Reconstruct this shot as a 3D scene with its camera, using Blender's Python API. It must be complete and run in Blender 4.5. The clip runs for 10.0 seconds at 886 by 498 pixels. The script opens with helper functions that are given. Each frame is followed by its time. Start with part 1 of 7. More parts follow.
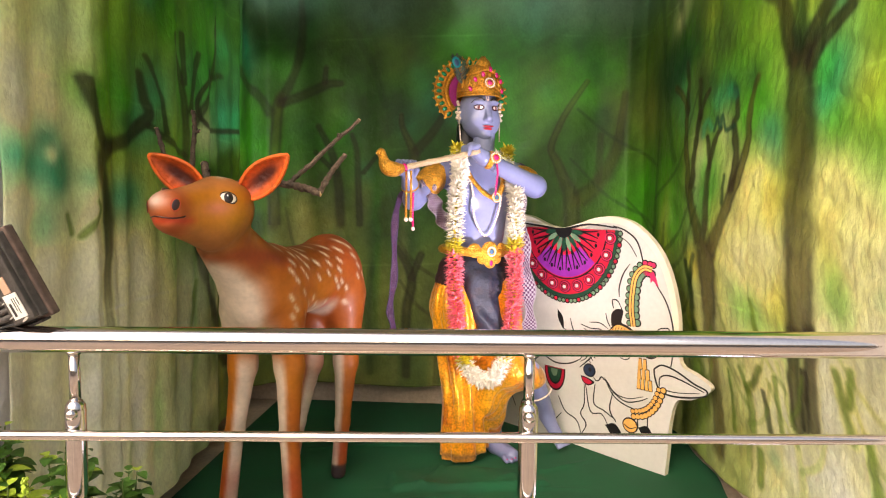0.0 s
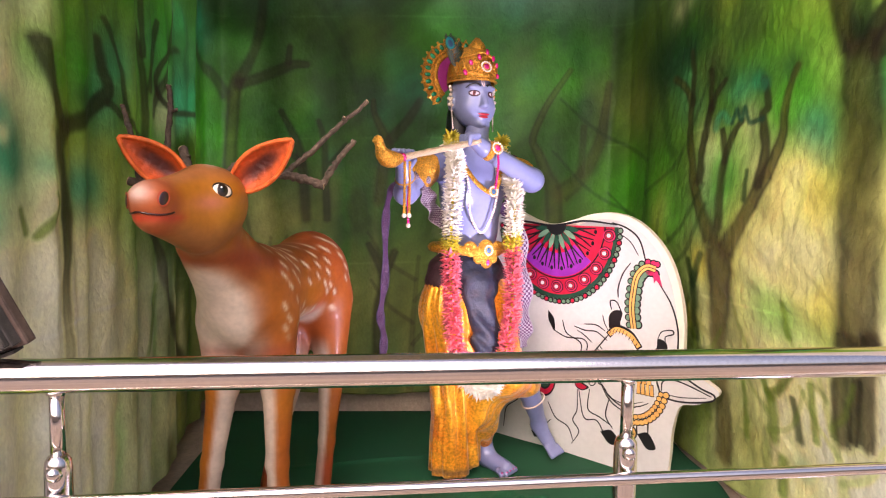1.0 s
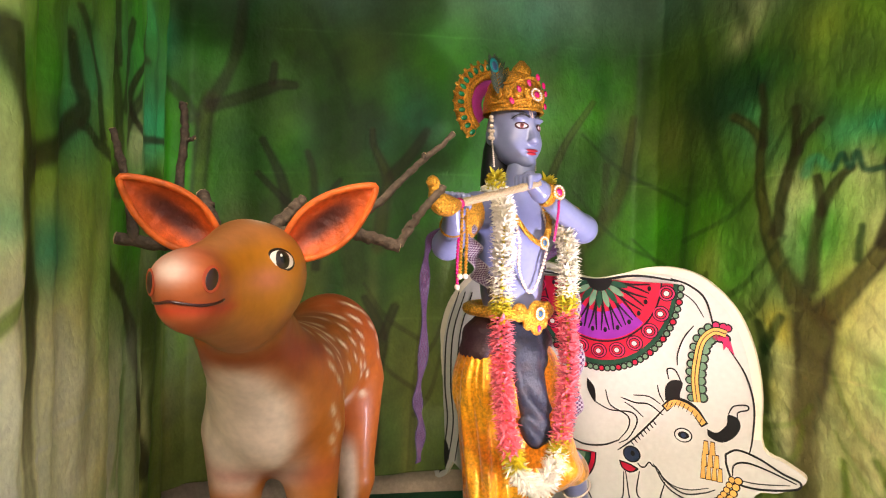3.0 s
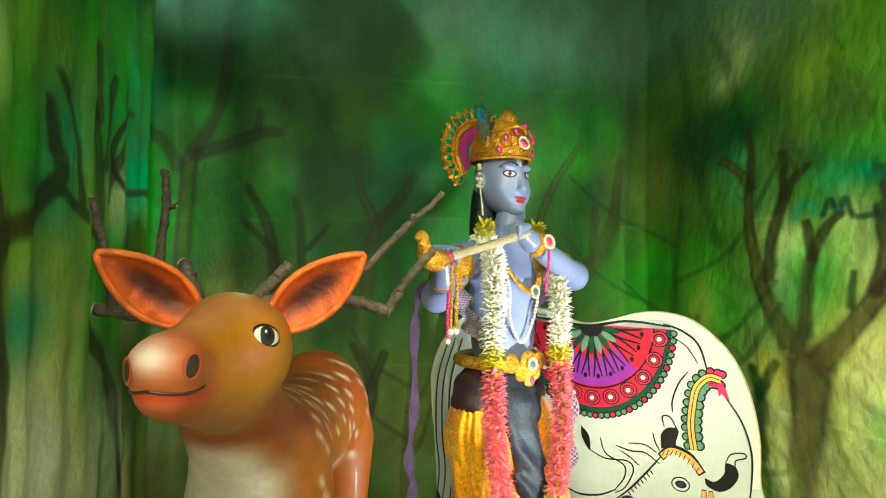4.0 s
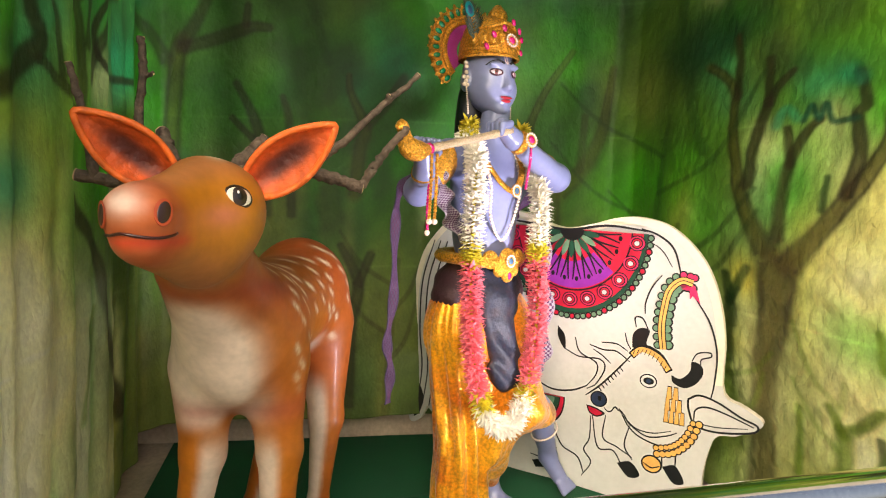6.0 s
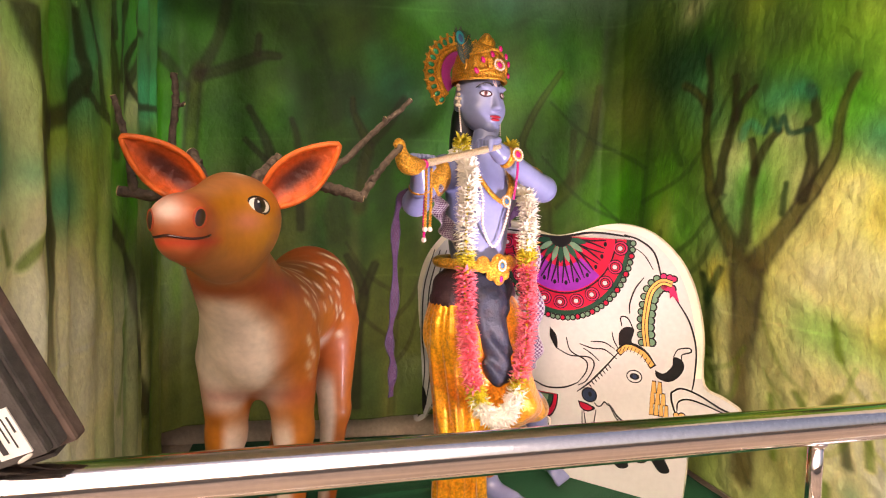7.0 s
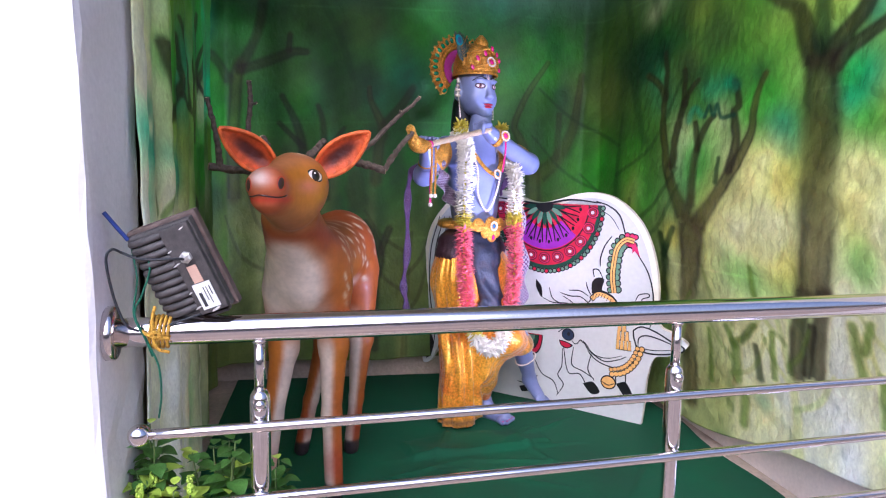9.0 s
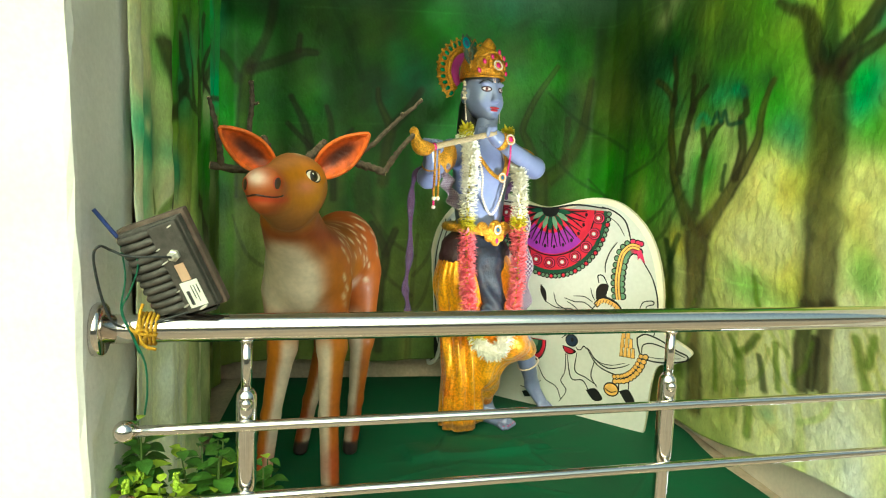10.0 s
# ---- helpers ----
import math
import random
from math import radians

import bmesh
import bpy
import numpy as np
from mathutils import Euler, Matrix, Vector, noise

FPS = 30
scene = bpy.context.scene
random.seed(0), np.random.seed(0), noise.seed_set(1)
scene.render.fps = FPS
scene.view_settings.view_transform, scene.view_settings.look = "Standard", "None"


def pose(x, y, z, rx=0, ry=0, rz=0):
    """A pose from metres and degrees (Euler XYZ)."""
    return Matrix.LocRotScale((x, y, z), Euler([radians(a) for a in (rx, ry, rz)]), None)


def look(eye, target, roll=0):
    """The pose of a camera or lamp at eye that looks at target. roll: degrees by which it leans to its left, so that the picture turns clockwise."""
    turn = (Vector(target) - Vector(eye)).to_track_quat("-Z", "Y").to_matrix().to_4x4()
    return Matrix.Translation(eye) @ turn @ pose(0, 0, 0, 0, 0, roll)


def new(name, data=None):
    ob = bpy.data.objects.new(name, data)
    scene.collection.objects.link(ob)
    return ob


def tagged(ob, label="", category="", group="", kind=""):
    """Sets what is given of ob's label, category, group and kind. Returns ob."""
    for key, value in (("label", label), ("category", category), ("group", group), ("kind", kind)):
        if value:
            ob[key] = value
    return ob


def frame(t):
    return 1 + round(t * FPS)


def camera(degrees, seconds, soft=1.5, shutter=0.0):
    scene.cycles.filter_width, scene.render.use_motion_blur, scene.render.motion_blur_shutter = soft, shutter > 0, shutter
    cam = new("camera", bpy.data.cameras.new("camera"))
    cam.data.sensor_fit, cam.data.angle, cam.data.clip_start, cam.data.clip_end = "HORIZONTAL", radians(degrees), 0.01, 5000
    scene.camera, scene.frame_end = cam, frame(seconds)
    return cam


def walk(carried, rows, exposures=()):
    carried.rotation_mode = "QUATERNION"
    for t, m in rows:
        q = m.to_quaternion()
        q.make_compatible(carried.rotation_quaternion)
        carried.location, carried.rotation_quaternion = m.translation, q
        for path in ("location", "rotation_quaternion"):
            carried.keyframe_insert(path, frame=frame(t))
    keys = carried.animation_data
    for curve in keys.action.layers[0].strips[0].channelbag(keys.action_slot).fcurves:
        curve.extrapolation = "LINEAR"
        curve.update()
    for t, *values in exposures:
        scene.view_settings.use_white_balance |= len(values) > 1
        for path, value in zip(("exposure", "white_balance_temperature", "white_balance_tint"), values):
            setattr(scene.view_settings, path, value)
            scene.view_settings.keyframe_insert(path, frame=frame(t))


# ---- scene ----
cam = camera(68.5, 10.0, soft=1.15)
PATH = [
    (0, (0.111, -0.091, 1.274), (-0.024, 1.9, 1.145), 0.6),
    (0.5, (-0.057, 0.019, 1.264), (-0.067, 2.015, 1.131), 0.2),
    (1, (-0.217, 0.173, 1.278), (-0.112, 2.164, 1.13), 1.0),
    (1.5, (-0.313, 0.387, 1.289), (-0.272, 2.383, 1.171), 0.9),
    (2, (-0.418, 0.569, 1.325), (-0.254, 2.557, 1.182), 2.2),
    (2.2, (-0.477, 0.624, 1.327), (-0.181, 2.597, 1.195), 1.9),
    (3.5, (-0.662, 0.769, 1.393), (-0.303, 2.737, 1.396), 1.3),
    (4, (-0.635, 0.78, 1.427), (-0.25, 2.743, 1.466), 0.7),
    (4.5, (-0.59, 0.782, 1.424), (-0.174, 2.738, 1.46), 0.1),
    (5, (-0.551, 0.777, 1.412), (-0.115, 2.728, 1.335), 0.8),
    (5.5, (-0.562, 0.778, 1.361), (-0.139, 2.724, 1.181), 2.6),
    (5.7, (-0.572, 0.763, 1.347), (-0.184, 2.716, 1.155), 2.7),
    (6.8, (-0.59, 0.547, 1.305), (-0.169, 2.493, 1.114), 1.3),
    (7, (-0.583, 0.491, 1.311), (-0.215, 2.451, 1.169), 1.4),
    (7.5, (-0.558, 0.318, 1.309), (-0.307, 2.287, 1.066), 0.9),
    (8, (-0.566, 0.198, 1.29), (-0.308, 2.16, 1.005), 0.7),
    (8.5, (-0.626, 0.018, 1.302), (-0.248, 1.973, 1.117), 0.7),
    (9, (-0.673, -0.124, 1.294), (-0.328, 1.834, 1.079), 1.1),
    (9.5, (-0.651, -0.146, 1.306), (-0.307, 1.813, 1.096), 2.6),
    (10, (-0.617, -0.127, 1.297), (-0.316, 1.839, 1.088), 2.1),
]
# the picture's tint follows the colour-changing show lamp
NEUTRAL, BLUE, RED, GREEN, ROSE, VIOLET = (6500, 10), (4700, 22), (6900, 22), (6050, -34), (6000, 24), (5200, 24)
RUNS = ((0.0, 0.2, NEUTRAL), (0.3, 0.6, VIOLET), (0.8, 1.2, ROSE), (1.3, 1.6, RED), (1.7, 1.8, GREEN), (1.9, 2.1, BLUE), (2.2, 2.3, RED), (2.6, 3.0, NEUTRAL), (3.2, 3.4, GREEN), (3.5, 3.7, BLUE), (3.8, 3.9, RED), (4.0, 4.1, GREEN), (4.2, 4.4, BLUE), (4.5, 4.7, RED), (4.8, 4.9, GREEN), (5.0, 5.2, BLUE), (5.3, 5.4, RED), (5.5, 5.7, GREEN), (6.1, 6.5, NEUTRAL), (6.8, 7.0, RED), (7.1, 7.2, GREEN), (7.3, 7.5, BLUE), (7.6, 7.7, RED), (7.8, 8.0, GREEN), (8.1, 8.2, BLUE), (8.3, 8.5, RED), (8.6, 8.8, GREEN), (8.9, 9.0, BLUE), (9.1, 9.8, RED), (9.9, 10.0, GREEN))
TINTS = [(t, k) for a, b, k in RUNS for t in (a, b)]
walk(cam, [(t, look(eye, target, roll)) for t, eye, target, roll in PATH], [(t, float(np.interp(t, (0, 2.2, 3.3, 5.5, 6.8, 8.0, 9.0), (0.46, 0.44, 0.50, 0.52, 0.42, 0.40, 0.30))), *k) for t, k in TINTS])

# ---- world, sun and exposure ----
world = bpy.data.worlds.new("world")
scene.world = world
world.use_nodes = True
wn, wl = world.node_tree.nodes, world.node_tree.links
wn.clear()
sky = wn.new("ShaderNodeTexSky")
sky.sky_type, sky.sun_disc = "NISHITA", False
sky.sun_elevation, sky.sun_rotation = radians(35), radians(199)
sky.air_density, sky.dust_density, sky.ozone_density = 1.0, 8.0, 0.4
bg = wn.new("ShaderNodeBackground")
bg.inputs["Strength"].default_value = 0.15
wout = wn.new("ShaderNodeOutputWorld")
wl.new(sky.outputs[0], bg.inputs[0])
wl.new(bg.outputs[0], wout.inputs[0])
sun = new("sun", bpy.data.lights.new("sun", "SUN"))
sun.data.energy, sun.data.angle, sun.data.color = 1.25, radians(80), (1.0, 0.95, 0.88)
sun.matrix_world = look((-3.1, -7.3, 7.0), (0, 1.5, 0.6))


# ---- materials ----
def C(r, g, b):
    """A linear colour from the 0 to 255 values of a paint chart."""
    return tuple((v / 255 / 12.92) if v < 10 else ((v / 255 + 0.055) / 1.055) ** 2.4 for v in (r, g, b))


def material(name, rgb=None, rough=0.5, metal=0.0, grain=0.12, size=30.0, blotch=0.15, big=3.0, bump=0.1, bumpsize=80.0, coat=0.0, sheen=0.0, transmit=0.0, vary=0.0, ridge=False, stretch=(1, 1, 1)):
    """A surface with grain and blotches at two scales; with no rgb it takes the painted colours of the mesh."""
    m = bpy.data.materials.new(name)
    m.use_nodes = True
    n, l = m.node_tree.nodes, m.node_tree.links
    b = n["Principled BSDF"]
    if rgb is None:
        src = n.new("ShaderNodeAttribute")
        src.attribute_name = "col"
        colour = src.outputs["Color"]
    else:
        src = n.new("ShaderNodeRGB")
        src.outputs[0].default_value = (*rgb, 1)
        colour = src.outputs[0]
    co = n.new("ShaderNodeTexCoord")
    mp = n.new("ShaderNodeMapping")
    mp.inputs["Scale"].default_value = stretch
    l.new(co.outputs["Object"], mp.inputs["Vector"])
    fine, wide = n.new("ShaderNodeTexNoise"), n.new("ShaderNodeTexNoise")
    fine.inputs["Scale"].default_value, fine.inputs["Detail"].default_value = size, 6
    wide.inputs["Scale"].default_value, wide.inputs["Detail"].default_value = big, 4
    for t in (fine, wide):
        l.new(mp.outputs[0], t.inputs["Vector"])
    value = None
    for t, amount in ((fine, grain), (wide, blotch)):
        r = n.new("ShaderNodeMapRange")
        r.inputs["From Min"].default_value, r.inputs["From Max"].default_value = 0.3, 0.7
        r.inputs["To Min"].default_value, r.inputs["To Max"].default_value = 1 - amount, 1 + amount
        l.new(t.outputs["Fac"], r.inputs["Value"])
        if value is None:
            value = r.outputs[0]
        else:
            mul = n.new("ShaderNodeMath")
            mul.operation = "MULTIPLY"
            l.new(value, mul.inputs[0])
            l.new(r.outputs[0], mul.inputs[1])
            value = mul.outputs[0]
    if vary:
        info = n.new("ShaderNodeObjectInfo")
        geo = n.new("ShaderNodeNewGeometry")
        add = n.new("ShaderNodeMath")
        add.operation = "ADD"
        l.new(info.outputs["Random"], add.inputs[0])
        l.new(geo.outputs["Random Per Island"], add.inputs[1])
        r = n.new("ShaderNodeMapRange")
        r.inputs["From Max"].default_value = 2.0
        r.inputs["To Min"].default_value, r.inputs["To Max"].default_value = 1 - vary, 1 + vary
        l.new(add.outputs[0], r.inputs["Value"])
        mul = n.new("ShaderNodeMath")
        mul.operation = "MULTIPLY"
        l.new(value, mul.inputs[0])
        l.new(r.outputs[0], mul.inputs[1])
        value = mul.outputs[0]
    mix = n.new("ShaderNodeVectorMath")
    mix.operation = "SCALE"
    l.new(colour, mix.inputs[0])
    l.new(value, mix.inputs["Scale"])
    l.new(mix.outputs[0], b.inputs["Base Color"])
    rr = n.new("ShaderNodeMapRange")
    rr.inputs["To Min"].default_value, rr.inputs["To Max"].default_value = max(0.02, rough * 0.8), min(1, rough * 1.2)
    l.new(wide.outputs["Fac"], rr.inputs["Value"])
    l.new(rr.outputs[0], b.inputs["Roughness"])
    b.inputs["Metallic"].default_value = metal
    b.inputs["Coat Weight"].default_value = coat
    b.inputs["Coat Roughness"].default_value = 0.15
    b.inputs["Sheen Weight"].default_value = sheen
    b.inputs["Transmission Weight"].default_value = transmit
    if bump:
        bt = n.new("ShaderNodeTexNoise")
        bt.inputs["Scale"].default_value, bt.inputs["Detail"].default_value = bumpsize, 8
        l.new(mp.outputs[0], bt.inputs["Vector"])
        bn = n.new("ShaderNodeBump")
        bn.inputs["Strength"].default_value, bn.inputs["Distance"].default_value = bump, 0.01
        height = bt.outputs["Fac"]
        if ridge:
            off, fold = n.new("ShaderNodeMath"), n.new("ShaderNodeMath")
            off.operation, fold.operation = "SUBTRACT", "ABSOLUTE"
            off.inputs[1].default_value = 0.5
            l.new(height, off.inputs[0])
            l.new(off.outputs[0], fold.inputs[0])
            height = fold.outputs[0]
            bn.inputs["Distance"].default_value = 0.03
        l.new(height, bn.inputs["Height"])
        l.new(bn.outputs[0], b.inputs["Normal"])
    return m


M_CANVAS = material("painted canvas", None, 0.62, grain=0.09, size=90, blotch=0.16, big=9, bump=0.5, bumpsize=15.0, ridge=True, stretch=(1, 1, 0.7))
M_DEER = material("lacquered deer paint", None, 0.5, grain=0.08, size=50, blotch=0.10, big=7, bump=0.14, bumpsize=22, coat=0.07)
M_EAR = material("rough ear paint", None, 0.5, grain=0.25, size=50, blotch=0.2, big=14, bump=0.9, bumpsize=40)
M_SKIN = material("statue paint", None, 0.3, grain=0.04, size=60, blotch=0.05, big=6, bump=0.03, bumpsize=40, coat=0.3)
M_SATIN = material("satin cloth", None, 0.3, metal=0.35, grain=0.35, size=90, blotch=0.2, big=14, bump=0.45, bumpsize=60, sheen=0.2)
M_BROCADE = material("dark brocade cloth", None, 0.6, grain=0.3, size=120, blotch=0.2, big=10, bump=0.4, bumpsize=60)
M_BARK = material("dry bark", C(92, 77, 64), 0.9, grain=0.4, size=70, blotch=0.35, big=14, bump=1.0, bumpsize=60)
M_CUTWOOD = material("cut wood", C(196, 170, 128), 0.8)
M_STEEL = material("polished steel", (0.72, 0.66, 0.63), 0.10, metal=1.0, grain=0.05, size=120, blotch=0.06, bump=0.015, bumpsize=200)
M_CARPET = material("green felt carpet", C(10, 78, 44), 0.95, grain=0.25, size=220, blotch=0.2, big=3, bump=0.4, bumpsize=260)
M_PLASTER = material("cream plaster", C(226, 212, 196), 0.85, grain=0.05, size=60, blotch=0.1, big=2.5, bump=0.25, bumpsize=35)
M_WHITE = material("white wall paint", C(236, 230, 228), 0.8, grain=0.04, size=80, blotch=0.06, big=3, bump=0.2, bumpsize=60)
M_CONCRETE = material("beige concrete", C(190, 172, 150), 0.9, grain=0.12, size=50, blotch=0.18, big=4, bump=0.3, bumpsize=70)
M_PAVING = material("pale paving", C(172, 152, 134), 0.9, grain=0.12, size=20, blotch=0.2, big=1.2, bump=0.2, bumpsize=40)
M_BOARD = material("white painted plywood", C(208, 205, 200), 0.42, grain=0.03, size=40, blotch=0.05, big=3, bump=0.04, bumpsize=60)
M_BOARDEDGE = material("cream board edge", C(236, 226, 204), 0.5, grain=0.05)
M_INK = material("black line paint", C(24, 22, 24), 0.45, grain=0.1)
M_DGREEN = material("dark green paint", C(30, 72, 52), 0.5)
M_SGREEN = material("sage green paint", C(108, 140, 112), 0.5)
M_RED = material("crimson paint", C(190, 26, 58), 0.45)
M_PINK = material("rose paint", C(206, 44, 96), 0.45)
M_PURPLE = material("violet paint", C(140, 44, 156), 0.45)
M_ORANGE = material("amber paint", C(226, 172, 92), 0.5)
M_NAVY = material("slate blue paint", C(44, 58, 84), 0.45)
M_GOLD = material("gold trim", C(220, 158, 56), 0.34, metal=0.75, grain=0.5, size=170, blotch=0.2, big=30, bump=1.0, bumpsize=150)
M_PEARL = material("pearl bead", C(226, 206, 190), 0.25, grain=0.05, coat=0.5)
M_GREENGEM = material("green glass jewel", C(8, 120, 76), 0.1, grain=0.1, coat=1.0)
M_PINKGEM = material("pink glass jewel", C(200, 26, 110), 0.12, grain=0.1, coat=1.0)
M_BLUEGEM = material("blue glass jewel", C(60, 90, 120), 0.1, coat=1.0)
M_VELVET = material("magenta velvet", C(150, 24, 120), 0.8, grain=0.25, size=300, sheen=0.5)
M_PETALW = material("white petal", C(246, 240, 226), 0.6, grain=0.08, vary=0.12, bump=0)
M_PETALP = material("pink petal", C(234, 122, 136), 0.6, grain=0.15, vary=0.3, bump=0)
M_PETALY = material("yellow green petal", C(206, 190, 50), 0.6, grain=0.2, vary=0.3, bump=0)
M_LACE = material("violet net ribbon", C(60, 46, 74), 0.6, grain=0.4, size=260, bump=0.6, bumpsize=300)
M_LACEW = material("checked white net", C(140, 130, 138), 0.6, grain=0.2, size=200, bump=0.4, bumpsize=300)
M_LACED = material("checked plum net", C(66, 16, 62), 0.6, grain=0.2, size=200, bump=0.4, bumpsize=300)
M_FEATHER = material("peacock feather", C(52, 62, 44), 0.5, grain=0.4, size=150, stretch=(1, 1, 3))
M_TEAL = material("teal feather eye", C(16, 110, 110), 0.3)
M_FLUTE = material("glitter flute", C(196, 172, 140), 0.4, metal=0.3, grain=0.4, size=260, bump=0.6, bumpsize=260)
M_LAMP = material("black cast lamp housing", C(74, 69, 66), 0.6, metal=0.1, grain=0.25, size=60, blotch=0.3, big=14, bump=0.3, bumpsize=90)
M_BEZEL = material("weathered grey bezel", C(96, 80, 72), 0.6, metal=0.15, grain=0.25, size=60, blotch=0.25, big=20, bump=0.2)
M_PAPER = material("paper label", C(226, 222, 216), 0.7, grain=0.08)
M_TAN = material("tan sticker", C(196, 160, 136), 0.7)
M_PRINT = material("label print", C(52, 50, 52), 0.7)
M_ZINC = material("zinc gland", C(196, 190, 180), 0.45, metal=0.5, grain=0.15, size=60, bump=0.1)
M_SCRATCH = material("chipped putty", C(196, 190, 182), 0.8, grain=0.3)
M_LEAF = material("basil leaf", C(74, 112, 40), 0.5, grain=0.2, size=60, vary=0.35, bump=0.3, bumpsize=60)
M_LEAFY = material("young leaf", C(176, 200, 66), 0.5, grain=0.2, size=60, vary=0.25)
M_STEM = material("plant stem", C(92, 110, 52), 0.6)
M_ROPE = material("yellow nylon rope", C(206, 156, 36), 0.6, grain=0.3, size=200, bump=0.9, bumpsize=200)
M_CABLE = material("black cable", C(30, 30, 32), 0.5)
M_GREENWIRE = material("green wire", C(18, 84, 58), 0.5)
M_BLUEWIRE = material("blue wire", C(40, 56, 120), 0.5)
def glass_material(name, glow):
    m = bpy.data.materials.new(name)
    m.use_nodes = True
    b = m.node_tree.nodes["Principled BSDF"]
    b.inputs["Base Color"].default_value, b.inputs["Roughness"].default_value = (0.6, 0.6, 0.62, 1), 0.08
    b.inputs["Emission Color"].default_value, b.inputs["Emission Strength"].default_value = (0.86, 0.8, 1.0, 1), glow
    return m


M_GLASS_LIT, M_GLASS_DARK = glass_material("lit lamp glass", 8.0), glass_material("unlit lamp glass", 0.0)


# ---- mesh helpers ----
class Clay:
    """Collects verts, faces, materials and painted colours for one mesh."""

    def __init__(self):
        self.v, self.f, self.m, self.c, self.n = [], [], [], [], 0

    def add(self, v, f, mat=0, col=(0.5, 0.5, 0.5)):
        v = np.asarray(v, float).reshape(-1, 3)
        c = np.asarray(col, float)
        self.c.append(np.broadcast_to(c, (len(v), 3)) if c.ndim == 1 else c)
        self.v.append(v)
        self.f += [tuple(int(i) + self.n for i in q) for q in f]
        self.m += [mat] * len(f)
        self.n += len(v)
        return self

    def mesh(self, name, mats, smooth=True):
        me = bpy.data.meshes.new(name)
        v = np.concatenate(self.v)
        me.from_pydata(v.tolist(), [], self.f)
        for m in mats:
            me.materials.append(m)
        me.polygons.foreach_set("material_index", np.array(self.m, dtype=np.int32))
        me.polygons.foreach_set("use_smooth", np.full(len(self.f), smooth))
        a = me.attributes.new("col", "FLOAT_COLOR", "POINT")
        c = np.concatenate(self.c)
        a.data.foreach_set("color", np.concatenate([c, np.ones((len(c), 1))], 1).astype(np.float32).ravel())
        me.update()
        return me


def part(name, clay, mats, parent=None, label="", smooth=True):
    """Links what a Clay (or a ready mesh) holds as one mesh object, under a thing or a part if given."""
    mats = mats if isinstance(mats, (list, tuple)) else [mats]
    ob = new(name, clay.mesh(name, mats, smooth) if isinstance(clay, Clay) else clay)
    if parent is not None:
        ob.parent = parent
    return tagged(ob, label)


def grid_faces(nu, nv, wrap=False):
    """Quads over a sheet of nu rows of nv points; wrap joins the last column to the first."""
    out = []
    for i in range(nu - 1):
        for j in range(nv if wrap else nv - 1):
            k = (j + 1) % nv
            out.append((i * nv + j, i * nv + k, (i + 1) * nv + k, (i + 1) * nv + j))
    return out


def tube(points, radii, n=10, caps=True, flat=1.0):
    """A round tube through points with a radius at each; flat squeezes it."""
    p = np.asarray(points, float)
    r = np.broadcast_to(np.asarray(radii, float), (len(p),))
    tan = np.gradient(p, axis=0)
    tan /= np.linalg.norm(tan, axis=1)[:, None] + 1e-9
    up = np.array([0.0, 0, 1]) if abs(tan[0][2]) < 0.9 else np.array([0.0, 1, 0])
    rings = []
    for k in range(len(p)):
        a = np.cross(tan[k], up)
        a /= np.linalg.norm(a) + 1e-9
        b = np.cross(a, tan[k])
        up = b
        w = np.arange(n) * 2 * math.pi / n
        rings.append(p[k] + r[k] * (np.cos(w)[:, None] * a + flat * np.sin(w)[:, None] * b))
    v = np.concatenate(rings)
    f = grid_faces(len(p), n, True)
    if caps:
        f += [tuple(range(n))[::-1], tuple(range((len(p) - 1) * n, len(p) * n))]
    return v, f


def ball(c, r, n=12, m=8):
    """A sphere or ellipsoid."""
    r = np.broadcast_to(np.asarray(r, float), (3,))
    v = [(0, 0, -1)]
    for i in range(1, m):
        t = -math.pi / 2 + math.pi * i / m
        v += [(math.cos(t) * math.cos(2 * math.pi * j / n), math.cos(t) * math.sin(2 * math.pi * j / n), math.sin(t)) for j in range(n)]
    v.append((0, 0, 1))
    f = [(0, 1 + (j + 1) % n, 1 + j) for j in range(n)]
    for i in range(m - 2):
        f += [(1 + i * n + j, 1 + i * n + (j + 1) % n, 1 + (i + 1) * n + (j + 1) % n, 1 + (i + 1) * n + j) for j in range(n)]
    last = 1 + (m - 1) * n
    f += [(last, last - n + j, last - n + (j + 1) % n) for j in range(n)]
    return np.array(v) * r + np.array(c), f


def box(lo, hi, bevel=0.0):
    """A box with chamfered edges, from corner to corner."""
    bm = bmesh.new()
    bmesh.ops.create_cube(bm, size=1)
    lo, hi = np.array(lo, float), np.array(hi, float)
    for v in bm.verts:
        v.co = Vector((lo + hi) / 2 + np.array(v.co) * (hi - lo))
    if bevel:
        bmesh.ops.bevel(bm, geom=bm.edges[:], offset=bevel, segments=2, profile=0.6, affect="EDGES")
    bm.verts.index_update()
    v, f = [tuple(q.co) for q in bm.verts], [tuple(q.index for q in p.verts) for p in bm.faces]
    bm.free()
    return np.array(v), f


def curve(points, n=24):
    """A smooth line through points (Catmull-Rom), n samples."""
    p = np.asarray(points, float)
    p = np.concatenate([[2 * p[0] - p[1]], p, [2 * p[-1] - p[-2]]])
    out = []
    for t in np.linspace(0, len(p) - 3 - 1e-6, n):
        i = int(t)
        u = t - i
        a, b, c, d = p[i:i + 4]
        out.append(0.5 * (2 * b + (c - a) * u + (2 * a - 5 * b + 4 * c - d) * u * u + (3 * b - a - 3 * c + d) * u ** 3))
    return np.array(out)


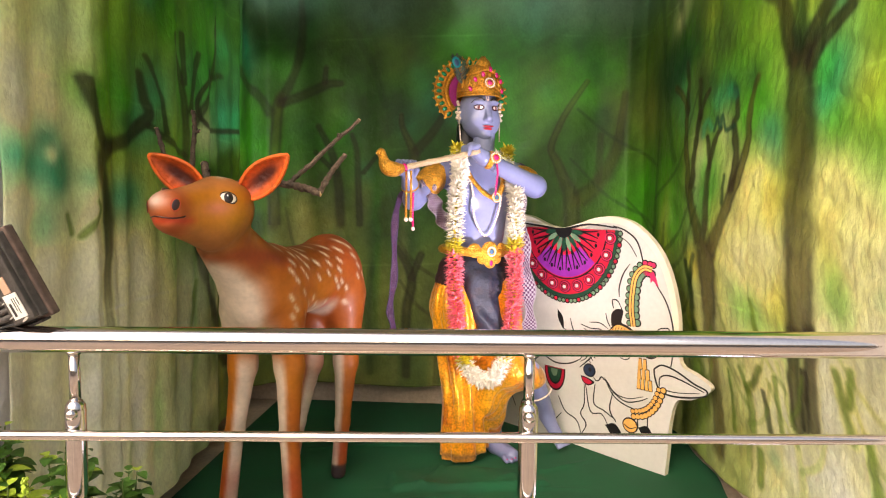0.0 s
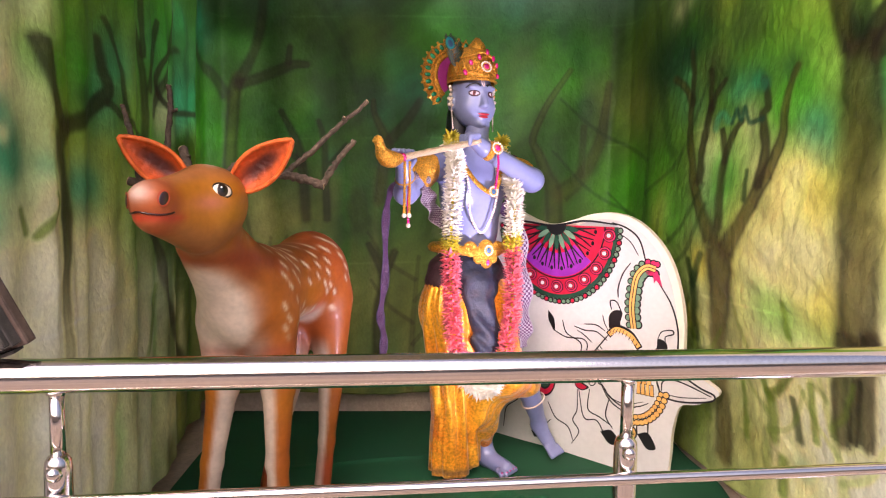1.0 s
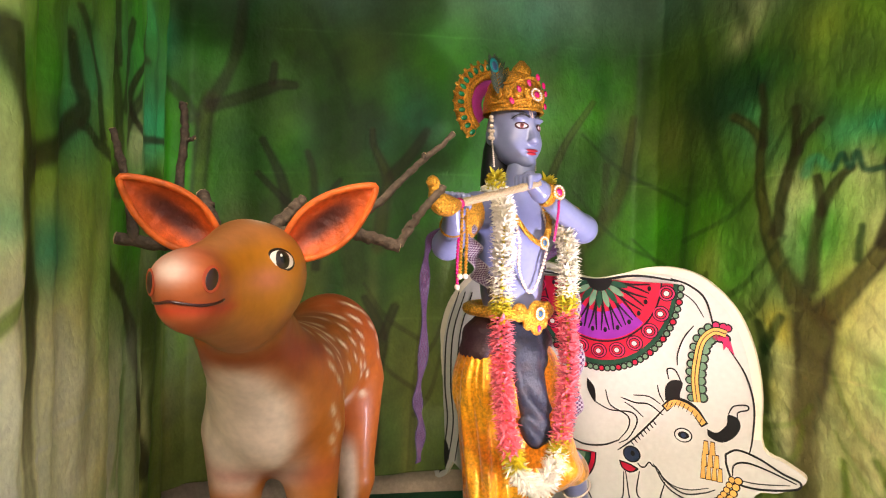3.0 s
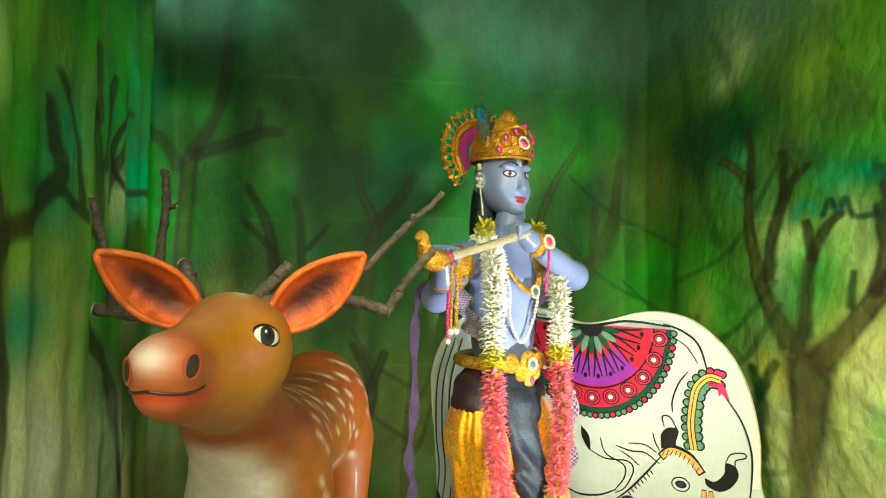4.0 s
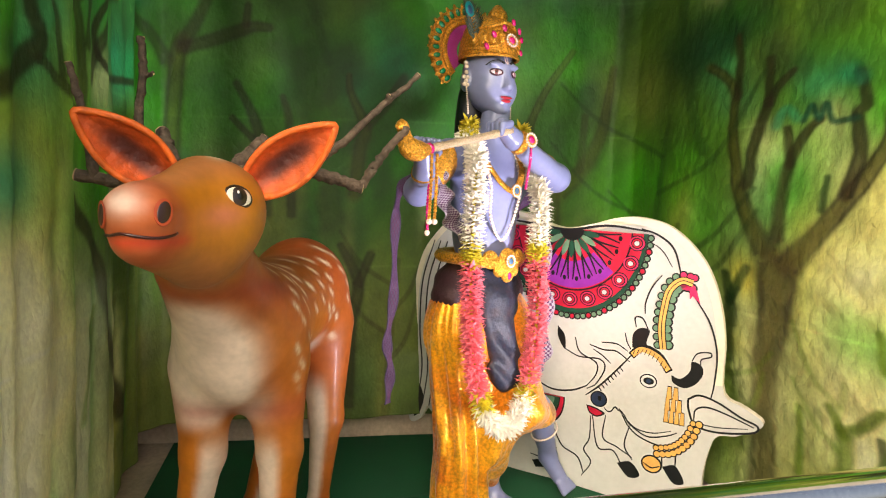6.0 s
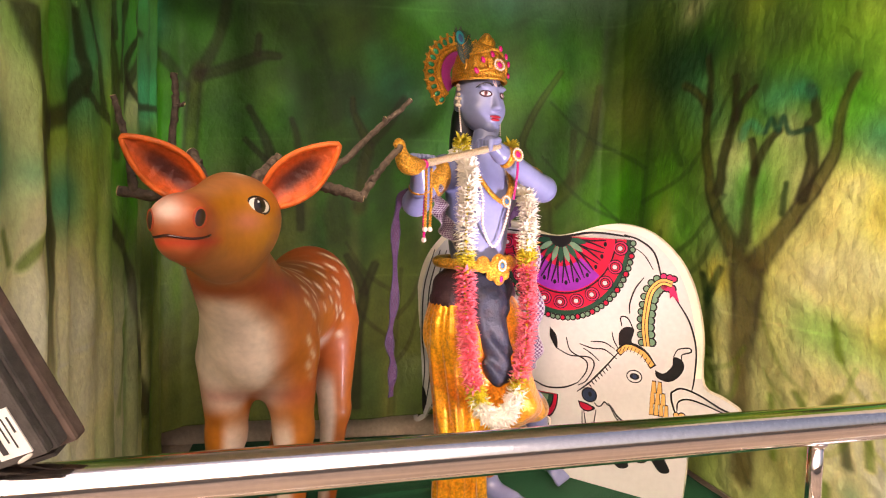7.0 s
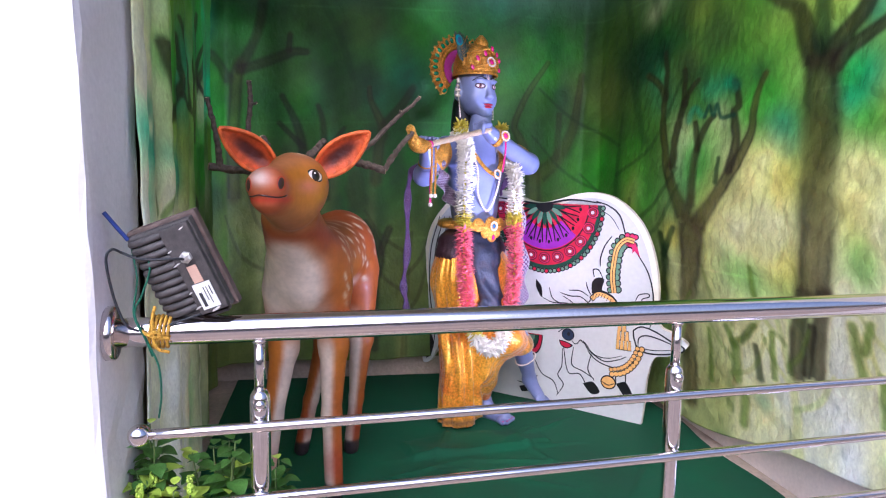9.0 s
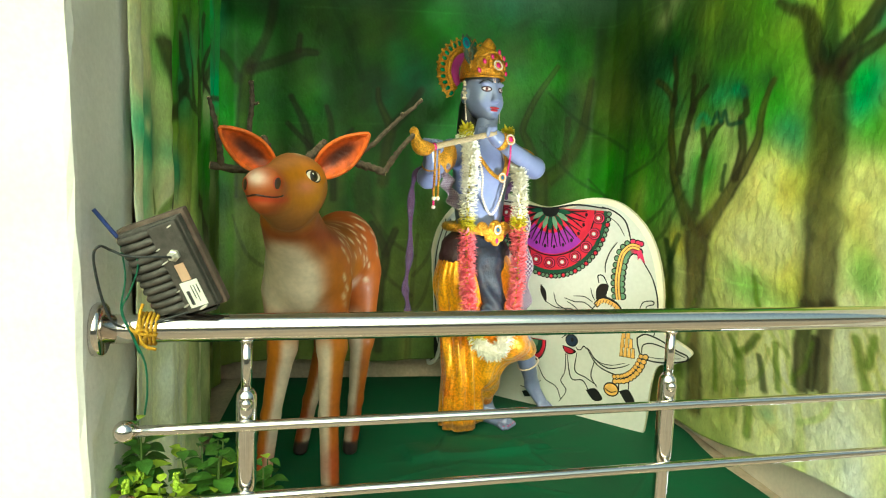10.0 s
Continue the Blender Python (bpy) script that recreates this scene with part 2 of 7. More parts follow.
def bone(P, a, b, ra, rb):
    """Distance to a tapered rod."""
    a, b = np.array(a, np.float32), np.array(b, np.float32)
    ab = b - a
    h = np.clip(((P - a) @ ab) / (ab @ ab), 0, 1)
    return np.linalg.norm(P - a - h[..., None] * ab, axis=-1) - (ra + (rb - ra) * h)


def egg(P, c, r):
    """Distance to an ellipsoid, near enough."""
    q = (P - np.array(c, np.float32)) / np.array(r, np.float32)
    k = np.linalg.norm(q, axis=-1)
    return (k - 1) * min(r) * np.clip(k, 0.5, 1.5) ** 0


def blend(a, b, k):
    h = np.clip(0.5 + 0.5 * (b - a) / k, 0, 1)
    return b + (a - b) * h - k * h * (1 - h)


def sculpt(f, lo, hi, h):
    """A mesh of the surface f = 0 in a box, with cells of size h (surface nets)."""
    ax = [np.arange(lo[i], hi[i] + h, h, dtype=np.float32) for i in range(3)]
    P = np.stack(np.meshgrid(*ax, indexing="ij"), -1)
    d = f(P)
    nx, ny, nz = d.shape
    cell = np.zeros((nx - 1, ny - 1, nz - 1), np.int8)
    for i in (0, 1):
        for j in (0, 1):
            for k in (0, 1):
                cell += (d[i:nx - 1 + i, j:ny - 1 + j, k:nz - 1 + k] < 0)
    act = np.argwhere((cell > 0) & (cell < 8))
    idx = np.full(cell.shape, -1, np.int64)
    idx[tuple(act.T)] = np.arange(len(act))
    acc, cnt = np.zeros((len(act), 3)), np.zeros(len(act))
    corners = [(i, j, k) for i in (0, 1) for j in (0, 1) for k in (0, 1)]
    for a in corners:
        for axis in range(3):
            if a[axis]:
                continue
            b = list(a)
            b[axis] = 1
            da, db = d[tuple((act + a).T)], d[tuple((act + b).T)]
            m = (da < 0) != (db < 0)
            t = np.where(m, da / np.where(m, da - db, 1), 0)
            p = np.tile(np.array(a, float), (len(act), 1))
            p[:, axis] = t
            acc[m] += p[m]
            cnt[m] += 1
    v = np.array(lo) + (act + acc / cnt[:, None]) * h
    faces = []
    for axis in range(3):
        u, w = [(1, 2), (2, 0), (0, 1)][axis]
        sl = [slice(None)] * 3
        s2 = [slice(None)] * 3
        sl[axis], s2[axis] = slice(0, d.shape[axis] - 1), slice(1, None)
        e = np.argwhere((d[tuple(sl)] < 0) != (d[tuple(s2)] < 0))
        e = e[(e[:, u] > 0) & (e[:, w] > 0) & (e[:, u] < d.shape[u] - 1) & (e[:, w] < d.shape[w] - 1)]
        inside = d[tuple(e.T)] < 0
        q = []
        for du, dw in ((1, 1), (0, 1), (0, 0), (1, 0)):
            c = e.copy()
            c[:, u] -= du
            c[:, w] -= dw
            q.append(idx[tuple(c.T)])
        q = np.stack(q, 1)
        q[~inside] = q[~inside][:, ::-1]
        faces.append(q)
    faces = np.concatenate(faces)
    for _ in range(2):
        g = np.stack([f((v + e).astype(np.float32)) - f((v - e).astype(np.float32)) for e in np.eye(3) * h * 0.5], 1) / h
        g /= np.linalg.norm(g, axis=1)[:, None] ** 2 + 1e-6
        v -= np.clip(f(v.astype(np.float32))[:, None] * g, -h, h)
    return v, faces.tolist()


def mixc(a, b, t):
    t = np.clip(t, 0, 1)[..., None]
    return np.asarray(a) * (1 - t) + np.asarray(b) * t


def step(x, a, b):
    t = np.clip((x - a) / (b - a), 0, 1)
    return t * t * (3 - 2 * t)


def lump(P, scale, seed=0):
    """Soft value noise at points, about -1 to 1."""
    r = np.random.RandomState(seed)
    out = 0
    for _ in range(6):
        k = r.normal(size=P.shape[-1]) * scale
        out = out + np.sin(P @ k + r.uniform(0, 6.28))
    return out / 3

# ---- structure ----
def slab(name, lo, hi, mat, label, category, bevel=0.006):
    return tagged(part(name, Clay().add(*box(lo, hi, bevel)), mat, smooth=False), label, category, kind="structure")


slab("ground", (-60, -60, -0.75), (60, 60, -0.45), M_PAVING, "pale concrete paving outside the railed alcove", "ground")
slab("floor", (-1.6, 1.1, -0.45), (1.6, 4.3, -0.012), M_CONCRETE, "beige concrete floor slab of the alcove", "floor")
slab("wall_north", (-1.6, 4.07, -0.012), (1.6, 4.27, 3.1), M_CONCRETE, "beige rendered wall behind the painted cloth", "wall")
slab("wall_west", (-1.7, 1.52, -0.012), (-1.5, 4.07, 3.1), M_PLASTER, "cream plaster side wall behind the cloth", "wall")
slab("wall_east", (1.27, 1.56, -0.012), (1.47, 4.07, 3.1), M_PLASTER, "beige plaster side wall behind the cloth", "wall")
# overhead slab out of view, added to keep high sun off the stage
slab("ceiling", (-2.0, 1.12, 3.1), (2.0, 4.27, 3.25), M_PLASTER, "unseen plain plaster ceiling over the alcove, added to shade it", "ceiling")


def pillar(name, x0, x1, y0, y1, lean):
    """A rough square pier whose plaster is not quite plumb."""
    rows, ring = 40, []
    r = np.random.RandomState(5)
    for k in range(rows):
        z = -0.45 + 3.55 * k / (rows - 1)
        e = lean * (z - 0.9)
        j = r.normal(0, 0.0025, (12, 2))
        c = [(x0, y0 + e), (x0 + 0.01, y0 + e - 0.008), ((x0 + x1) / 2, y0 + e - 0.01), (x1 - 0.014, y0 + e - 0.008), (x1 - 0.003, y0 + e - 0.002), (x1, y0 + e + 0.014), (x1, y0 * 0.6 + y1 * 0.4), (x1, y0 * 0.3 + y1 * 0.7), (x1, y1), ((x0 + x1) / 2, y1), (x0, y1), (x0, (y0 + y1) / 2)]
        ring.append([(a + u, b + w, z) for (a, b), (u, w) in zip(c, j)])
    v = np.array(ring).reshape(-1, 3)
    f = grid_faces(rows, 12, True) + [tuple(range(12))[::-1], tuple(range((rows - 1) * 12, rows * 12))]
    return Clay().add(v, f)


# unseen wall behind the camera, added as a darker band in the steel
slab("reflection_wall", (-14, -9.3, -0.45), (14, -9.0, 2.6), M_CONCRETE, "plain tan wall across the lane, unseen, added for the rail to mirror", "wall")
tagged(part("pillar_1", pillar("pillar_1", -1.75, -1.12, 1.225, 1.52, -0.075), M_WHITE, smooth=False), "white plastered pier with a worn edge at the opening", "pillar", kind="structure")
tagged(part("pillar_2", pillar("pillar_2", 1.19, 1.75, 1.19, 1.56, 0.0), M_WHITE, smooth=False), "white plastered pier at the end of the railing", "pillar", kind="structure")


FLAP = (0.04, 2.88)


def green_carpet():
    """Felt spread over the floor, with creases and a frayed side."""
    nx, ny = 210, 210
    x, y = np.meshgrid(np.linspace(0, 1, nx), np.linspace(1.66, 4.04, ny), indexing="ij")
    left = -1.24 + 0.0 * y
    right = 1.19 + 0.012 * np.sin(y * 9) + 0.03 * step(y, 2.8, 3.1)
    X = left + (right - left) * x
    z = 0.002 + 0.004 * np.abs(lump(np.stack([X, y], -1), 4.0, 3)) ** 2
    for cx, cy, ang, ln, h in ((0.1, 2.78, 0.1, 0.3, 0.03), (0.3, 2.74, 1.9, 0.14, 0.016), (-0.12, 2.9, 1.2, 0.2, 0.018), (0.35, 2.62, -0.2, 0.35, 0.014), (-0.3, 2.6, 0.4, 0.3, 0.01), (0.75, 2.5, 0.9, 0.3, 0.01), (0.1, 2.5, -0.5, 0.3, 0.01), (-0.3, 3.3, 0.2, 0.4, 0.012), (0.4, 3.0, 0.6, 0.25, 0.015)):
        u = (X - cx) * math.cos(ang) + (y - cy) * math.sin(ang)
        w = -(X - cx) * math.sin(ang) + (y - cy) * math.cos(ang)
        z = z + h * np.exp(-(w / 0.016) ** 2 - (u / ln) ** 2)
    # a flap folded over on itself in front of the statue
    u, w = (X - FLAP[0]) * 0.98 + (y - FLAP[1]) * 0.2, (y - FLAP[1]) * 0.98 - (X - FLAP[0]) * 0.2
    z = z + 0.018 * step(np.abs(u), 0.37, 0.345) * step(np.abs(w + 0.02 * np.sin(u * 9)), 0.115, 0.09) * (1 + 0.5 * np.sin(u * 14 + w * 20))
    v = np.stack([X, y, z], -1).reshape(-1, 3)
    return Clay().add(v, grid_faces(nx, ny))


tagged(part("carpet", green_carpet(), M_CARPET), "dark green felt carpet, creased, spread over the floor", "carpet")

# ---- painted backdrop cloth ----
PLAN = ((-1.106, 1.455), (-1.22, 2.8), (-1.36, 3.86), (-1.28, 3.95), (0.95, 3.95), (1.04, 3.86), (1.035, 2.5), (1.06, 1.5))
ARC = [0.0]
for (ax_, ay_), (bx_, by_) in zip(PLAN, PLAN[1:]):
    ARC.append(ARC[-1] + math.hypot(bx_ - ax_, by_ - ay_))
NS, NZ = 1000, 420
gs, gt = np.meshgrid(np.linspace(0.0, ARC[-1], NS), np.linspace(0, 1, NZ), indexing="ij")
HEM = 0.14 - 0.10 * step(gs, 4.8, 5.3) + 0.22 * step(gs, 5.5, 7.3) - 0.1 * step(gs, 2.3, 0.5) * 0.6 + 0.008 * np.sin(gs * 7)
gz = HEM + (3.0 - HEM) * gt
DK, LG, DG = C(56, 40, 14), C(104, 134, 30), C(26, 66, 20)
CREAM, YEL, GRN, TEAL, DKG, OLV = C(236, 228, 176), C(196, 186, 74), C(66, 164, 24), C(40, 158, 116), C(44, 92, 36), C(140, 136, 72)
DTEAL, MOSS, HAZE, STRAW = C(18, 68, 46), C(92, 118, 44), C(92, 128, 116), C(226, 214, 142)
SZ = np.stack([gs, gz], -1)


def streak(seed, su, sv):
    return lump(np.stack([gs * su, gz * sv], -1), 1.0, seed)


# ground tone: pale near the openings and low down, deep green at the back and above
front = np.maximum(step(gs, 1.9, 0.2), step(gs, 5.2, 6.6))
low = step(gz, 1.6, 0.5)
# part of this paleness is daylight at the openings, put into the paint
paint = mixc(C(80, 126, 44), C(146, 190, 50), front * (0.6 + 0.3 * streak(1, 5, 1.5)))
paint = mixc(paint, C(242, 236, 186), low * front * (0.85 + 0.3 * streak(2, 7, 1.2)))
paint = mixc(paint, C(132, 134, 70), low * (1 - front) * 0.75)
paint = mixc(paint, C(50, 104, 44), step(gz, 1.7, 2.5) * (1 - front) * 0.65)
paint = mixc(paint, C(84, 128, 124), step(gz, 2.35, 2.75) * (1 - front) * 0.7)
paint = mixc(paint, C(50, 156, 26), np.clip(streak(3, 4, 3) * 0.6, 0, 1) * step(gz, 0.9, 1.4))
paint = mixc(paint, C(34, 78, 24), np.clip(streak(4, 6, 2.5) * 0.4, 0, 1) * (1 - 0.6 * front))
paint = mixc(paint, C(180, 190, 84), np.clip(streak(5, 9, 2) * 0.5, 0, 1) * (0.25 + 0.75 * front))
paint = mixc(paint, C(40, 136, 92), np.clip(streak(6, 3.5, 3) * 0.5 - 0.15, 0, 1) * (0.4 + 0.6 * front))


WOBBLE = 0.08 * streak(41, 18, 7) + 0.05 * streak(42, 45, 16)
RAGGED = np.clip(0.75 + 0.5 * streak(43, 12, 5), 0, 1)


def side(s):
    """How much wider a mark lies on the side hangings than on the back."""
    if s < 2.35:
        return 1.35 + 0.35 * s
    return 1.0 if s < 4.95 else max(1.3, 2.2 - 0.42 * (s - 4.95))


def blob(col, s, z, r, k=0.62):
    global paint
    w = np.exp(-((gs - s) / (r * side(s))) ** 2 - ((gz - z) / (r * 1.25)) ** 2 + 0.35 * streak(int(s * 100 + z * 10), 14, 9))
    paint = mixc(paint, col, np.clip(w, 0, 1) * k)


def stroke(col, pts, k=0.86):
    """An airbrushed limb: a soft band through (s, z, width) points, darker at its rims."""
    global paint
    p = curve(pts, 6 * len(pts))
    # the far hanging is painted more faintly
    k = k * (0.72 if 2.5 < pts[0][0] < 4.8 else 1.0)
    best, edge = np.full(gs.shape, 9.0), np.full(gs.shape, 9.0)
    for (s0, z0, w0), (s1, z1, w1) in zip(p, p[1:]):
        q = side((s0 + s1) / 2)
        reach = max(w0, w1) * 2.5
        m = (np.abs(gs - (s0 + s1) / 2) < abs(s1 - s0) / 2 + reach * q) & (np.abs(gz - (z0 + z1) / 2) < abs(z1 - z0) / 2 + reach)
        if not m.any():
            continue
        a, b = (gs[m] - s0) / q, gz[m] - z0
        ex, ez = (s1 - s0) / q, z1 - z0
        h_ = (a * ex + b * ez) / (ex * ex + ez * ez + 1e-9)
        h = np.clip(h_, 0, 1)
        d = np.hypot(a - h * ex, b - h * ez) / (0.43 * (w0 + (w1 - w0) * h) + 0.004)
        best[m] = np.minimum(best[m], d)
        edge[m] = np.minimum(edge[m], np.where((h_ > -0.3) & (h_ < 1.3), d, 9.0))
    edge, best = edge + WOBBLE, best + WOBBLE
    wide_ = max(q[2] for q in pts) > 0.06
    rim = np.exp(-((np.maximum(edge, best) - 0.85) / (0.30 if wide_ else 0.48)) ** 2) * RAGGED * (1.0 if col is DK else 0.4)
    body = step(best, 1.9, 0.2)
    paint = mixc(paint, mixc(C(88, 76, 26) if col is DK and wide_ else np.asarray(col) * 1.1, paint, np.full(gs.shape, 0.12)), body * k)
    paint = mixc(paint, np.asarray(col) * 0.42, rim * 0.7 * k)


# pale cloth low on both sides, lightened further in place of missing light
paint = mixc(paint, C(240, 232, 196), step(gs, 1.3, 0.4) * step(gz, 1.35, 0.85) * np.clip(0.75 + 0.5 * streak(8, 16, 0.8), 0, 1) * 0.8)
paint = mixc(paint, C(226, 226, 204), step(gs, 1.9, 1.1) * step(gz, 1.2, 0.7) * np.clip(0.6 + 0.5 * streak(10, 10, 1.0), 0, 1) * 0.7)
paint = mixc(paint, C(244, 236, 190), step(gs, 6.0, 6.6) * step(gz, 1.4, 0.9) * np.clip(0.7 + 0.5 * streak(9, 6, 1.5), 0, 1) * 0.7)
# airbrushed foliage dabs and upright streaks of light
dab = np.random.RandomState(17)
for _ in range(170):
    s_, z_ = dab.uniform(0.0, 7.2), dab.uniform(1.15, 2.9)
    deep = 2.2 < s_ < 5.2
    blob((DKG, GRN, GRN, TEAL, DKG)[dab.randint(5)] if deep else (GRN, GRN, YEL, TEAL, CREAM)[dab.randint(5)], s_, z_, dab.uniform(0.04, 0.12), dab.uniform(0.2, 0.5))
for _ in range(90):
    s_, z_ = dab.uniform(0.0, 7.2), dab.uniform(0.2, 1.3)
    deep = 2.2 < s_ < 5.2
    w_ = np.exp(-((gs - s_) / (dab.uniform(0.02, 0.06) * (1.0 if s_ < 5.2 else 2.2))) ** 2 - ((gz - z_) / dab.uniform(0.15, 0.4)) ** 2)
    paint = mixc(paint, (OLV, C(150, 150, 90), DKG, GRN)[dab.randint(4)] if deep else (CREAM, CREAM, YEL, GRN, LG)[dab.randint(5)], w_ * dab.uniform(0.25, 0.6))
# left front strip, pale cloth painted paler to offset the pier's shade
paint = mixc(paint, C(226, 226, 188), step(gs, 0.55, 0.3) * np.clip(0.75 + 0.4 * streak(14, 12, 2), 0, 1) * 0.75)
blob(TEAL, 0.07, 1.42, 0.09)
blob(TEAL, 0.09, 1.29, 0.07)
blob(CREAM, 0.1, 1.05, 0.13, 0.9)
blob(CREAM, 0.35, 0.85, 0.14, 0.8)
blob(CREAM, 0.75, 1.0, 0.15, 0.8)
blob(TEAL, 0.2, 1.38, 0.09, 0.8)
blob(TEAL, 0.66, 1.3, 0.06, 0.7)
blob(TEAL, 0.85, 1.55, 0.09, 0.7)
blob(TEAL, 1.9, 1.7, 0.12, 0.6)
blob(CREAM, 0.08, 1.57, 0.11)
blob(CREAM, 0.72, 0.95, 0.11)
blob(CREAM, 0.64, 0.64, 0.11)
blob(TEAL, 0.19, 1.21, 0.05)
blob(GRN, 0.39, 1.63, 0.06)
blob(GRN, 0.48, 1.61, 0.05)
blob(TEAL, 0.91, 1.71, 0.1)
blob(GRN, 1.33, 1.35, 0.14)
blob(GRN, 1.62, 2.1, 0.15)
blob(GRN, 1.09, 2.01, 0.1)
blob(DKG, 3.09, 2.13, 0.33)
blob(DKG, 2.8, 1.39, 0.22)
blob(OLV, 2.87, 1.15, 0.22)
blob(OLV, 2.73, 1.07, 0.18)
blob(DKG, 4.61, 1.8, 0.11)
blob(TEAL, 4.23, 2.46, 0.15)
blob(DKG, 4.42, 1.51, 0.21)
blob(GRN, 5.17, 1.4, 0.2)
blob(OLV, 4.98, 1.83, 0.14)
blob(GRN, 6.24, 1.8, 0.12)
blob(GRN, 6.61, 1.5, 0.06)
blob(GRN, 7.04, 1.48, 0.06)
blob(TEAL, 6.97, 1.67, 0.03)
blob(YEL, 6.36, 1.15, 0.12)
blob(YEL, 6.58, 1.36, 0.11)
blob(CREAM, 6.47, 1.02, 0.13)
blob(CREAM, 7.09, 1.19, 0.12)
blob(CREAM, 7.02, 1.36, 0.09)
blob(GRN, 6.58, 0.91, 0.09)
blob(TEAL, 7.21, 1.06, 0.04)
blob(YEL, 7.11, 1.55, 0.1)
blob(CREAM, 7.07, 0.78, 0.09)
blob(OLV, 6.14, 0.34, 0.11)
blob(OLV, 3.16, 0.14, 0.22)
blob(YEL, 5.68, 0.76, 0.06)
blob(CREAM, 6.47, 0.56, 0.09)
blob(CREAM, 0.76, 0.79, 0.06)
blob(CREAM, 1.53, 0.36, 0.09)
blob(GRN, 4.47, 2.12, 0.22)
blob(DKG, 3.92, 2.33, 0.22)
blob(DKG, 3.44, 1.5, 0.25)
blob(GRN, 2.34, 1.62, 0.16)
blob(CREAM, 1.04, 0.83, 0.11)
blob(DKG, 3.54, 2.42, 0.23)
blob(DKG, 4.42, 2.6, 0.28)
blob(DKG, 2.64, 2.46, 0.18)
blob(GRN, 6.2, 2.0, 0.17)
for col_, s_, z_, r_, k_ in ((TEAL, 6.95, 1.62, 0.08, 0.8), (TEAL, 6.62, 1.45, 0.07, 0.7), (GRN, 6.5, 1.62, 0.12, 0.8), (GRN, 7.12, 1.42, 0.10, 0.8), (YEL, 6.98, 1.2, 0.12, 0.7), (CREAM, 6.55, 1.12, 0.12, 0.8), (CREAM, 7.15, 1.1, 0.12, 0.8), (TEAL, 5.75, 1.72, 0.07, 0.6), (TEAL, 6.15, 1.72, 0.06, 0.6), (TEAL, 2.35, 2.2, 0.12, 0.5), (TEAL, 3.6, 1.95, 0.10, 0.5), (GRN, 3.7, 2.2, 0.2, 0.7), (GRN, 2.95, 1.75, 0.14, 0.6), (DKG, 2.3, 1.2, 0.12, 0.7), (DKG, 3.3, 1.1, 0.2, 0.6), (DKG, 4.1, 1.2, 0.25, 0.6)):
    blob(col_, s_, z_, r_, k_)
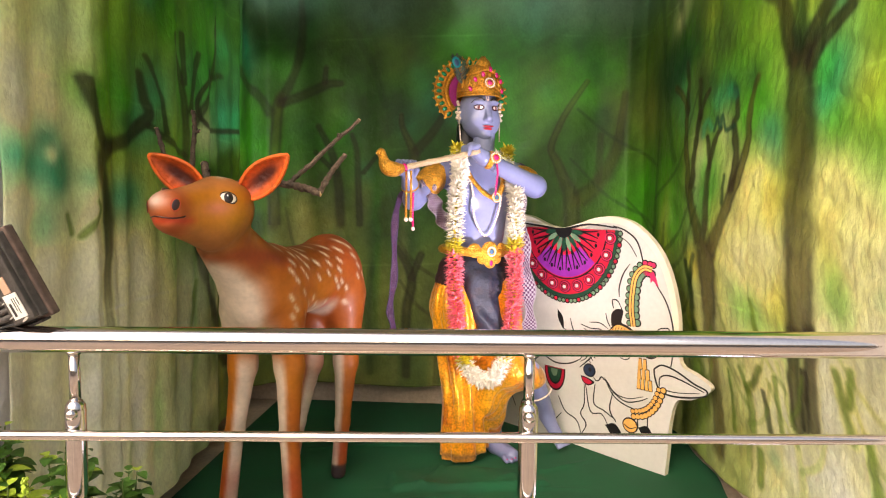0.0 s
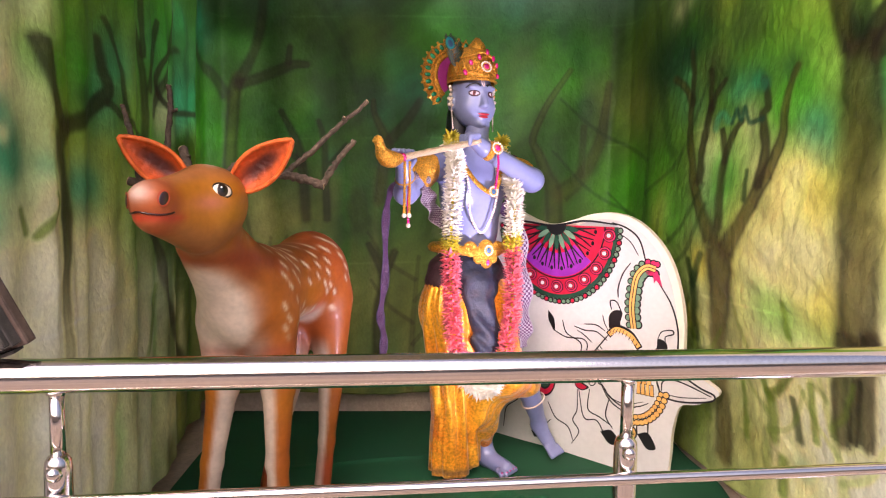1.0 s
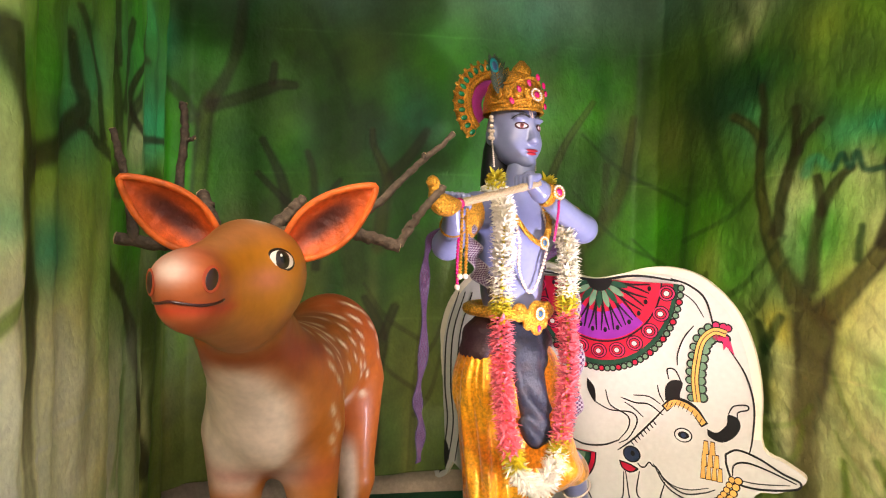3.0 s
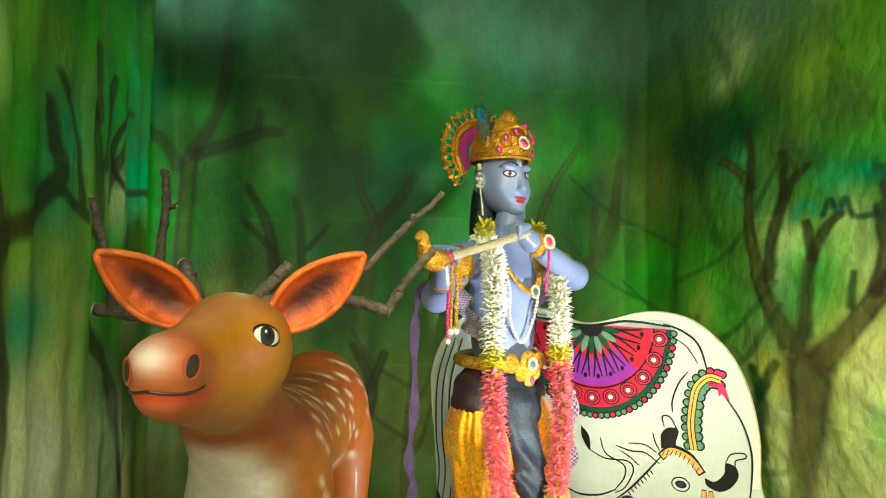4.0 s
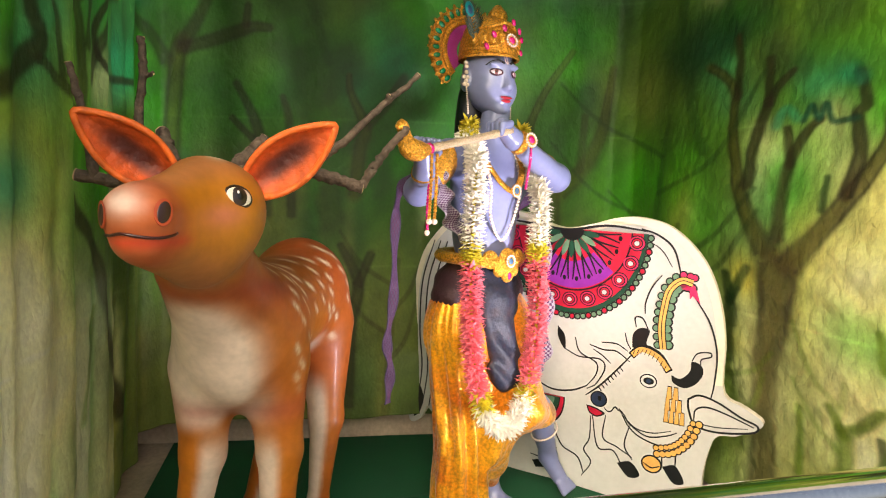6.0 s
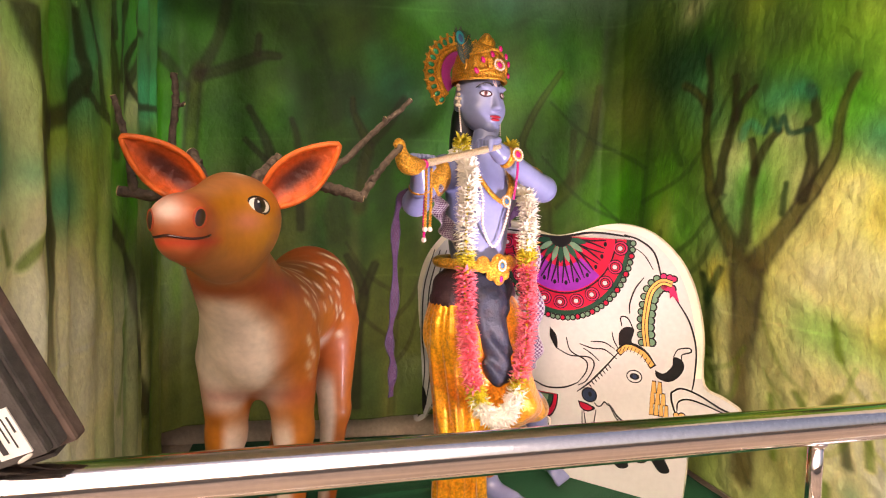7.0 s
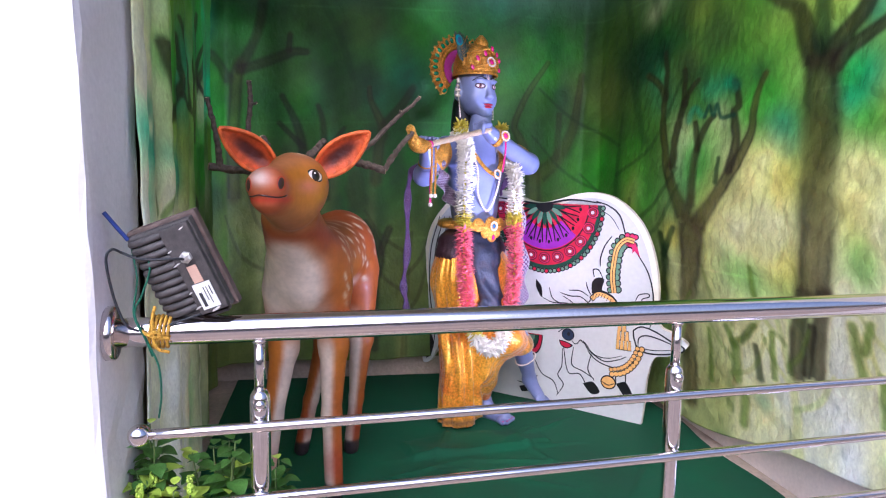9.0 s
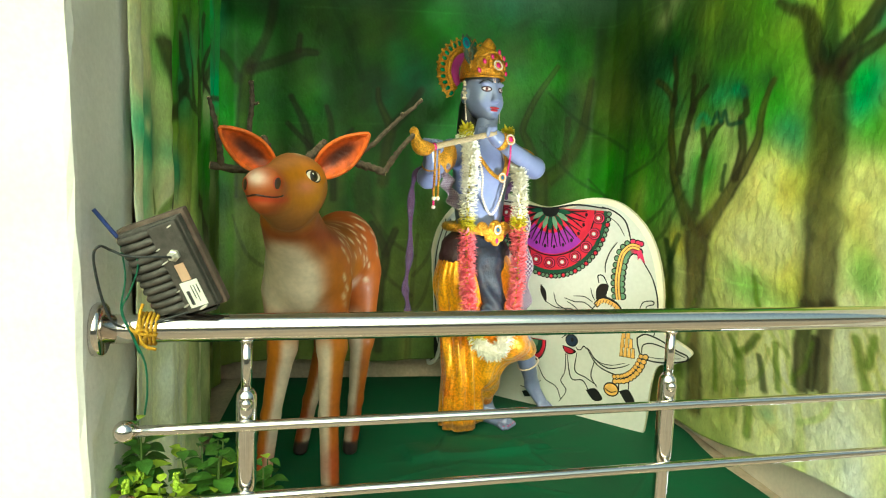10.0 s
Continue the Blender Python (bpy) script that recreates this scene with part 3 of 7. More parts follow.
for col_, s_, z_, r_, k_ in (
    (DTEAL, 5.39, 1.92, 0.08, 0.55), (DTEAL, 5.51, 2.00, 0.09, 0.55), (DTEAL, 5.69, 1.97, 0.05, 0.55), (DTEAL, 5.91, 1.85, 0.06, 0.55), (DTEAL, 6.02, 1.78, 0.06, 0.55), (DTEAL, 6.00, 1.63, 0.04, 0.55), (DTEAL, 6.28, 1.74, 0.06, 0.55), (DTEAL, 6.44, 1.75, 0.04, 0.55), (DTEAL, 6.14, 1.63, 0.02, 0.55), (DTEAL, 5.80, 2.06, 0.08, 0.55), (DTEAL, 6.16, 1.96, 0.07, 0.55), (DTEAL, 5.23, 2.01, 0.10, 0.55),
    (GRN, 6.93, 1.68, 0.06, 0.6), (TEAL, 7.00, 1.86, 0.05, 0.6), (GRN, 6.58, 1.84, 0.07, 0.6), (TEAL, 6.59, 1.53, 0.06, 0.6), (GRN, 6.39, 0.93, 0.11, 0.6), (STRAW, 6.55, 1.04, 0.08, 0.6), (GRN, 7.00, 1.03, 0.09, 0.6), (STRAW, 7.11, 1.19, 0.09, 0.6), (STRAW, 6.97, 1.35, 0.09, 0.6), (GRN, 7.00, 1.51, 0.07, 0.6), (YEL, 6.62, 1.32, 0.12, 0.6), (STRAW, 6.40, 1.17, 0.12, 0.6),
    (STRAW, 6.48, 1.36, 0.09, 0.6), (YEL, 6.64, 0.97, 0.09, 0.6), (STRAW, 6.40, 0.68, 0.10, 0.6), (STRAW, 7.03, 0.74, 0.08, 0.6), (YEL, 5.83, 1.04, 0.06, 0.6), (GRN, 6.03, 1.41, 0.08, 0.6), (STRAW, 6.44, 0.31, 0.07, 0.6), (TEAL, 6.44, 0.36, 0.04, 0.6), (DTEAL, 3.37, 1.90, 0.11, 0.45), (DTEAL, 3.66, 1.88, 0.12, 0.45), (DTEAL, 4.47, 2.24, 0.08, 0.45), (DTEAL, 4.57, 2.12, 0.06, 0.45),
    (DTEAL, 4.62, 1.83, 0.07, 0.45), (DTEAL, 5.64, 1.97, 0.05, 0.45), (DTEAL, 5.49, 1.91, 0.05, 0.45), (DTEAL, 5.93, 1.88, 0.08, 0.45), (DTEAL, 2.82, 1.77, 0.10, 0.45), (DTEAL, 3.08, 1.75, 0.08, 0.45), (DTEAL, 0.70, 1.56, 0.04, 0.45), (DTEAL, 3.39, 2.53, 0.19, 0.45), (DTEAL, 2.76, 2.46, 0.13, 0.45), (MOSS, 2.95, 1.85, 0.13, 0.5), (MOSS, 3.02, 2.26, 0.16, 0.5), (MOSS, 3.34, 2.20, 0.16, 0.5),
    (MOSS, 4.92, 2.03, 0.14, 0.5), (MOSS, 5.08, 1.67, 0.14, 0.5), (MOSS, 4.29, 2.05, 0.12, 0.5), (MOSS, 5.78, 1.73, 0.11, 0.5), (MOSS, 6.18, 1.96, 0.11, 0.5), (MOSS, 6.06, 2.16, 0.12, 0.5), (HAZE, 3.12, 2.62, 0.16, 0.5), (HAZE, 3.28, 2.55, 0.16, 0.5), (HAZE, 4.91, 2.70, 0.20, 0.5), (HAZE, 4.44, 2.68, 0.18, 0.5), (HAZE, 5.57, 2.48, 0.12, 0.5), (HAZE, 5.87, 2.39, 0.13, 0.5),
    (CREAM, 0.09, 1.53, 0.06, 0.7), (CREAM, 0.23, 1.56, 0.04, 0.6), (TEAL, 0.22, 1.45, 0.04, 0.75), (TEAL, 0.05, 1.39, 0.04, 0.8), (TEAL, 0.15, 1.36, 0.04, 0.85), (TEAL, 0.27, 1.36, 0.05, 0.8), (TEAL, 0.41, 1.35, 0.03, 0.6), (CREAM, 0.24, 1.41, 0.02, 0.6), (CREAM, 0.10, 1.27, 0.06, 0.8), (CREAM, 0.04, 1.17, 0.06, 0.8), (CREAM, 0.78, 1.11, 0.06, 0.6), (TEAL, 0.75, 1.31, 0.06, 0.6),
    (GRN, 0.69, 1.64, 0.04, 0.6), (CREAM, 0.83, 0.97, 0.07, 0.6), (CREAM, 0.95, 0.80, 0.07, 0.6), (OLV, 2.38, 0.52, 0.09, 0.6), (CREAM, 0.68, 0.84, 0.06, 0.7),
):
    blob(col_, s_, z_, r_, k_)
stroke(DK, [(5.85, 0.18, 0.077), (5.87, 0.55, 0.070), (5.91, 0.72, 0.075), (5.98, 0.92, 0.094), (6.01, 1.09, 0.126)])
stroke(DK, [(5.94, 1.14, 0.067), (5.83, 1.27, 0.046), (5.75, 1.41, 0.035), (5.70, 1.59, 0.029), (5.69, 1.74, 0.026), (5.61, 1.82, 0.024), (5.51, 1.87, 0.022)])
stroke(DK, [(5.71, 1.72, 0.020), (5.71, 1.85, 0.018), (5.69, 1.96, 0.015)])
stroke(DK, [(5.81, 1.38, 0.026), (5.84, 1.55, 0.025), (5.89, 1.65, 0.022), (5.93, 1.72, 0.019), (6.01, 1.78, 0.013)])
stroke(DK, [(5.90, 1.67, 0.017), (5.89, 1.84, 0.014)])
stroke(DK, [(6.00, 1.19, 0.033), (6.00, 1.28, 0.027), (6.02, 1.41, 0.027), (6.05, 1.50, 0.021), (6.11, 1.57, 0.018), (6.16, 1.60, 0.013)])
stroke(DK, [(6.03, 1.45, 0.016), (6.01, 1.58, 0.016)])
stroke(DK, [(6.06, 1.10, 0.070), (6.20, 1.23, 0.051), (6.28, 1.32, 0.042), (6.36, 1.41, 0.034), (6.42, 1.50, 0.026), (6.43, 1.58, 0.021), (6.45, 1.67, 0.018), (6.49, 1.74, 0.016)])
stroke(DK, [(6.29, 1.35, 0.025), (6.33, 1.48, 0.022), (6.31, 1.60, 0.019), (6.34, 1.63, 0.017), (6.30, 1.73, 0.015)])
stroke(DG, [(6.20, 1.30, 0.013), (6.21, 1.41, 0.010)])
stroke(DG, [(5.67, 0.67, 0.031), (5.73, 0.91, 0.027), (5.71, 1.03, 0.021)])
stroke(DG, [(5.72, 0.92, 0.021), (5.85, 1.07, 0.020)])
stroke(DK, [(6.79, 0.90, 0.117), (6.81, 1.04, 0.119), (6.82, 1.16, 0.118), (6.81, 1.30, 0.118), (6.80, 1.51, 0.109), (6.79, 1.63, 0.101), (6.78, 1.76, 0.093)])
stroke(DK, [(6.74, 1.74, 0.053), (6.69, 1.86, 0.050), (6.64, 1.95, 0.042), (6.54, 2.00, 0.033), (6.48, 2.04, 0.022)])
stroke(DK, [(6.81, 1.74, 0.060), (6.86, 1.80, 0.054), (6.95, 1.87, 0.041), (6.99, 1.95, 0.031)])
stroke(DK, [(6.84, 1.70, 0.043), (6.89, 1.75, 0.040), (6.98, 1.79, 0.031), (7.05, 1.82, 0.027)])
stroke(DG, [(6.78, 1.79, 0.056), (6.77, 1.92, 0.048), (6.76, 2.00, 0.040)])
stroke(DK, [(6.75, 0.89, 0.055), (6.70, 0.76, 0.050), (6.65, 0.54, 0.050)])
stroke(DK, [(6.85, 0.91, 0.041), (6.81, 0.78, 0.038), (6.77, 0.57, 0.043)])
stroke(DK, [(6.77, 0.77, 0.021), (6.71, 0.56, 0.022)])
stroke(LG, [(6.96, 0.82, 0.024), (6.97, 0.72, 0.029), (6.99, 0.63, 0.035)])
stroke(LG, [(7.04, 0.84, 0.017), (7.00, 0.73, 0.023)])
stroke(LG, [(6.28, 0.58, 0.036), (6.27, 0.41, 0.036)])
stroke(LG, [(6.22, 0.65, 0.021), (6.27, 0.57, 0.026)])
stroke(LG, [(6.43, 0.70, 0.019), (6.32, 0.60, 0.025)])
stroke(DG, [(6.42, 0.61, 0.015), (6.43, 0.46, 0.027)])
stroke(LG, [(6.44, 0.95, 0.012), (6.45, 0.83, 0.017)])
stroke(LG, [(6.07, 0.60, 0.016), (6.05, 0.34, 0.019)])
stroke(LG, [(6.53, 0.69, 0.014), (6.52, 0.49, 0.019)])
stroke(LG, [(7.07, 0.66, 0.026), (7.07, 0.48, 0.031)])
stroke(LG, [(6.32, 0.35, 0.031), (6.31, 0.21, 0.031)])
stroke(DK, [(2.58, 1.16, 0.083), (2.58, 1.45, 0.081), (2.59, 1.63, 0.073), (2.61, 1.87, 0.065), (2.63, 1.95, 0.058)])
stroke(DK, [(2.63, 1.92, 0.052), (2.68, 2.01, 0.047), (2.73, 2.13, 0.042), (2.76, 2.27, 0.048), (2.77, 2.40, 0.037), (2.76, 2.54, 0.026)])
stroke(DK, [(2.63, 1.91, 0.047), (2.77, 1.96, 0.048), (2.87, 2.00, 0.048), (2.94, 2.03, 0.040), (3.02, 2.03, 0.021)])
stroke(DK, [(2.91, 2.03, 0.027), (2.92, 2.13, 0.021)])
stroke(DK, [(3.01, 1.16, 0.048), (2.99, 1.45, 0.043), (2.95, 1.61, 0.035), (2.87, 1.77, 0.021)])
stroke(DK, [(2.99, 1.47, 0.024), (2.85, 1.61, 0.021)])
stroke(DK, [(3.13, 1.16, 0.032), (3.12, 1.46, 0.030), (3.11, 1.62, 0.027), (3.08, 1.72, 0.016)])
stroke(DK, [(3.15, 1.48, 0.019), (3.24, 1.59, 0.016)])
stroke(DK, [(3.43, 1.27, 0.066), (3.45, 1.49, 0.058), (3.47, 1.60, 0.050), (3.40, 1.76, 0.027), (3.39, 1.84, 0.019)])
stroke(DK, [(3.48, 1.61, 0.044), (3.59, 1.74, 0.039), (3.66, 1.85, 0.031)])
# shade of the right rear corner, brushed on as a soft dark band
stroke(DG, [(4.67, 1.48, 0.071), (4.76, 1.78, 0.065), (4.80, 2.22, 0.059), (4.83, 2.66, 0.053)], 0.5)
stroke(DG, [(5.15, 2.53, 0.032), (5.28, 2.12, 0.034), (5.37, 1.78, 0.033), (5.50, 1.52, 0.029)], 0.4)
stroke(DG, [(5.45, 2.43, 0.025), (5.57, 2.22, 0.028), (5.64, 2.00, 0.023)], 0.4)
stroke(DG, [(4.04, 2.47, 0.034), (4.15, 2.25, 0.029), (4.39, 2.35, 0.029)], 0.3)
stroke(DG, [(3.07, 2.40, 0.038), (3.21, 2.14, 0.033), (3.29, 1.89, 0.027)], 0.35)
stroke(DK, [(0.53, 0.82, 0.031), (0.52, 1.02, 0.033), (0.54, 1.16, 0.036), (0.53, 1.30, 0.046), (0.49, 1.40, 0.048), (0.56, 1.47, 0.055)])
stroke(DK, [(0.51, 1.47, 0.035), (0.47, 1.51, 0.031), (0.43, 1.59, 0.030), (0.40, 1.66, 0.027)])
stroke(DK, [(0.58, 1.46, 0.036), (0.71, 1.51, 0.036), (0.87, 1.60, 0.029), (0.85, 1.67, 0.025), (0.82, 1.76, 0.020)])
stroke(DK, [(1.85, 0.43, 0.044), (1.66, 0.68, 0.043), (1.45, 0.95, 0.039), (1.37, 1.09, 0.029), (1.20, 1.22, 0.027), (1.11, 1.31, 0.018)])
stroke(LG, [(1.22, 0.62, 0.020), (1.30, 0.76, 0.019), (1.36, 0.92, 0.019)])
stroke(LG, [(0.38, 1.17, 0.010), (0.46, 1.25, 0.013), (0.44, 1.28, 0.010)])
stroke(LG, [(0.32, 1.24, 0.008), (0.34, 1.18, 0.011)])
stroke(DK, [(1.58, 1.92, 0.011), (1.41, 1.74, 0.012), (1.54, 1.64, 0.015), (2.04, 1.68, 0.018)])
stroke(DK, [(3.43, 0.21, 0.045), (3.43, 0.61, 0.048), (3.46, 0.83, 0.044), (3.37, 1.02, 0.028)])
stroke(DK, [(3.46, 0.82, 0.035), (3.52, 0.98, 0.029)])
stroke(DG, [(3.20, 0.22, 0.032), (3.18, 0.67, 0.032), (3.21, 0.90, 0.025)], 0.5)
stroke(DK, [(3.31, 1.30, 0.081), (3.34, 1.12, 0.094), (3.27, 1.24, 0.062)], 0.4)
stroke(DK, [(4.45, 1.10, 0.104), (4.44, 1.34, 0.090), (4.40, 1.43, 0.062), (4.35, 1.55, 0.045), (4.31, 1.64, 0.035), (4.36, 1.78, 0.031), (4.42, 1.89, 0.027), (4.52, 2.04, 0.020)], 0.7)
stroke(DK, [(4.49, 1.33, 0.104), (4.61, 1.44, 0.076), (4.70, 1.62, 0.055), (4.73, 1.79, 0.041), (4.75, 1.97, 0.031)], 0.7)
stroke(DK, [(4.60, 1.44, 0.034), (4.61, 1.72, 0.024)], 0.6)
stroke(DK, [(1.26, 1.43, 0.020), (1.27, 1.60, 0.020), (1.24, 1.79, 0.017), (1.16, 1.91, 0.014), (1.12, 1.98, 0.009)], 0.7)
stroke(DK, [(1.26, 1.80, 0.015), (1.24, 2.01, 0.015)], 0.7)
stroke(DK, [(1.31, 1.68, 0.018), (1.37, 1.84, 0.015), (1.43, 1.97, 0.013)], 0.7)
stroke(DK, [(1.36, 1.59, 0.018), (1.40, 1.66, 0.018), (1.57, 1.83, 0.022), (1.67, 1.98, 0.020), (1.73, 2.22, 0.017)], 0.7)
stroke(DK, [(1.61, 1.89, 0.019), (1.81, 1.94, 0.024)], 0.7)
stroke(DK, [(1.25, 1.49, 0.020), (1.01, 1.54, 0.018), (0.87, 1.57, 0.015)], 0.7)
stroke(DK, [(1.03, 1.56, 0.016), (0.98, 1.70, 0.013), (0.86, 1.83, 0.011)], 0.7)
stroke(DK, [(2.56, 1.85, 0.057), (2.46, 1.96, 0.049), (2.21, 2.07, 0.039)], 0.7)



def sapling(s, z, h, lean, seed, col):
    """A thin painted tree with a few upswept twigs."""
    r = np.random.RandomState(seed)
    q = side(s)
    top = (s + lean * q, z + h, 0.010)
    stroke(col, [(s, z, 0.030), (s + 0.3 * lean * q, z + 0.5 * h, 0.022), top], 0.4)
    for k in range(4):
        u = 0.35 + 0.16 * k
        d = (-1) ** k * (0.08 + 0.10 * r.rand()) * h / 0.5
        bs, bz = s + lean * q * u * 0.7, z + h * u
        stroke(col, [(bs, bz, 0.014), (bs + d * 0.6 * q, bz + 0.14 * h, 0.011), (bs + d * q, bz + (0.3 + 0.2 * r.rand()) * h, 0.006)], 0.45)


for s_, z_, h_, l_, col_ in ((2.75, 0.35, 0.7, 0.06, DK), (3.62, 0.15, 0.8, 0.04, DK), (4.3, 0.3, 0.7, -0.03, DK), (5.25, 0.4, 0.8, 0.05, DG), (6.2, 0.25, 0.5, 0.06, LG), (6.65, 0.2, 0.55, -0.05, LG), (7.15, 0.3, 0.5, 0.04, LG), (5.7, 0.3, 0.45, -0.04, LG), (5.1, 0.6, 1.1, 0.05, DG)):
    sapling(s_, z_, h_, l_, int(s_ * 100), col_)
# a small scribbled bird-like squiggle in teal
stroke(TEAL, [(5.95, 1.59, 0.022), (5.99, 1.65, 0.016), (6.05, 1.61, 0.022)], 0.5)
stroke(C(16, 92, 66), [(6.08, 1.599, 0.010), (6.11, 1.648, 0.010), (6.15, 1.601, 0.010), (6.18, 1.647, 0.010), (6.21, 1.589, 0.010), (6.31, 1.588, 0.010)], 0.95)
stroke(TEAL, [(6.26, 1.73, 0.05), (6.3, 1.71, 0.04)], 0.5)
paint = paint * (1 + 0.10 * streak(31, 40, 6) + 0.08 * streak(32, 22, 30))[..., None]
# misty band along the top and pale cloth low on the near hanging
# the mist is painted lighter still, for want of light up there
paint = mixc(paint, C(128, 164, 140), step(gz, 2.2, 2.65) * (1 - 0.6 * front) * np.clip(0.6 + 0.4 * streak(34, 4, 2), 0, 1) * 0.75)
# cream of the near hanging, brightened in the paint against its shade
paint = mixc(paint, C(216, 218, 178), step(gs, 1.7, 1.3) * step(gz, 1.25, 0.8) * np.clip(0.4 + 0.5 * streak(35, 14, 1.5), 0, 1) * 0.5)
# pale crease lines where the cloth was folded
for cz in (1.62, 2.3, 0.9):
    crease = np.exp(-((gz - cz - 0.02 * np.sin(gs * 2)) / 0.006) ** 2) * np.clip(0.5 + streak(int(cz * 9), 12, 1), 0, 1)
    paint = mixc(paint, paint * 1.35 + 0.02, crease * 0.5)
# strong dye: fuller greens, darker limbs
tone = paint.mean(-1, keepdims=True)
paint = np.clip(tone + (paint - tone) * 1.08, 0.004, 1) * np.clip((tone / 0.2) ** 0.42, 0.58, 1.3)
paint = np.clip(paint, 0.004, 0.8)


def backdrop():
    """The cloth hung round three sides, in shallow upright folds."""
    px, py = np.interp(gs, ARC, [p[0] for p in PLAN]), np.interp(gs, ARC, [p[1] for p in PLAN])
    for _ in range(10):
        px[1:-1] = (px[:-2] + 2 * px[1:-1] + px[2:]) / 4
        py[1:-1] = (py[:-2] + 2 * py[1:-1] + py[2:]) / 4
    tx, ty = np.gradient(px, axis=0), np.gradient(py, axis=0)
    ln = np.hypot(tx, ty) + 1e-9
    fold = 0.010 * np.sin(gs * 13 + 1.2 * np.sin(gz * 1.3)) + 0.006 * np.sin(gs * 31 + 0.9 * np.sin(gz * 2.1 + gs)) * step(gs, 5.2, 4.6) + 0.004 * streak(21, 30, 3)
    fold = fold + 0.016 * np.exp(-((gs - 0.42) / 0.03) ** 2) - 0.018 * np.exp(-((gs - 0.62) / 0.03) ** 2) + 0.02 * np.exp(-((gs - 2.05) / 0.05) ** 2) - 0.02 * np.exp(-((gs - 2.2) / 0.04) ** 2)
    fold = fold + 0.0022 * streak(22, 26, 20) + 0.0016 * streak(23, 50, 44)
    fold = fold * (0.5 + 0.5 * np.maximum(step(gs, 2.7, 2.2), 0.05 * step(gs, 4.4, 5.2)) - 0.36 * step(gs, 4.9, 5.5))
    fold = fold + (0.0022 * streak(24, 22, 22) + 0.0016 * streak(25, 48, 48)) * step(gs, 4.9, 5.5)
    flare = 0.15 * step(gz, 1.2, 0.2) * step(gs, 4.9, 5.3)
    X, Y = px + ty / ln * (fold - flare), py - tx / ln * (fold - flare)
    v = np.stack([X, Y, gz], -1).reshape(-1, 3)
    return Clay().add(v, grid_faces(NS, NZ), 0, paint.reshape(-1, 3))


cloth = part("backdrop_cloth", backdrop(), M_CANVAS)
thick = cloth.modifiers.new("thickness", "SOLIDIFY")
thick.thickness, thick.offset = 0.003, 0
tagged(cloth, "canvas backdrop painted with a green forest, hung in folds", "backdrop", kind="structure")

# ---- steel railing ----
RA, RB = Vector((-0.822, 1.309, 0)), Vector((0.212, 1.394, 0))
RD = (RB - RA).normalized()


def on_rail(u, z, off=0.0):
    """A place u metres along the rail from the first post, off metres towards the street."""
    p = RA + RD * u
    return np.array((p.x + RD.y * off, p.y - RD.x * off, z))


railing = tagged(new("railing"), "polished stainless steel railing with tubes and ball caps", "railing")
U0, U1 = -0.295, 2.02
part("top_rail", Clay().add(*tube([on_rail(u, 0.965) for u in np.linspace(U0, U1, 30)], 0.0305, 28)), M_STEEL, railing)
for u, s in ((U0 + 0.004, 1), (U1 - 0.004, -1)):
    part("flange", Clay().add(*tube([on_rail(u - 0.012 * s, 0.965), on_rail(u - 0.011 * s, 0.965), on_rail(u + 0.006 * s, 0.965), on_rail(u + 0.009 * s, 0.965), on_rail(u + 0.009 * s, 0.965)], [0.04, 0.056, 0.056, 0.052, 0.03], 32)), M_STEEL, railing)
SPAN = (RB - RA).length
for u in (0.0, SPAN):
    post = Clay()
    post.add(*tube([on_rail(u, z) for z in (-0.01, 0.3, 0.594, 0.598, 0.602, 0.61, 0.7, 0.8, 0.815, 0.825, 0.829)], [0.0185, 0.0185, 0.0185, 0.019, 0.021, 0.0225, 0.0225, 0.0225, 0.021, 0.015, 0.005], 24))
    part("post", post, M_STEEL, railing)
    part("rod", Clay().add(*tube([on_rail(u, z) for z in (0.82, 0.88, 0.935)], [0.0125, 0.0122, 0.0122], 16)), M_STEEL, railing)
    part("collar", Clay().add(*tube([on_rail(u, z) for z in (0.93, 0.934, 0.940)], [0.013, 0.016, 0.018], 18)), M_STEEL, railing)
    part("base_plate", Clay().add(*tube([on_rail(u, z) for z in (-0.012, -0.002, 0.004)], [0.05, 0.05, 0.024], 24)), M_STEEL, railing)
    part("ball_cap", Clay().add(*ball(on_rail(u, 0.797, 0.016), 0.0145, 20, 14)), M_STEEL, railing)
    for z in (0.7555, 0.594, 0.42, 0.25):
        part("clip", Clay().add(*tube([on_rail(u, z, 0.012), on_rail(u, z, 0.03)], [0.010, 0.013], 16)), M_STEEL, railing)
for z in (0.7555, 0.594, 0.42, 0.25):
    part("lower_rail", Clay().add(*tube([on_rail(k, z, 0.036) for k in np.linspace(-0.232, 1.98, 24)], 0.0118, 18)), M_STEEL, railing)
    for k in (-0.24,):
        part("end_ball", Clay().add(*ball(on_rail(k, z, 0.034), 0.0235, 24, 16)), M_STEEL, railing)

# ---- deer ----
def pad(c, normal, up, rx, ry, depth, n=20, m=10):
    """A flattened ball lying on a surface."""
    nrm = np.array(normal, float)
    nrm /= np.linalg.norm(nrm)
    r = np.cross(np.array(up, float), nrm)
    r /= np.linalg.norm(r)
    u = np.cross(nrm, r)
    v, f = ball((0, 0, 0), 1, n, m)
    return np.array(c) + v[:, :1] * r * rx + v[:, 1:2] * u * ry + v[:, 2:] * nrm * depth, f


def snap(f, p, steps=6):
    """Moves points onto the surface f = 0; gives them and the normals."""
    p = np.atleast_2d(np.array(p, float))
    for _ in range(steps):
        g = np.stack([f((p + e).astype(np.float32)) - f((p - e).astype(np.float32)) for e in np.eye(3) * 0.004], 1)
        g /= np.linalg.norm(g, axis=1)[:, None] + 1e-9
        p = p - f(p.astype(np.float32))[:, None] * g * 0.8
    return p, g


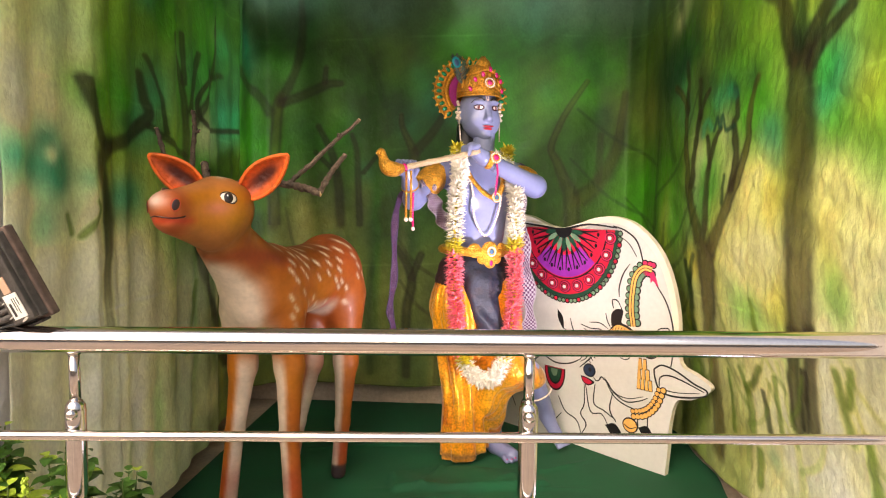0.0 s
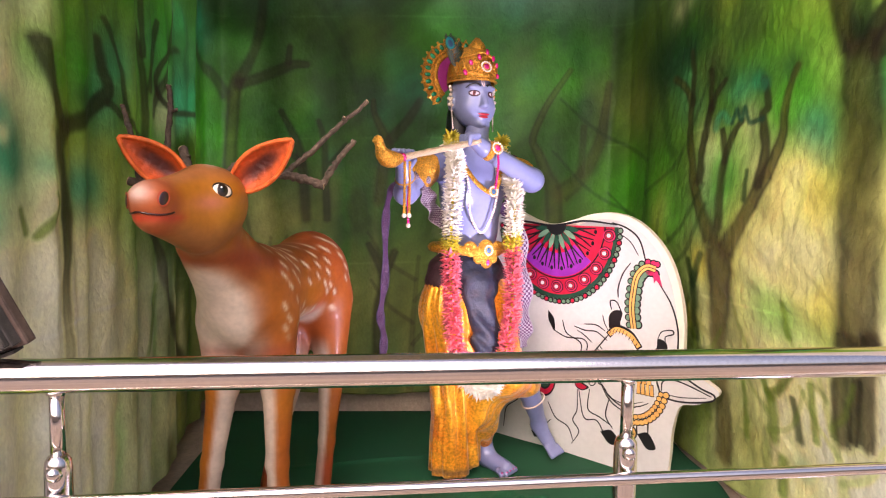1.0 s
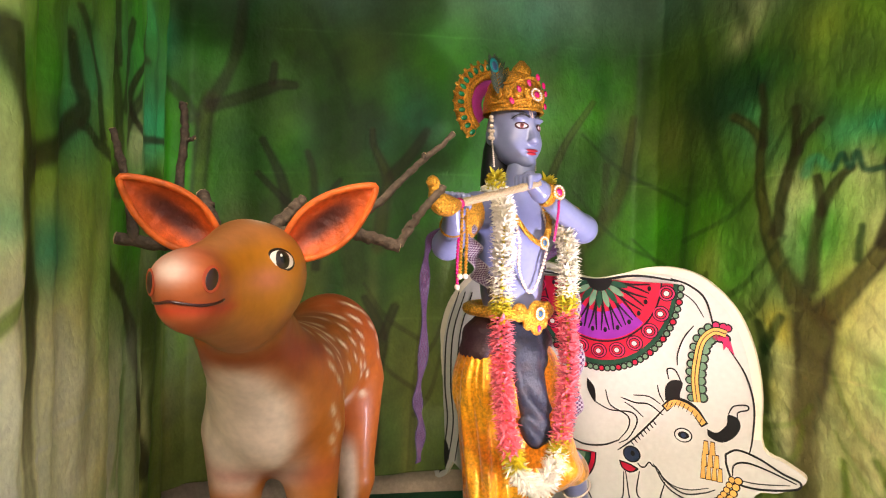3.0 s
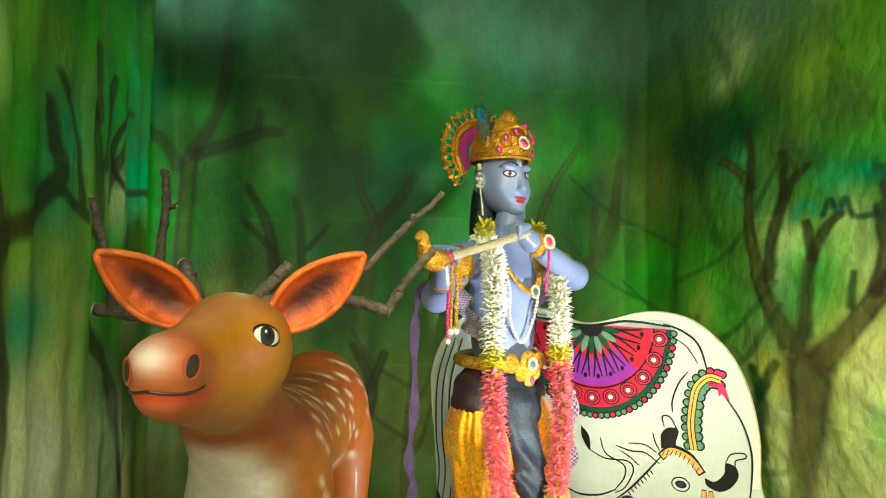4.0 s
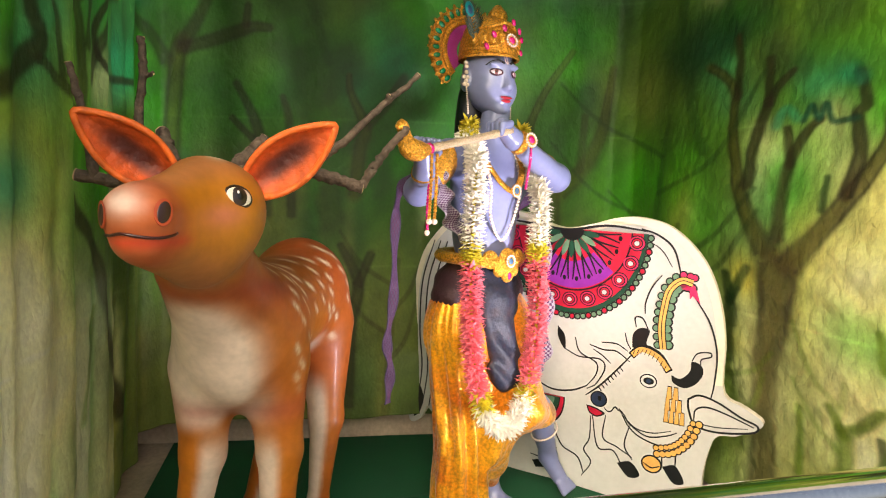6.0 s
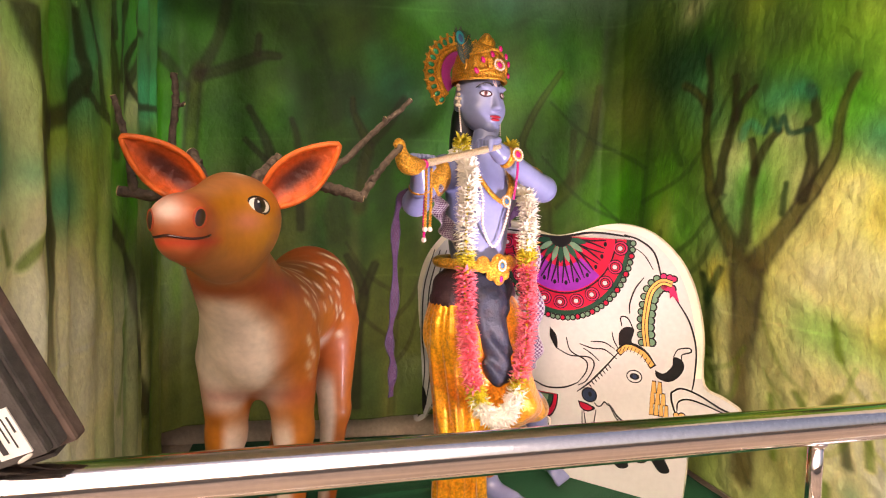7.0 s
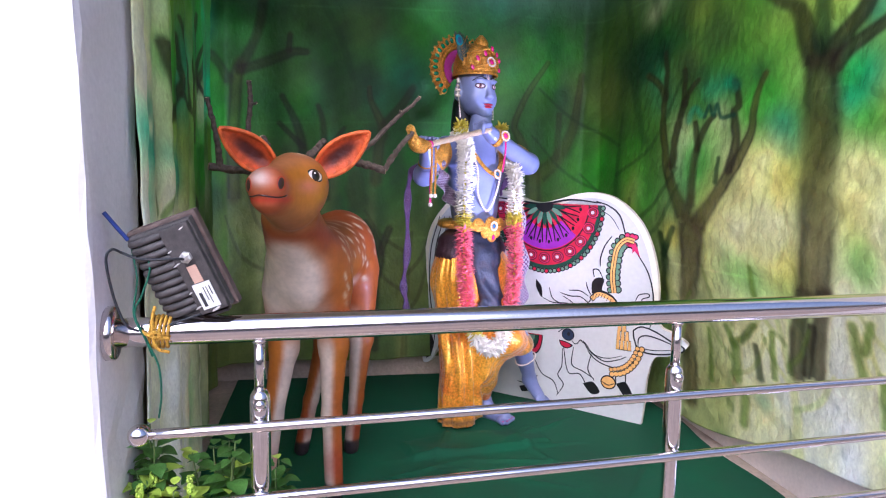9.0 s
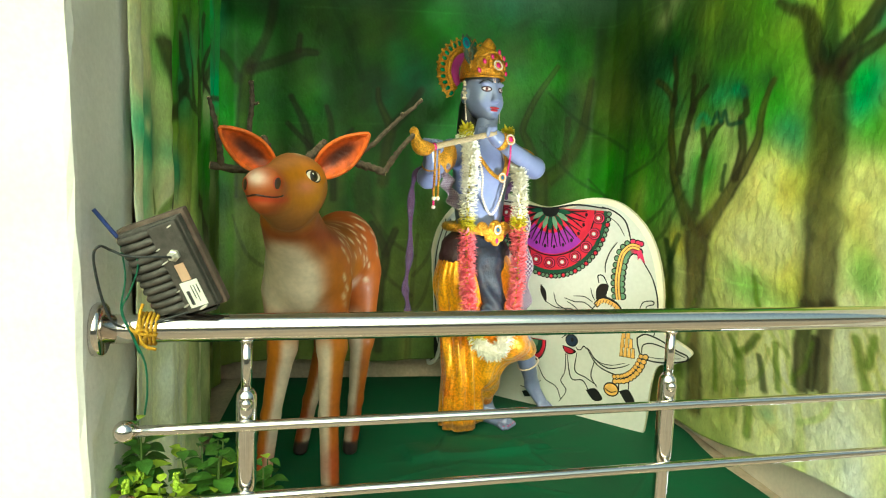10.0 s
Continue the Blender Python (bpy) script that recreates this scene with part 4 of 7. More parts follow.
def deer_form(P):
    d = egg(P, (-0.785, 2.045, 1.250), (0.098, 0.125, 0.114))
    d = blend(d, bone(P, (-0.797, 1.98, 1.236), (-0.846, 1.82, 1.246), 0.088, 0.052), 0.05)
    d = blend(d, bone(P, (-0.79, 1.99, 1.305), (-0.846, 1.815, 1.278), 0.05, 0.034), 0.04)
    d = blend(d, bone(P, (-0.80, 1.99, 1.188), (-0.845, 1.83, 1.218), 0.062, 0.032), 0.04)
    d = blend(d, egg(P, (-0.735, 2.03, 1.27), (0.05, 0.07, 0.06)), 0.05)
    d = blend(d, egg(P, (-0.850, 1.800, 1.270), (0.050, 0.044, 0.038)), 0.025)
    d = blend(d, egg(P, (-0.850, 1.812, 1.218), (0.036, 0.040, 0.021)), 0.010)
    body = bone(P, (-0.800, 2.11, 1.15), (-0.757, 2.31, 0.98), 0.096, 0.134)
    body = blend(body, egg(P, (-0.750, 2.37, 0.93), (0.132, 0.165, 0.17)), 0.08)
    body = blend(body, bone(P, (-0.74, 2.42, 0.955), (-0.635, 2.82, 0.965), 0.142, 0.148), 0.08)
    body = blend(body, egg(P, (-0.62, 2.88, 0.945), (0.148, 0.15, 0.19)), 0.08)
    d = blend(d, body, 0.03)
    for hip, knee, mid, hoof, r in (
        ((-0.835, 2.36, 0.86), (-0.842, 2.38, 0.64), (-0.886, 2.40, 0.36), (-0.93, 2.42, 0.03), (0.085, 0.052, 0.036, 0.036)),
        ((-0.672, 2.36, 0.86), (-0.655, 2.38, 0.64), (-0.663, 2.40, 0.36), (-0.652, 2.42, 0.03), (0.085, 0.054, 0.038, 0.037)),
        ((-0.70, 2.86, 0.86), (-0.685, 2.80, 0.56), (-0.755, 2.84, 0.27), (-0.80, 2.86, 0.03), (0.1, 0.05, 0.032, 0.034)),
        ((-0.545, 2.86, 0.86), (-0.528, 2.82, 0.56), (-0.548, 2.84, 0.27), (-0.57, 2.85, 0.03), (0.1, 0.052, 0.033, 0.035)),
    ):
        leg = blend(bone(P, hip, knee, r[0], r[1]), bone(P, knee, mid, r[1], r[2]), 0.03)
        leg = blend(leg, bone(P, mid, hoof, r[2], r[3]), 0.02)
        d = blend(d, leg, 0.045)
    d = blend(d, bone(P, (-0.6, 3.0, 1.0), (-0.59, 3.05, 0.88), 0.04, 0.02), 0.03)
    return np.maximum(d, -P[..., 2] + 0.004)


def deer_paint(v, nrm):
    x, y, z = v.T
    base = mixc(C(190, 112, 20), C(138, 66, 20), step(z, 0.95, 1.12) * step(y, 2.2, 2.5))
    base = mixc(base, C(180, 90, 24), 0.4 + 0.5 * lump(v, 9, 2))
    base = mixc(base, C(150, 60, 30), step(y, 2.5, 2.95) * 0.6)
    head = step(y, 2.2, 2.05) * step(z, 1.09, 1.13)
    base = mixc(base, C(194, 122, 20), head * 0.85)
    base = mixc(base, C(150, 56, 18), np.exp(-((z - 1.10 + 0.1 * (y - 2.1)) / 0.032) ** 2) * step(y, 2.4, 2.25) * 0.85)
    cream = np.exp(-((x + 0.81) / 0.12) ** 4) * step(nrm[:, 1] - 0.45 * nrm[:, 2] + 0.6 * nrm[:, 0] + 0.06 * lump(v, 14, 5), 0.12, -0.5) * step(z, 1.10, 1.03) * step(z, 0.70, 0.78) * step(y, 2.5, 2.34)
    base = mixc(base, C(244, 224, 206), np.clip(cream * 1.3, 0, 0.95))
    base = mixc(base, C(178, 84, 60), np.exp(-((z - 0.77) / 0.03) ** 2) * step(y, 2.4, 2.25) * 0.7)
    base = mixc(base, C(226, 200, 176), step(nrm[:, 2], -0.45, -0.85) * step(z, 0.7, 0.78) * step(y, 2.35, 2.5) * 0.9)
    # white inner fronts of the legs
    for lx, ly, sgn in ((-0.86, 2.39, 1), (-0.66, 2.39, -1), (-0.73, 2.83, 1), (-0.545, 2.83, -1)):
        near = np.exp(-((y - ly) / 0.12) ** 2) * step(z, 0.74, 0.62) * np.exp(-((x - lx + (0.5 - z) * 0.1 * (sgn > 0)) / 0.075) ** 2)
        base = mixc(base, C(228, 206, 186), np.clip(near * 1.5, 0, 1) * step(nrm[:, 0] * sgn, -0.25, 0.3) * step(nrm[:, 1], 0.6, 0.2))
        base = mixc(base, C(176, 60, 40), near * np.exp(-((z - 0.16) / 0.09) ** 2) * 0.55)
    base = mixc(base, C(226, 70, 34), np.exp(-((y - 2.66) / 0.03) ** 2) * step(z, 0.95, 0.8) * step(nrm[:, 0], 0.2, 0.6) * 0.6)
    base = mixc(base, C(58, 44, 46), step(z, 0.085, 0.065))
    # reddish airbrushed shade round the throat and where the legs meet the belly
    throat = np.exp(-(((y - 2.10) * 0.85 - (1.115 - z) * 0.5) / 0.035) ** 2) * step(z, 1.0, 1.06) * step(z, 1.2, 1.15)
    base = mixc(base, C(150, 56, 22), throat * 0.6)
    base = mixc(base, C(168, 62, 30), np.exp(-((z - 0.79) / 0.05) ** 2) * step(y, 2.28, 2.36) * step(y, 2.6, 2.5) * 0.55)
    # muzzle
    base = mixc(base, C(206, 140, 4), np.exp(-(((y - 1.98) / 0.06) ** 2 + ((z - 1.225) / 0.04) ** 2)) * step(nrm[:, 0], 0.1, 0.5) * 0.8)
    base = mixc(base, C(178, 112, 74), step(nrm[:, 2], 0.45, 0.85) * step(z, 1.27, 1.32) * step(y, 2.2, 2.1) * 0.6)
    base = mixc(base, C(196, 132, 84), step(nrm[:, 2], -0.2, -0.7) * step(y, 2.1, 2.0) * step(z, 1.08, 1.12) * 0.6)
    base = mixc(base, C(186, 84, 46), step(y, 1.86, 1.80) * 0.75)
    # whitish highlight on the nose tip, laid into the paint
    base = mixc(base, C(236, 206, 190), np.exp(-(((x + 0.866) / 0.026) ** 2 + ((z - 1.287) / 0.021) ** 2)) * step(y, 1.86, 1.80))
    base = mixc(base, C(214, 56, 34), np.exp(-((z - 1.224) / 0.010) ** 2) * step(y, 1.86, 1.81) * 0.7)
    base = mixc(base, C(206, 116, 116), np.exp(-(((x + 0.735) / 0.03) ** 2 + ((z - 1.262) / 0.02) ** 2)) * step(y, 2.1, 2.0) * 0.5)
    # slanting white flecks along flank and back
    r = np.random.RandomState(4)
    for row in range(10):
        for k in range(9):
            cy = 2.28 + 0.085 * k + 0.035 * (row % 2) + r.normal(0, 0.012)
            ang = 0.12 + row * 0.26 + r.normal(0, 0.05)
            cx, cz = -0.75 + 0.26 * (cy - 2.4) + 0.15 * math.sin(ang), 0.96 + 0.17 * math.cos(ang) + 0.04 * (cy - 2.4)
            tz = 0.55 + 0.25 * r.rand()
            dy, dz, dx = y - cy, z - cz, x - cx
            al, ac = dy * 0.55 - dz * tz, dy * tz + dz * 0.55
            if r.rand() < 0.3:
                continue
            w = np.exp(-(al / 0.0145) ** 4 - (ac / 0.006) ** 2 - (dx / 0.06) ** 2)
            base = mixc(base, C(240, 222, 190), w * 0.95)
    for cx, cy, cz, s in ((-0.765, 2.01, 1.358, 0.024), (-0.73, 2.16, 1.13, 0.015), (-0.70, 2.27, 1.05, 0.016), (-0.69, 2.24, 0.98, 0.016), (-0.69, 2.14, 1.17, 0.012), (-0.66, 2.32, 0.87, 0.018), (-0.63, 2.38, 0.72, 0.016), (-0.61, 2.4, 0.62, 0.016), (-0.7, 2.25, 0.86, 0.014)):
        base = mixc(base, C(240, 222, 190), np.exp(-((x - cx) / (s * 0.6)) ** 2 - ((y - cy) / s) ** 2 - ((z - cz) / (s * 1.3)) ** 4) * 0.9)
    return base * 0.8 * (1 + 0.06 * lump(v, 30, 8))[:, None]


def ear(clay, root, tip, out, width):
    """A cupped leaf-shaped ear, orange outside, dark within."""
    root, tip = np.array(root), np.array(tip)
    axis = tip - root
    n = np.array(out, float) / np.linalg.norm(out)
    side_ = np.cross(axis, n)
    side_ /= np.linalg.norm(side_)
    n = np.cross(side_, axis)
    n /= np.linalg.norm(n)
    nu, nv = 26, 17
    for inner in (False, True):
        v, c = [], []
        for i in range(nu):
            u = i / (nu - 1)
            w = width * (math.sin(math.pi * (0.1 + 0.9 * u) ** 0.95) ** 0.8) * (1 - 0.12 * u) + 0.002
            for j in range(nv):
                q = -1 + 2 * j / (nv - 1)
                cup = (0.75 * w if inner else 1.25 * w) * (1 - q * q) * (1 - 0.55 * u)
                p = root + axis * u + side_ * w * q - n * (cup - 0.010 * (1 - abs(q)) * (0 if inner else -1))
                v.append(p + (n * 0.006 if inner else 0))
                dark = math.exp(-(q / 0.5) ** 4) * math.exp(-((u - 0.42) / 0.36) ** 4)
                rim = np.array(C(222, 96, 34)) * (1 - u * 0.2) + np.array(C(60, 6, 4)) * u * 0.4
                c.append(rim * (1 - dark) + np.array(C(78, 34, 28)) * dark if inner else np.array(C(206, 108, 34)))
        f = grid_faces(nu, nv)
        clay.add(v, f if inner else [q[::-1] for q in f], 1, np.array(c))
    edge = []
    for q in (-1, 1):
        for i in range(nu):
            u = (i if q < 0 else nu - 1 - i) / (nu - 1)
            w = width * (math.sin(math.pi * (0.1 + 0.9 * u) ** 0.95) ** 0.8) * (1 - 0.12 * u) + 0.002
            edge.append(root + axis * u + side_ * w * q + n * 0.003)
    clay.add(*tube(edge, 0.0065, 8), 1, C(224, 104, 34))


def twig(clay, pts, r0, r1, seed=1):
    """A knotty broken branch."""
    p = curve(pts, 8 * len(pts))
    r = np.random.RandomState(seed)
    rad = np.linspace(r0, r1, len(p)) * (1 + 0.07 * r.normal(size=len(p))) * 0.82
    p = p + r.normal(0, 0.0013, p.shape)
    clay.add(*tube(p, rad, 9), 2)
    clay.add(*pad(p[-1], p[-1] - p[-3], (0.3, 1, 0.2), r1 * 0.85, r1 * 0.85, 0.002, 8, 4), 3)


def deer():
    clay = Clay()
    v, f = sculpt(deer_form, (-1.06, 1.68, -0.02), (-0.4, 3.12, 1.42), 0.0105)
    _, nrm = snap(deer_form, v, 1)
    clay.add(v, f, 0, deer_paint(v, nrm))
    ear(clay, (-0.855, 2.055, 1.318), (-1.005, 2.0, 1.435), (-0.1, -1, 0.02), 0.050)
    ear(clay, (-0.705, 2.045, 1.308), (-0.546, 2.02, 1.438), (0.35, -1, 0.0), 0.050)
    for ex, ey, out in ((-0.738, 1.965, (0.55, -0.8, 0.12)), (-0.893, 2.03, (-0.75, -0.6, 0.12))):
        c, n = snap(deer_form, (ex, ey, 1.28))
        c, n = c[0], n[0] * 0.6 + np.array(out) * 0.4
        n /= np.linalg.norm(n)
        tilt = (0.25 if ex > -0.8 else -0.25, 0, 1)
        clay.add(*pad(c - n * 0.002, n, tilt, 0.030, 0.0225, 0.0045), 4, C(40, 26, 20))
        clay.add(*pad(c - n * 0.001, n, tilt, 0.0265, 0.0185, 0.005), 4, C(226, 216, 204))
        clay.add(*pad(c + n * 0.0005, n, tilt, 0.0175, 0.0180, 0.0052), 4, C(48, 36, 28))
        clay.add(*pad(c + n * 0.001, n, tilt, 0.011, 0.0125, 0.0054), 4, C(12, 10, 10))
        # tiny white glint on the eye, modelled as a raised pad
        clay.add(*pad(c + n * 0.003 + np.array((-0.004, 0, 0.006)), n, tilt, 0.004, 0.005, 0.004, 8, 6), 4, C(240, 238, 234))
    for q in ((-0.820, 1.785, 1.270), (-0.886, 1.785, 1.266)):
        c, n = snap(deer_form, q)
        clay.add(*pad(c[0] - n[0] * 0.001, n[0], (0.4, 0, 1), 0.017, 0.022, 0.0012), 0, C(170, 70, 36))
        clay.add(*pad(c[0] - n[0] * 0.0005, n[0], (0.55, 0, 1), 0.0115, 0.018, 0.0022), 4, C(50, 26, 24))
    line, n = snap(deer_form, curve([(-0.89, 1.80, 1.236), (-0.868, 1.76, 1.236), (-0.835, 1.765, 1.234), (-0.803, 1.81, 1.240)], 24))
    clay.add(*tube(line, 0.0026, 8), 4, C(54, 20, 18))
    # antlers are real sticks
    twig(clay, [(-0.85, 2.1, 1.33), (-0.875, 2.14, 1.38), (-0.895, 2.17, 1.418)], 0.019, 0.016, 1)
    twig(clay, [(-0.86, 2.12, 1.345), (-0.95, 2.2, 1.31), (-1.08, 2.23, 1.32)], 0.016, 0.017, 2)
    twig(clay, [(-0.93, 2.19, 1.315), (-0.945, 2.18, 1.40), (-0.933, 2.18, 1.53), (-0.937, 2.18, 1.605)], 0.013, 0.0095, 3)
    twig(clay, [(-0.935, 2.18, 1.528), (-0.912, 2.175, 1.535)], 0.008, 0.004, 4)
    twig(clay, [(-1.04, 2.22, 1.32), (-1.05, 2.19, 1.44), (-1.073, 2.18, 1.545)], 0.014, 0.009, 5)
    twig(clay, [(-0.76, 2.1, 1.33), (-0.73, 2.15, 1.37), (-0.69, 2.18, 1.416)], 0.018, 0.013, 6)
    twig(clay, [(-0.74, 2.12, 1.34), (-0.65, 2.2, 1.35), (-0.565, 2.19, 1.342), (-0.478, 2.18, 1.318)], 0.016, 0.017, 7)
    twig(clay, [(-0.482, 2.18, 1.322), (-0.44, 2.17, 1.385), (-0.386, 2.16, 1.452)], 0.013, 0.010, 8)
    twig(clay, [(-0.60, 2.2, 1.35), (-0.53, 2.2, 1.41), (-0.44, 2.22, 1.50), (-0.352, 2.24, 1.58)], 0.012, 0.0075, 9)
    twig(clay, [(-0.425, 2.222, 1.513), (-0.422, 2.215, 1.53)], 0.008, 0.006, 10)
    ob = part("deer_statue", clay, [M_DEER, M_EAR, M_BARK, M_CUTWOOD, M_SKIN])
    return tagged(ob, "orange spotted deer statue with white chest and real branch antlers", "statue")


deer()

# ---- cow cut-out board ----
COW_M = Matrix(((-0.72, -0.694 * 0.05, -0.694, 0.98), (0.694, -0.72 * 0.05, -0.72, 3.0), (0, 1, -0.05, 0.004), (0, 0, 0, 1)))
cow = tagged(new("cow_board"), "white wooden cut-out board painted with a black-outlined decorated cow", "board")
cow.matrix_world = COW_M


def inlay(name, pts, mat, z=0.0, label="", smooth_curve=False, t=0.0012):
    """A thin painted patch on the board, from its outline in board metres."""
    p = curve(list(pts) + [pts[0]], 8 * len(pts))[:-1] if smooth_curve else np.array(pts, float)
    a = 0.5 * np.sum(p[:, 0] * np.roll(p[:, 1], -1) - p[:, 1] * np.roll(p[:, 0], -1))
    p = p if a > 0 else p[::-1]
    n = len(p)
    v = np.concatenate([np.c_[p, np.full(n, z)], np.c_[p, np.full(n, z + t)]])
    f = [tuple(range(n, 2 * n))] + [(i, (i + 1) % n, n + (i + 1) % n, n + i) for i in range(n)]
    return part(name, Clay().add(v, f), mat, cow, label, smooth=False)


def line(pts, w=0.006, mat=None, z=0.001, name="painted_line", taper=True):
    """A brushed line, thinner at its ends."""
    p = curve(pts, 7 * len(pts)) if len(pts) > 2 else np.array([np.array(pts[0]) * (1 - u) + np.array(pts[1]) * u for u in np.linspace(0, 1, 6)])
    tan = np.gradient(p, axis=0)
    tan /= np.linalg.norm(tan, axis=1)[:, None] + 1e-9
    nor = np.c_[-tan[:, 1], tan[:, 0]]
    k = np.linspace(0, 1, len(p))
    ww = 0.5 * w * (0.45 + 0.55 * np.sin(np.pi * np.clip(k, 0.03, 0.97)) ** 0.5 if taper else np.ones(len(p)))
    a, b = p + nor * ww[:, None], p - nor * ww[:, None]
    v = np.concatenate([np.c_[a, np.full(len(p), z)], np.c_[b, np.full(len(p), z)], np.c_[a, np.full(len(p), z + 0.0012)], np.c_[b, np.full(len(p), z + 0.0012)]])
    n = len(p)
    f = []
    for i in range(n - 1):
        f += [(2 * n + i, 2 * n + i + 1, 3 * n + i + 1, 3 * n + i), (i, i + 1, 2 * n + i + 1, 2 * n + i), (n + i + 1, n + i, 3 * n + i, 3 * n + i + 1)]
    return part(name, Clay().add(v, f), mat or M_INK, cow, smooth=False)


def disc(c, rx, ry=None, n=20, a0=0.0, a1=6.2832):
    ry = ry or rx
    return [(c[0] + rx * math.cos(a0 + (a1 - a0) * k / n), c[1] + ry * math.sin(a0 + (a1 - a0) * k / n)) for k in range(n + (a1 - a0 < 6.28))]


def cow_outline():
    right = [(0.01, -0.003), (-0.004, 0.13), (-0.012, 0.25), (-0.045, 0.375), (-0.12, 0.40), (-0.195, 0.445), (-0.208, 0.48), (-0.14, 0.52), (-0.063, 0.564), (-0.056, 0.75), (-0.036, 0.882), (0.0, 0.998), (0.051, 1.089), (0.126, 1.166), (0.203, 1.212), (0.299, 1.231), (0.399, 1.222)]
    top = [(0.505, 1.19), (0.616, 1.167), (0.712, 1.184), (0.811, 1.221), (0.937, 1.235), (1.06, 1.225), (1.17, 1.19), (1.26, 1.13), (1.36, 1.01), (1.41, 0.87), (1.43, 0.70), (1.425, 0.45), (1.45, 0.25), (1.447, 0.10), (1.38, 0.12), (1.33, 0.22), (1.29, 0.33), (1.24, 0.30), (1.2, 0.14), (1.14, 0.0), (0.61, 0.006)]
    return curve(right + top, 150)


out = cow_outline()
a_ = 0.5 * np.sum(out[:, 0] * np.roll(out[:, 1], -1) - out[:, 1] * np.roll(out[:, 0], -1))
out = out if a_ > 0 else out[::-1]
nb = len(out)
bm = bmesh.new()
vs = [bm.verts.new((x, z, -0.001)) for x, z in out]
face = bm.faces.new(vs)
bmesh.ops.triangulate(bm, faces=[face])
bm.verts.index_update()
tri = [tuple(q.index for q in p.verts) for p in bm.faces]
bm.free()
shell = Clay().add(np.c_[out, np.full(nb, -0.001)], tri, 0)
shell.add(np.concatenate([np.c_[out, np.full(nb, -0.001)], np.c_[out, np.full(nb, -0.034)]]), [(i, nb + i, nb + (i + 1) % nb, (i + 1) % nb) for i in range(nb)], 1)
shell.add(np.c_[out, np.full(nb, -0.034)], [t[::-1] for t in tri], 1)
part("board", shell, [M_BOARD, M_BOARDEDGE], cow, smooth=False)
# cream border left unpainted along the cut edge
inner = out + 0
tn = np.roll(out, -1, 0) - np.roll(out, 1, 0)
tn /= np.linalg.norm(tn, axis=1)[:, None] + 1e-9
inn = out + np.c_[-tn[:, 1], tn[:, 0]] * 0.03
sel = [i for i in range(nb) if out[i][1] > 0.56]
band = Clay()
bv = np.concatenate([np.c_[out[sel], np.full(len(sel), 0.0005)], np.c_[inn[sel], np.full(len(sel), 0.0005)]])
k_ = len(sel)
band.add(bv, [(i, i + 1, k_ + i + 1, k_ + i) for i in range(k_ - 1) if sel[i + 1] == sel[i] + 1])
part("border", band, M_BOARDEDGE, cow, "cream unpainted border")

# saddle cloth, a fan of rings
SC = (0.585, 1.165)


def arc(rx, rz, a0, a1, n, c=SC):
    return [(c[0] + rx * math.cos(a0 + (a1 - a0) * k / n), c[1] - rz * math.sin(a0 + (a1 - a0) * k / n)) for k in range(n + 1)]


for nm, rx, rz, mat, z in (("trim_band", 0.325, 0.372, M_DGREEN, 0.0006), ("outer_band", 0.305, 0.348, M_RED, 0.0022), ("inner_line", 0.262, 0.27, M_INK, 0.0036), ("fan", 0.255, 0.262, M_RED, 0.0050)):
    inlay(nm, arc(rx, rz, 0.0, math.pi, 40), mat, z)
inlay("fan_centre", arc(0.25, 0.257, 0.72, math.pi - 0.72, 24) + arc(0.13, 0.14, math.pi - 0.72, 0.72, 16), M_PURPLE, 0.0064)
for k in range(42):
    a = 0.04 + (math.pi - 0.08) * k / 41
    c = (SC[0] + 0.335 * math.cos(a), SC[1] - 0.383 * math.sin(a))
    inlay("scallop", disc(c, 0.0155, n=12), M_INK, 0.0016)
    inlay("scallop_fill", disc(c, 0.0095, n=10), M_SGREEN if k % 3 else M_RED, 0.0030)
for k in range(11):
    a = 0.13 + (math.pi - 0.26) * k / 10
    c = (SC[0] + 0.283 * math.cos(a), SC[1] - 0.308 * math.sin(a))
    for r, mat, z in ((0.036, M_INK, 0.0040), (0.031, M_PINK, 0.0054), (0.025, M_INK, 0.0068), (0.020, M_RED, 0.0082), (0.0135, M_INK, 0.0096), (0.0105, M_BOARD, 0.011)):
        inlay("roundel", disc(c, r, r * 0.92, n=16), mat, z)
for k in range(12):
    a = 0.12 + (math.pi - 0.24) * k / 11
    ca, sa = math.cos(a), math.sin(a)
    for sgn in (-1, 1):
        a2 = a + 0.055 * sgn
        line([(SC[0] + 0.05 * ca, SC[1] - 0.05 * sa), (SC[0] + 0.14 * math.cos(a + 0.03 * sgn), SC[1] - 0.14 * math.sin(a + 0.03 * sgn)), (SC[0] + 0.215 * math.cos(a2 + 0.03 * sgn), SC[1] - 0.22 * math.sin(a2 + 0.03 * sgn))], 0.0075, z=0.0080, name="petal_line")
    inlay("petal_drop", disc((SC[0] + 0.213 * ca, SC[1] - 0.216 * sa), 0.008, 0.011, 10), M_INK, 0.0080)
for k in range(9):
    a = 0.2 + (math.pi - 0.4) * k / 8
    ca, sa = math.cos(a), math.sin(a)
    q = np.array((-sa, -ca)) * 0.013
    r1, r2 = 0.03, 0.125
    inlay("leaf_petal", [(SC[0] + r1 * ca, SC[1] - r1 * sa), (SC[0] + 0.085 * ca + q[0], SC[1] - 0.085 * sa + q[1]), (SC[0] + r2 * ca, SC[1] - r2 * sa), (SC[0] + 0.085 * ca - q[0], SC[1] - 0.085 * sa - q[1])], M_SGREEN if k % 2 else M_DGREEN, 0.0098, smooth_curve=True)
inlay("rosette", arc(0.055, 0.05, 0.0, math.pi, 14), M_INK, 0.0115)
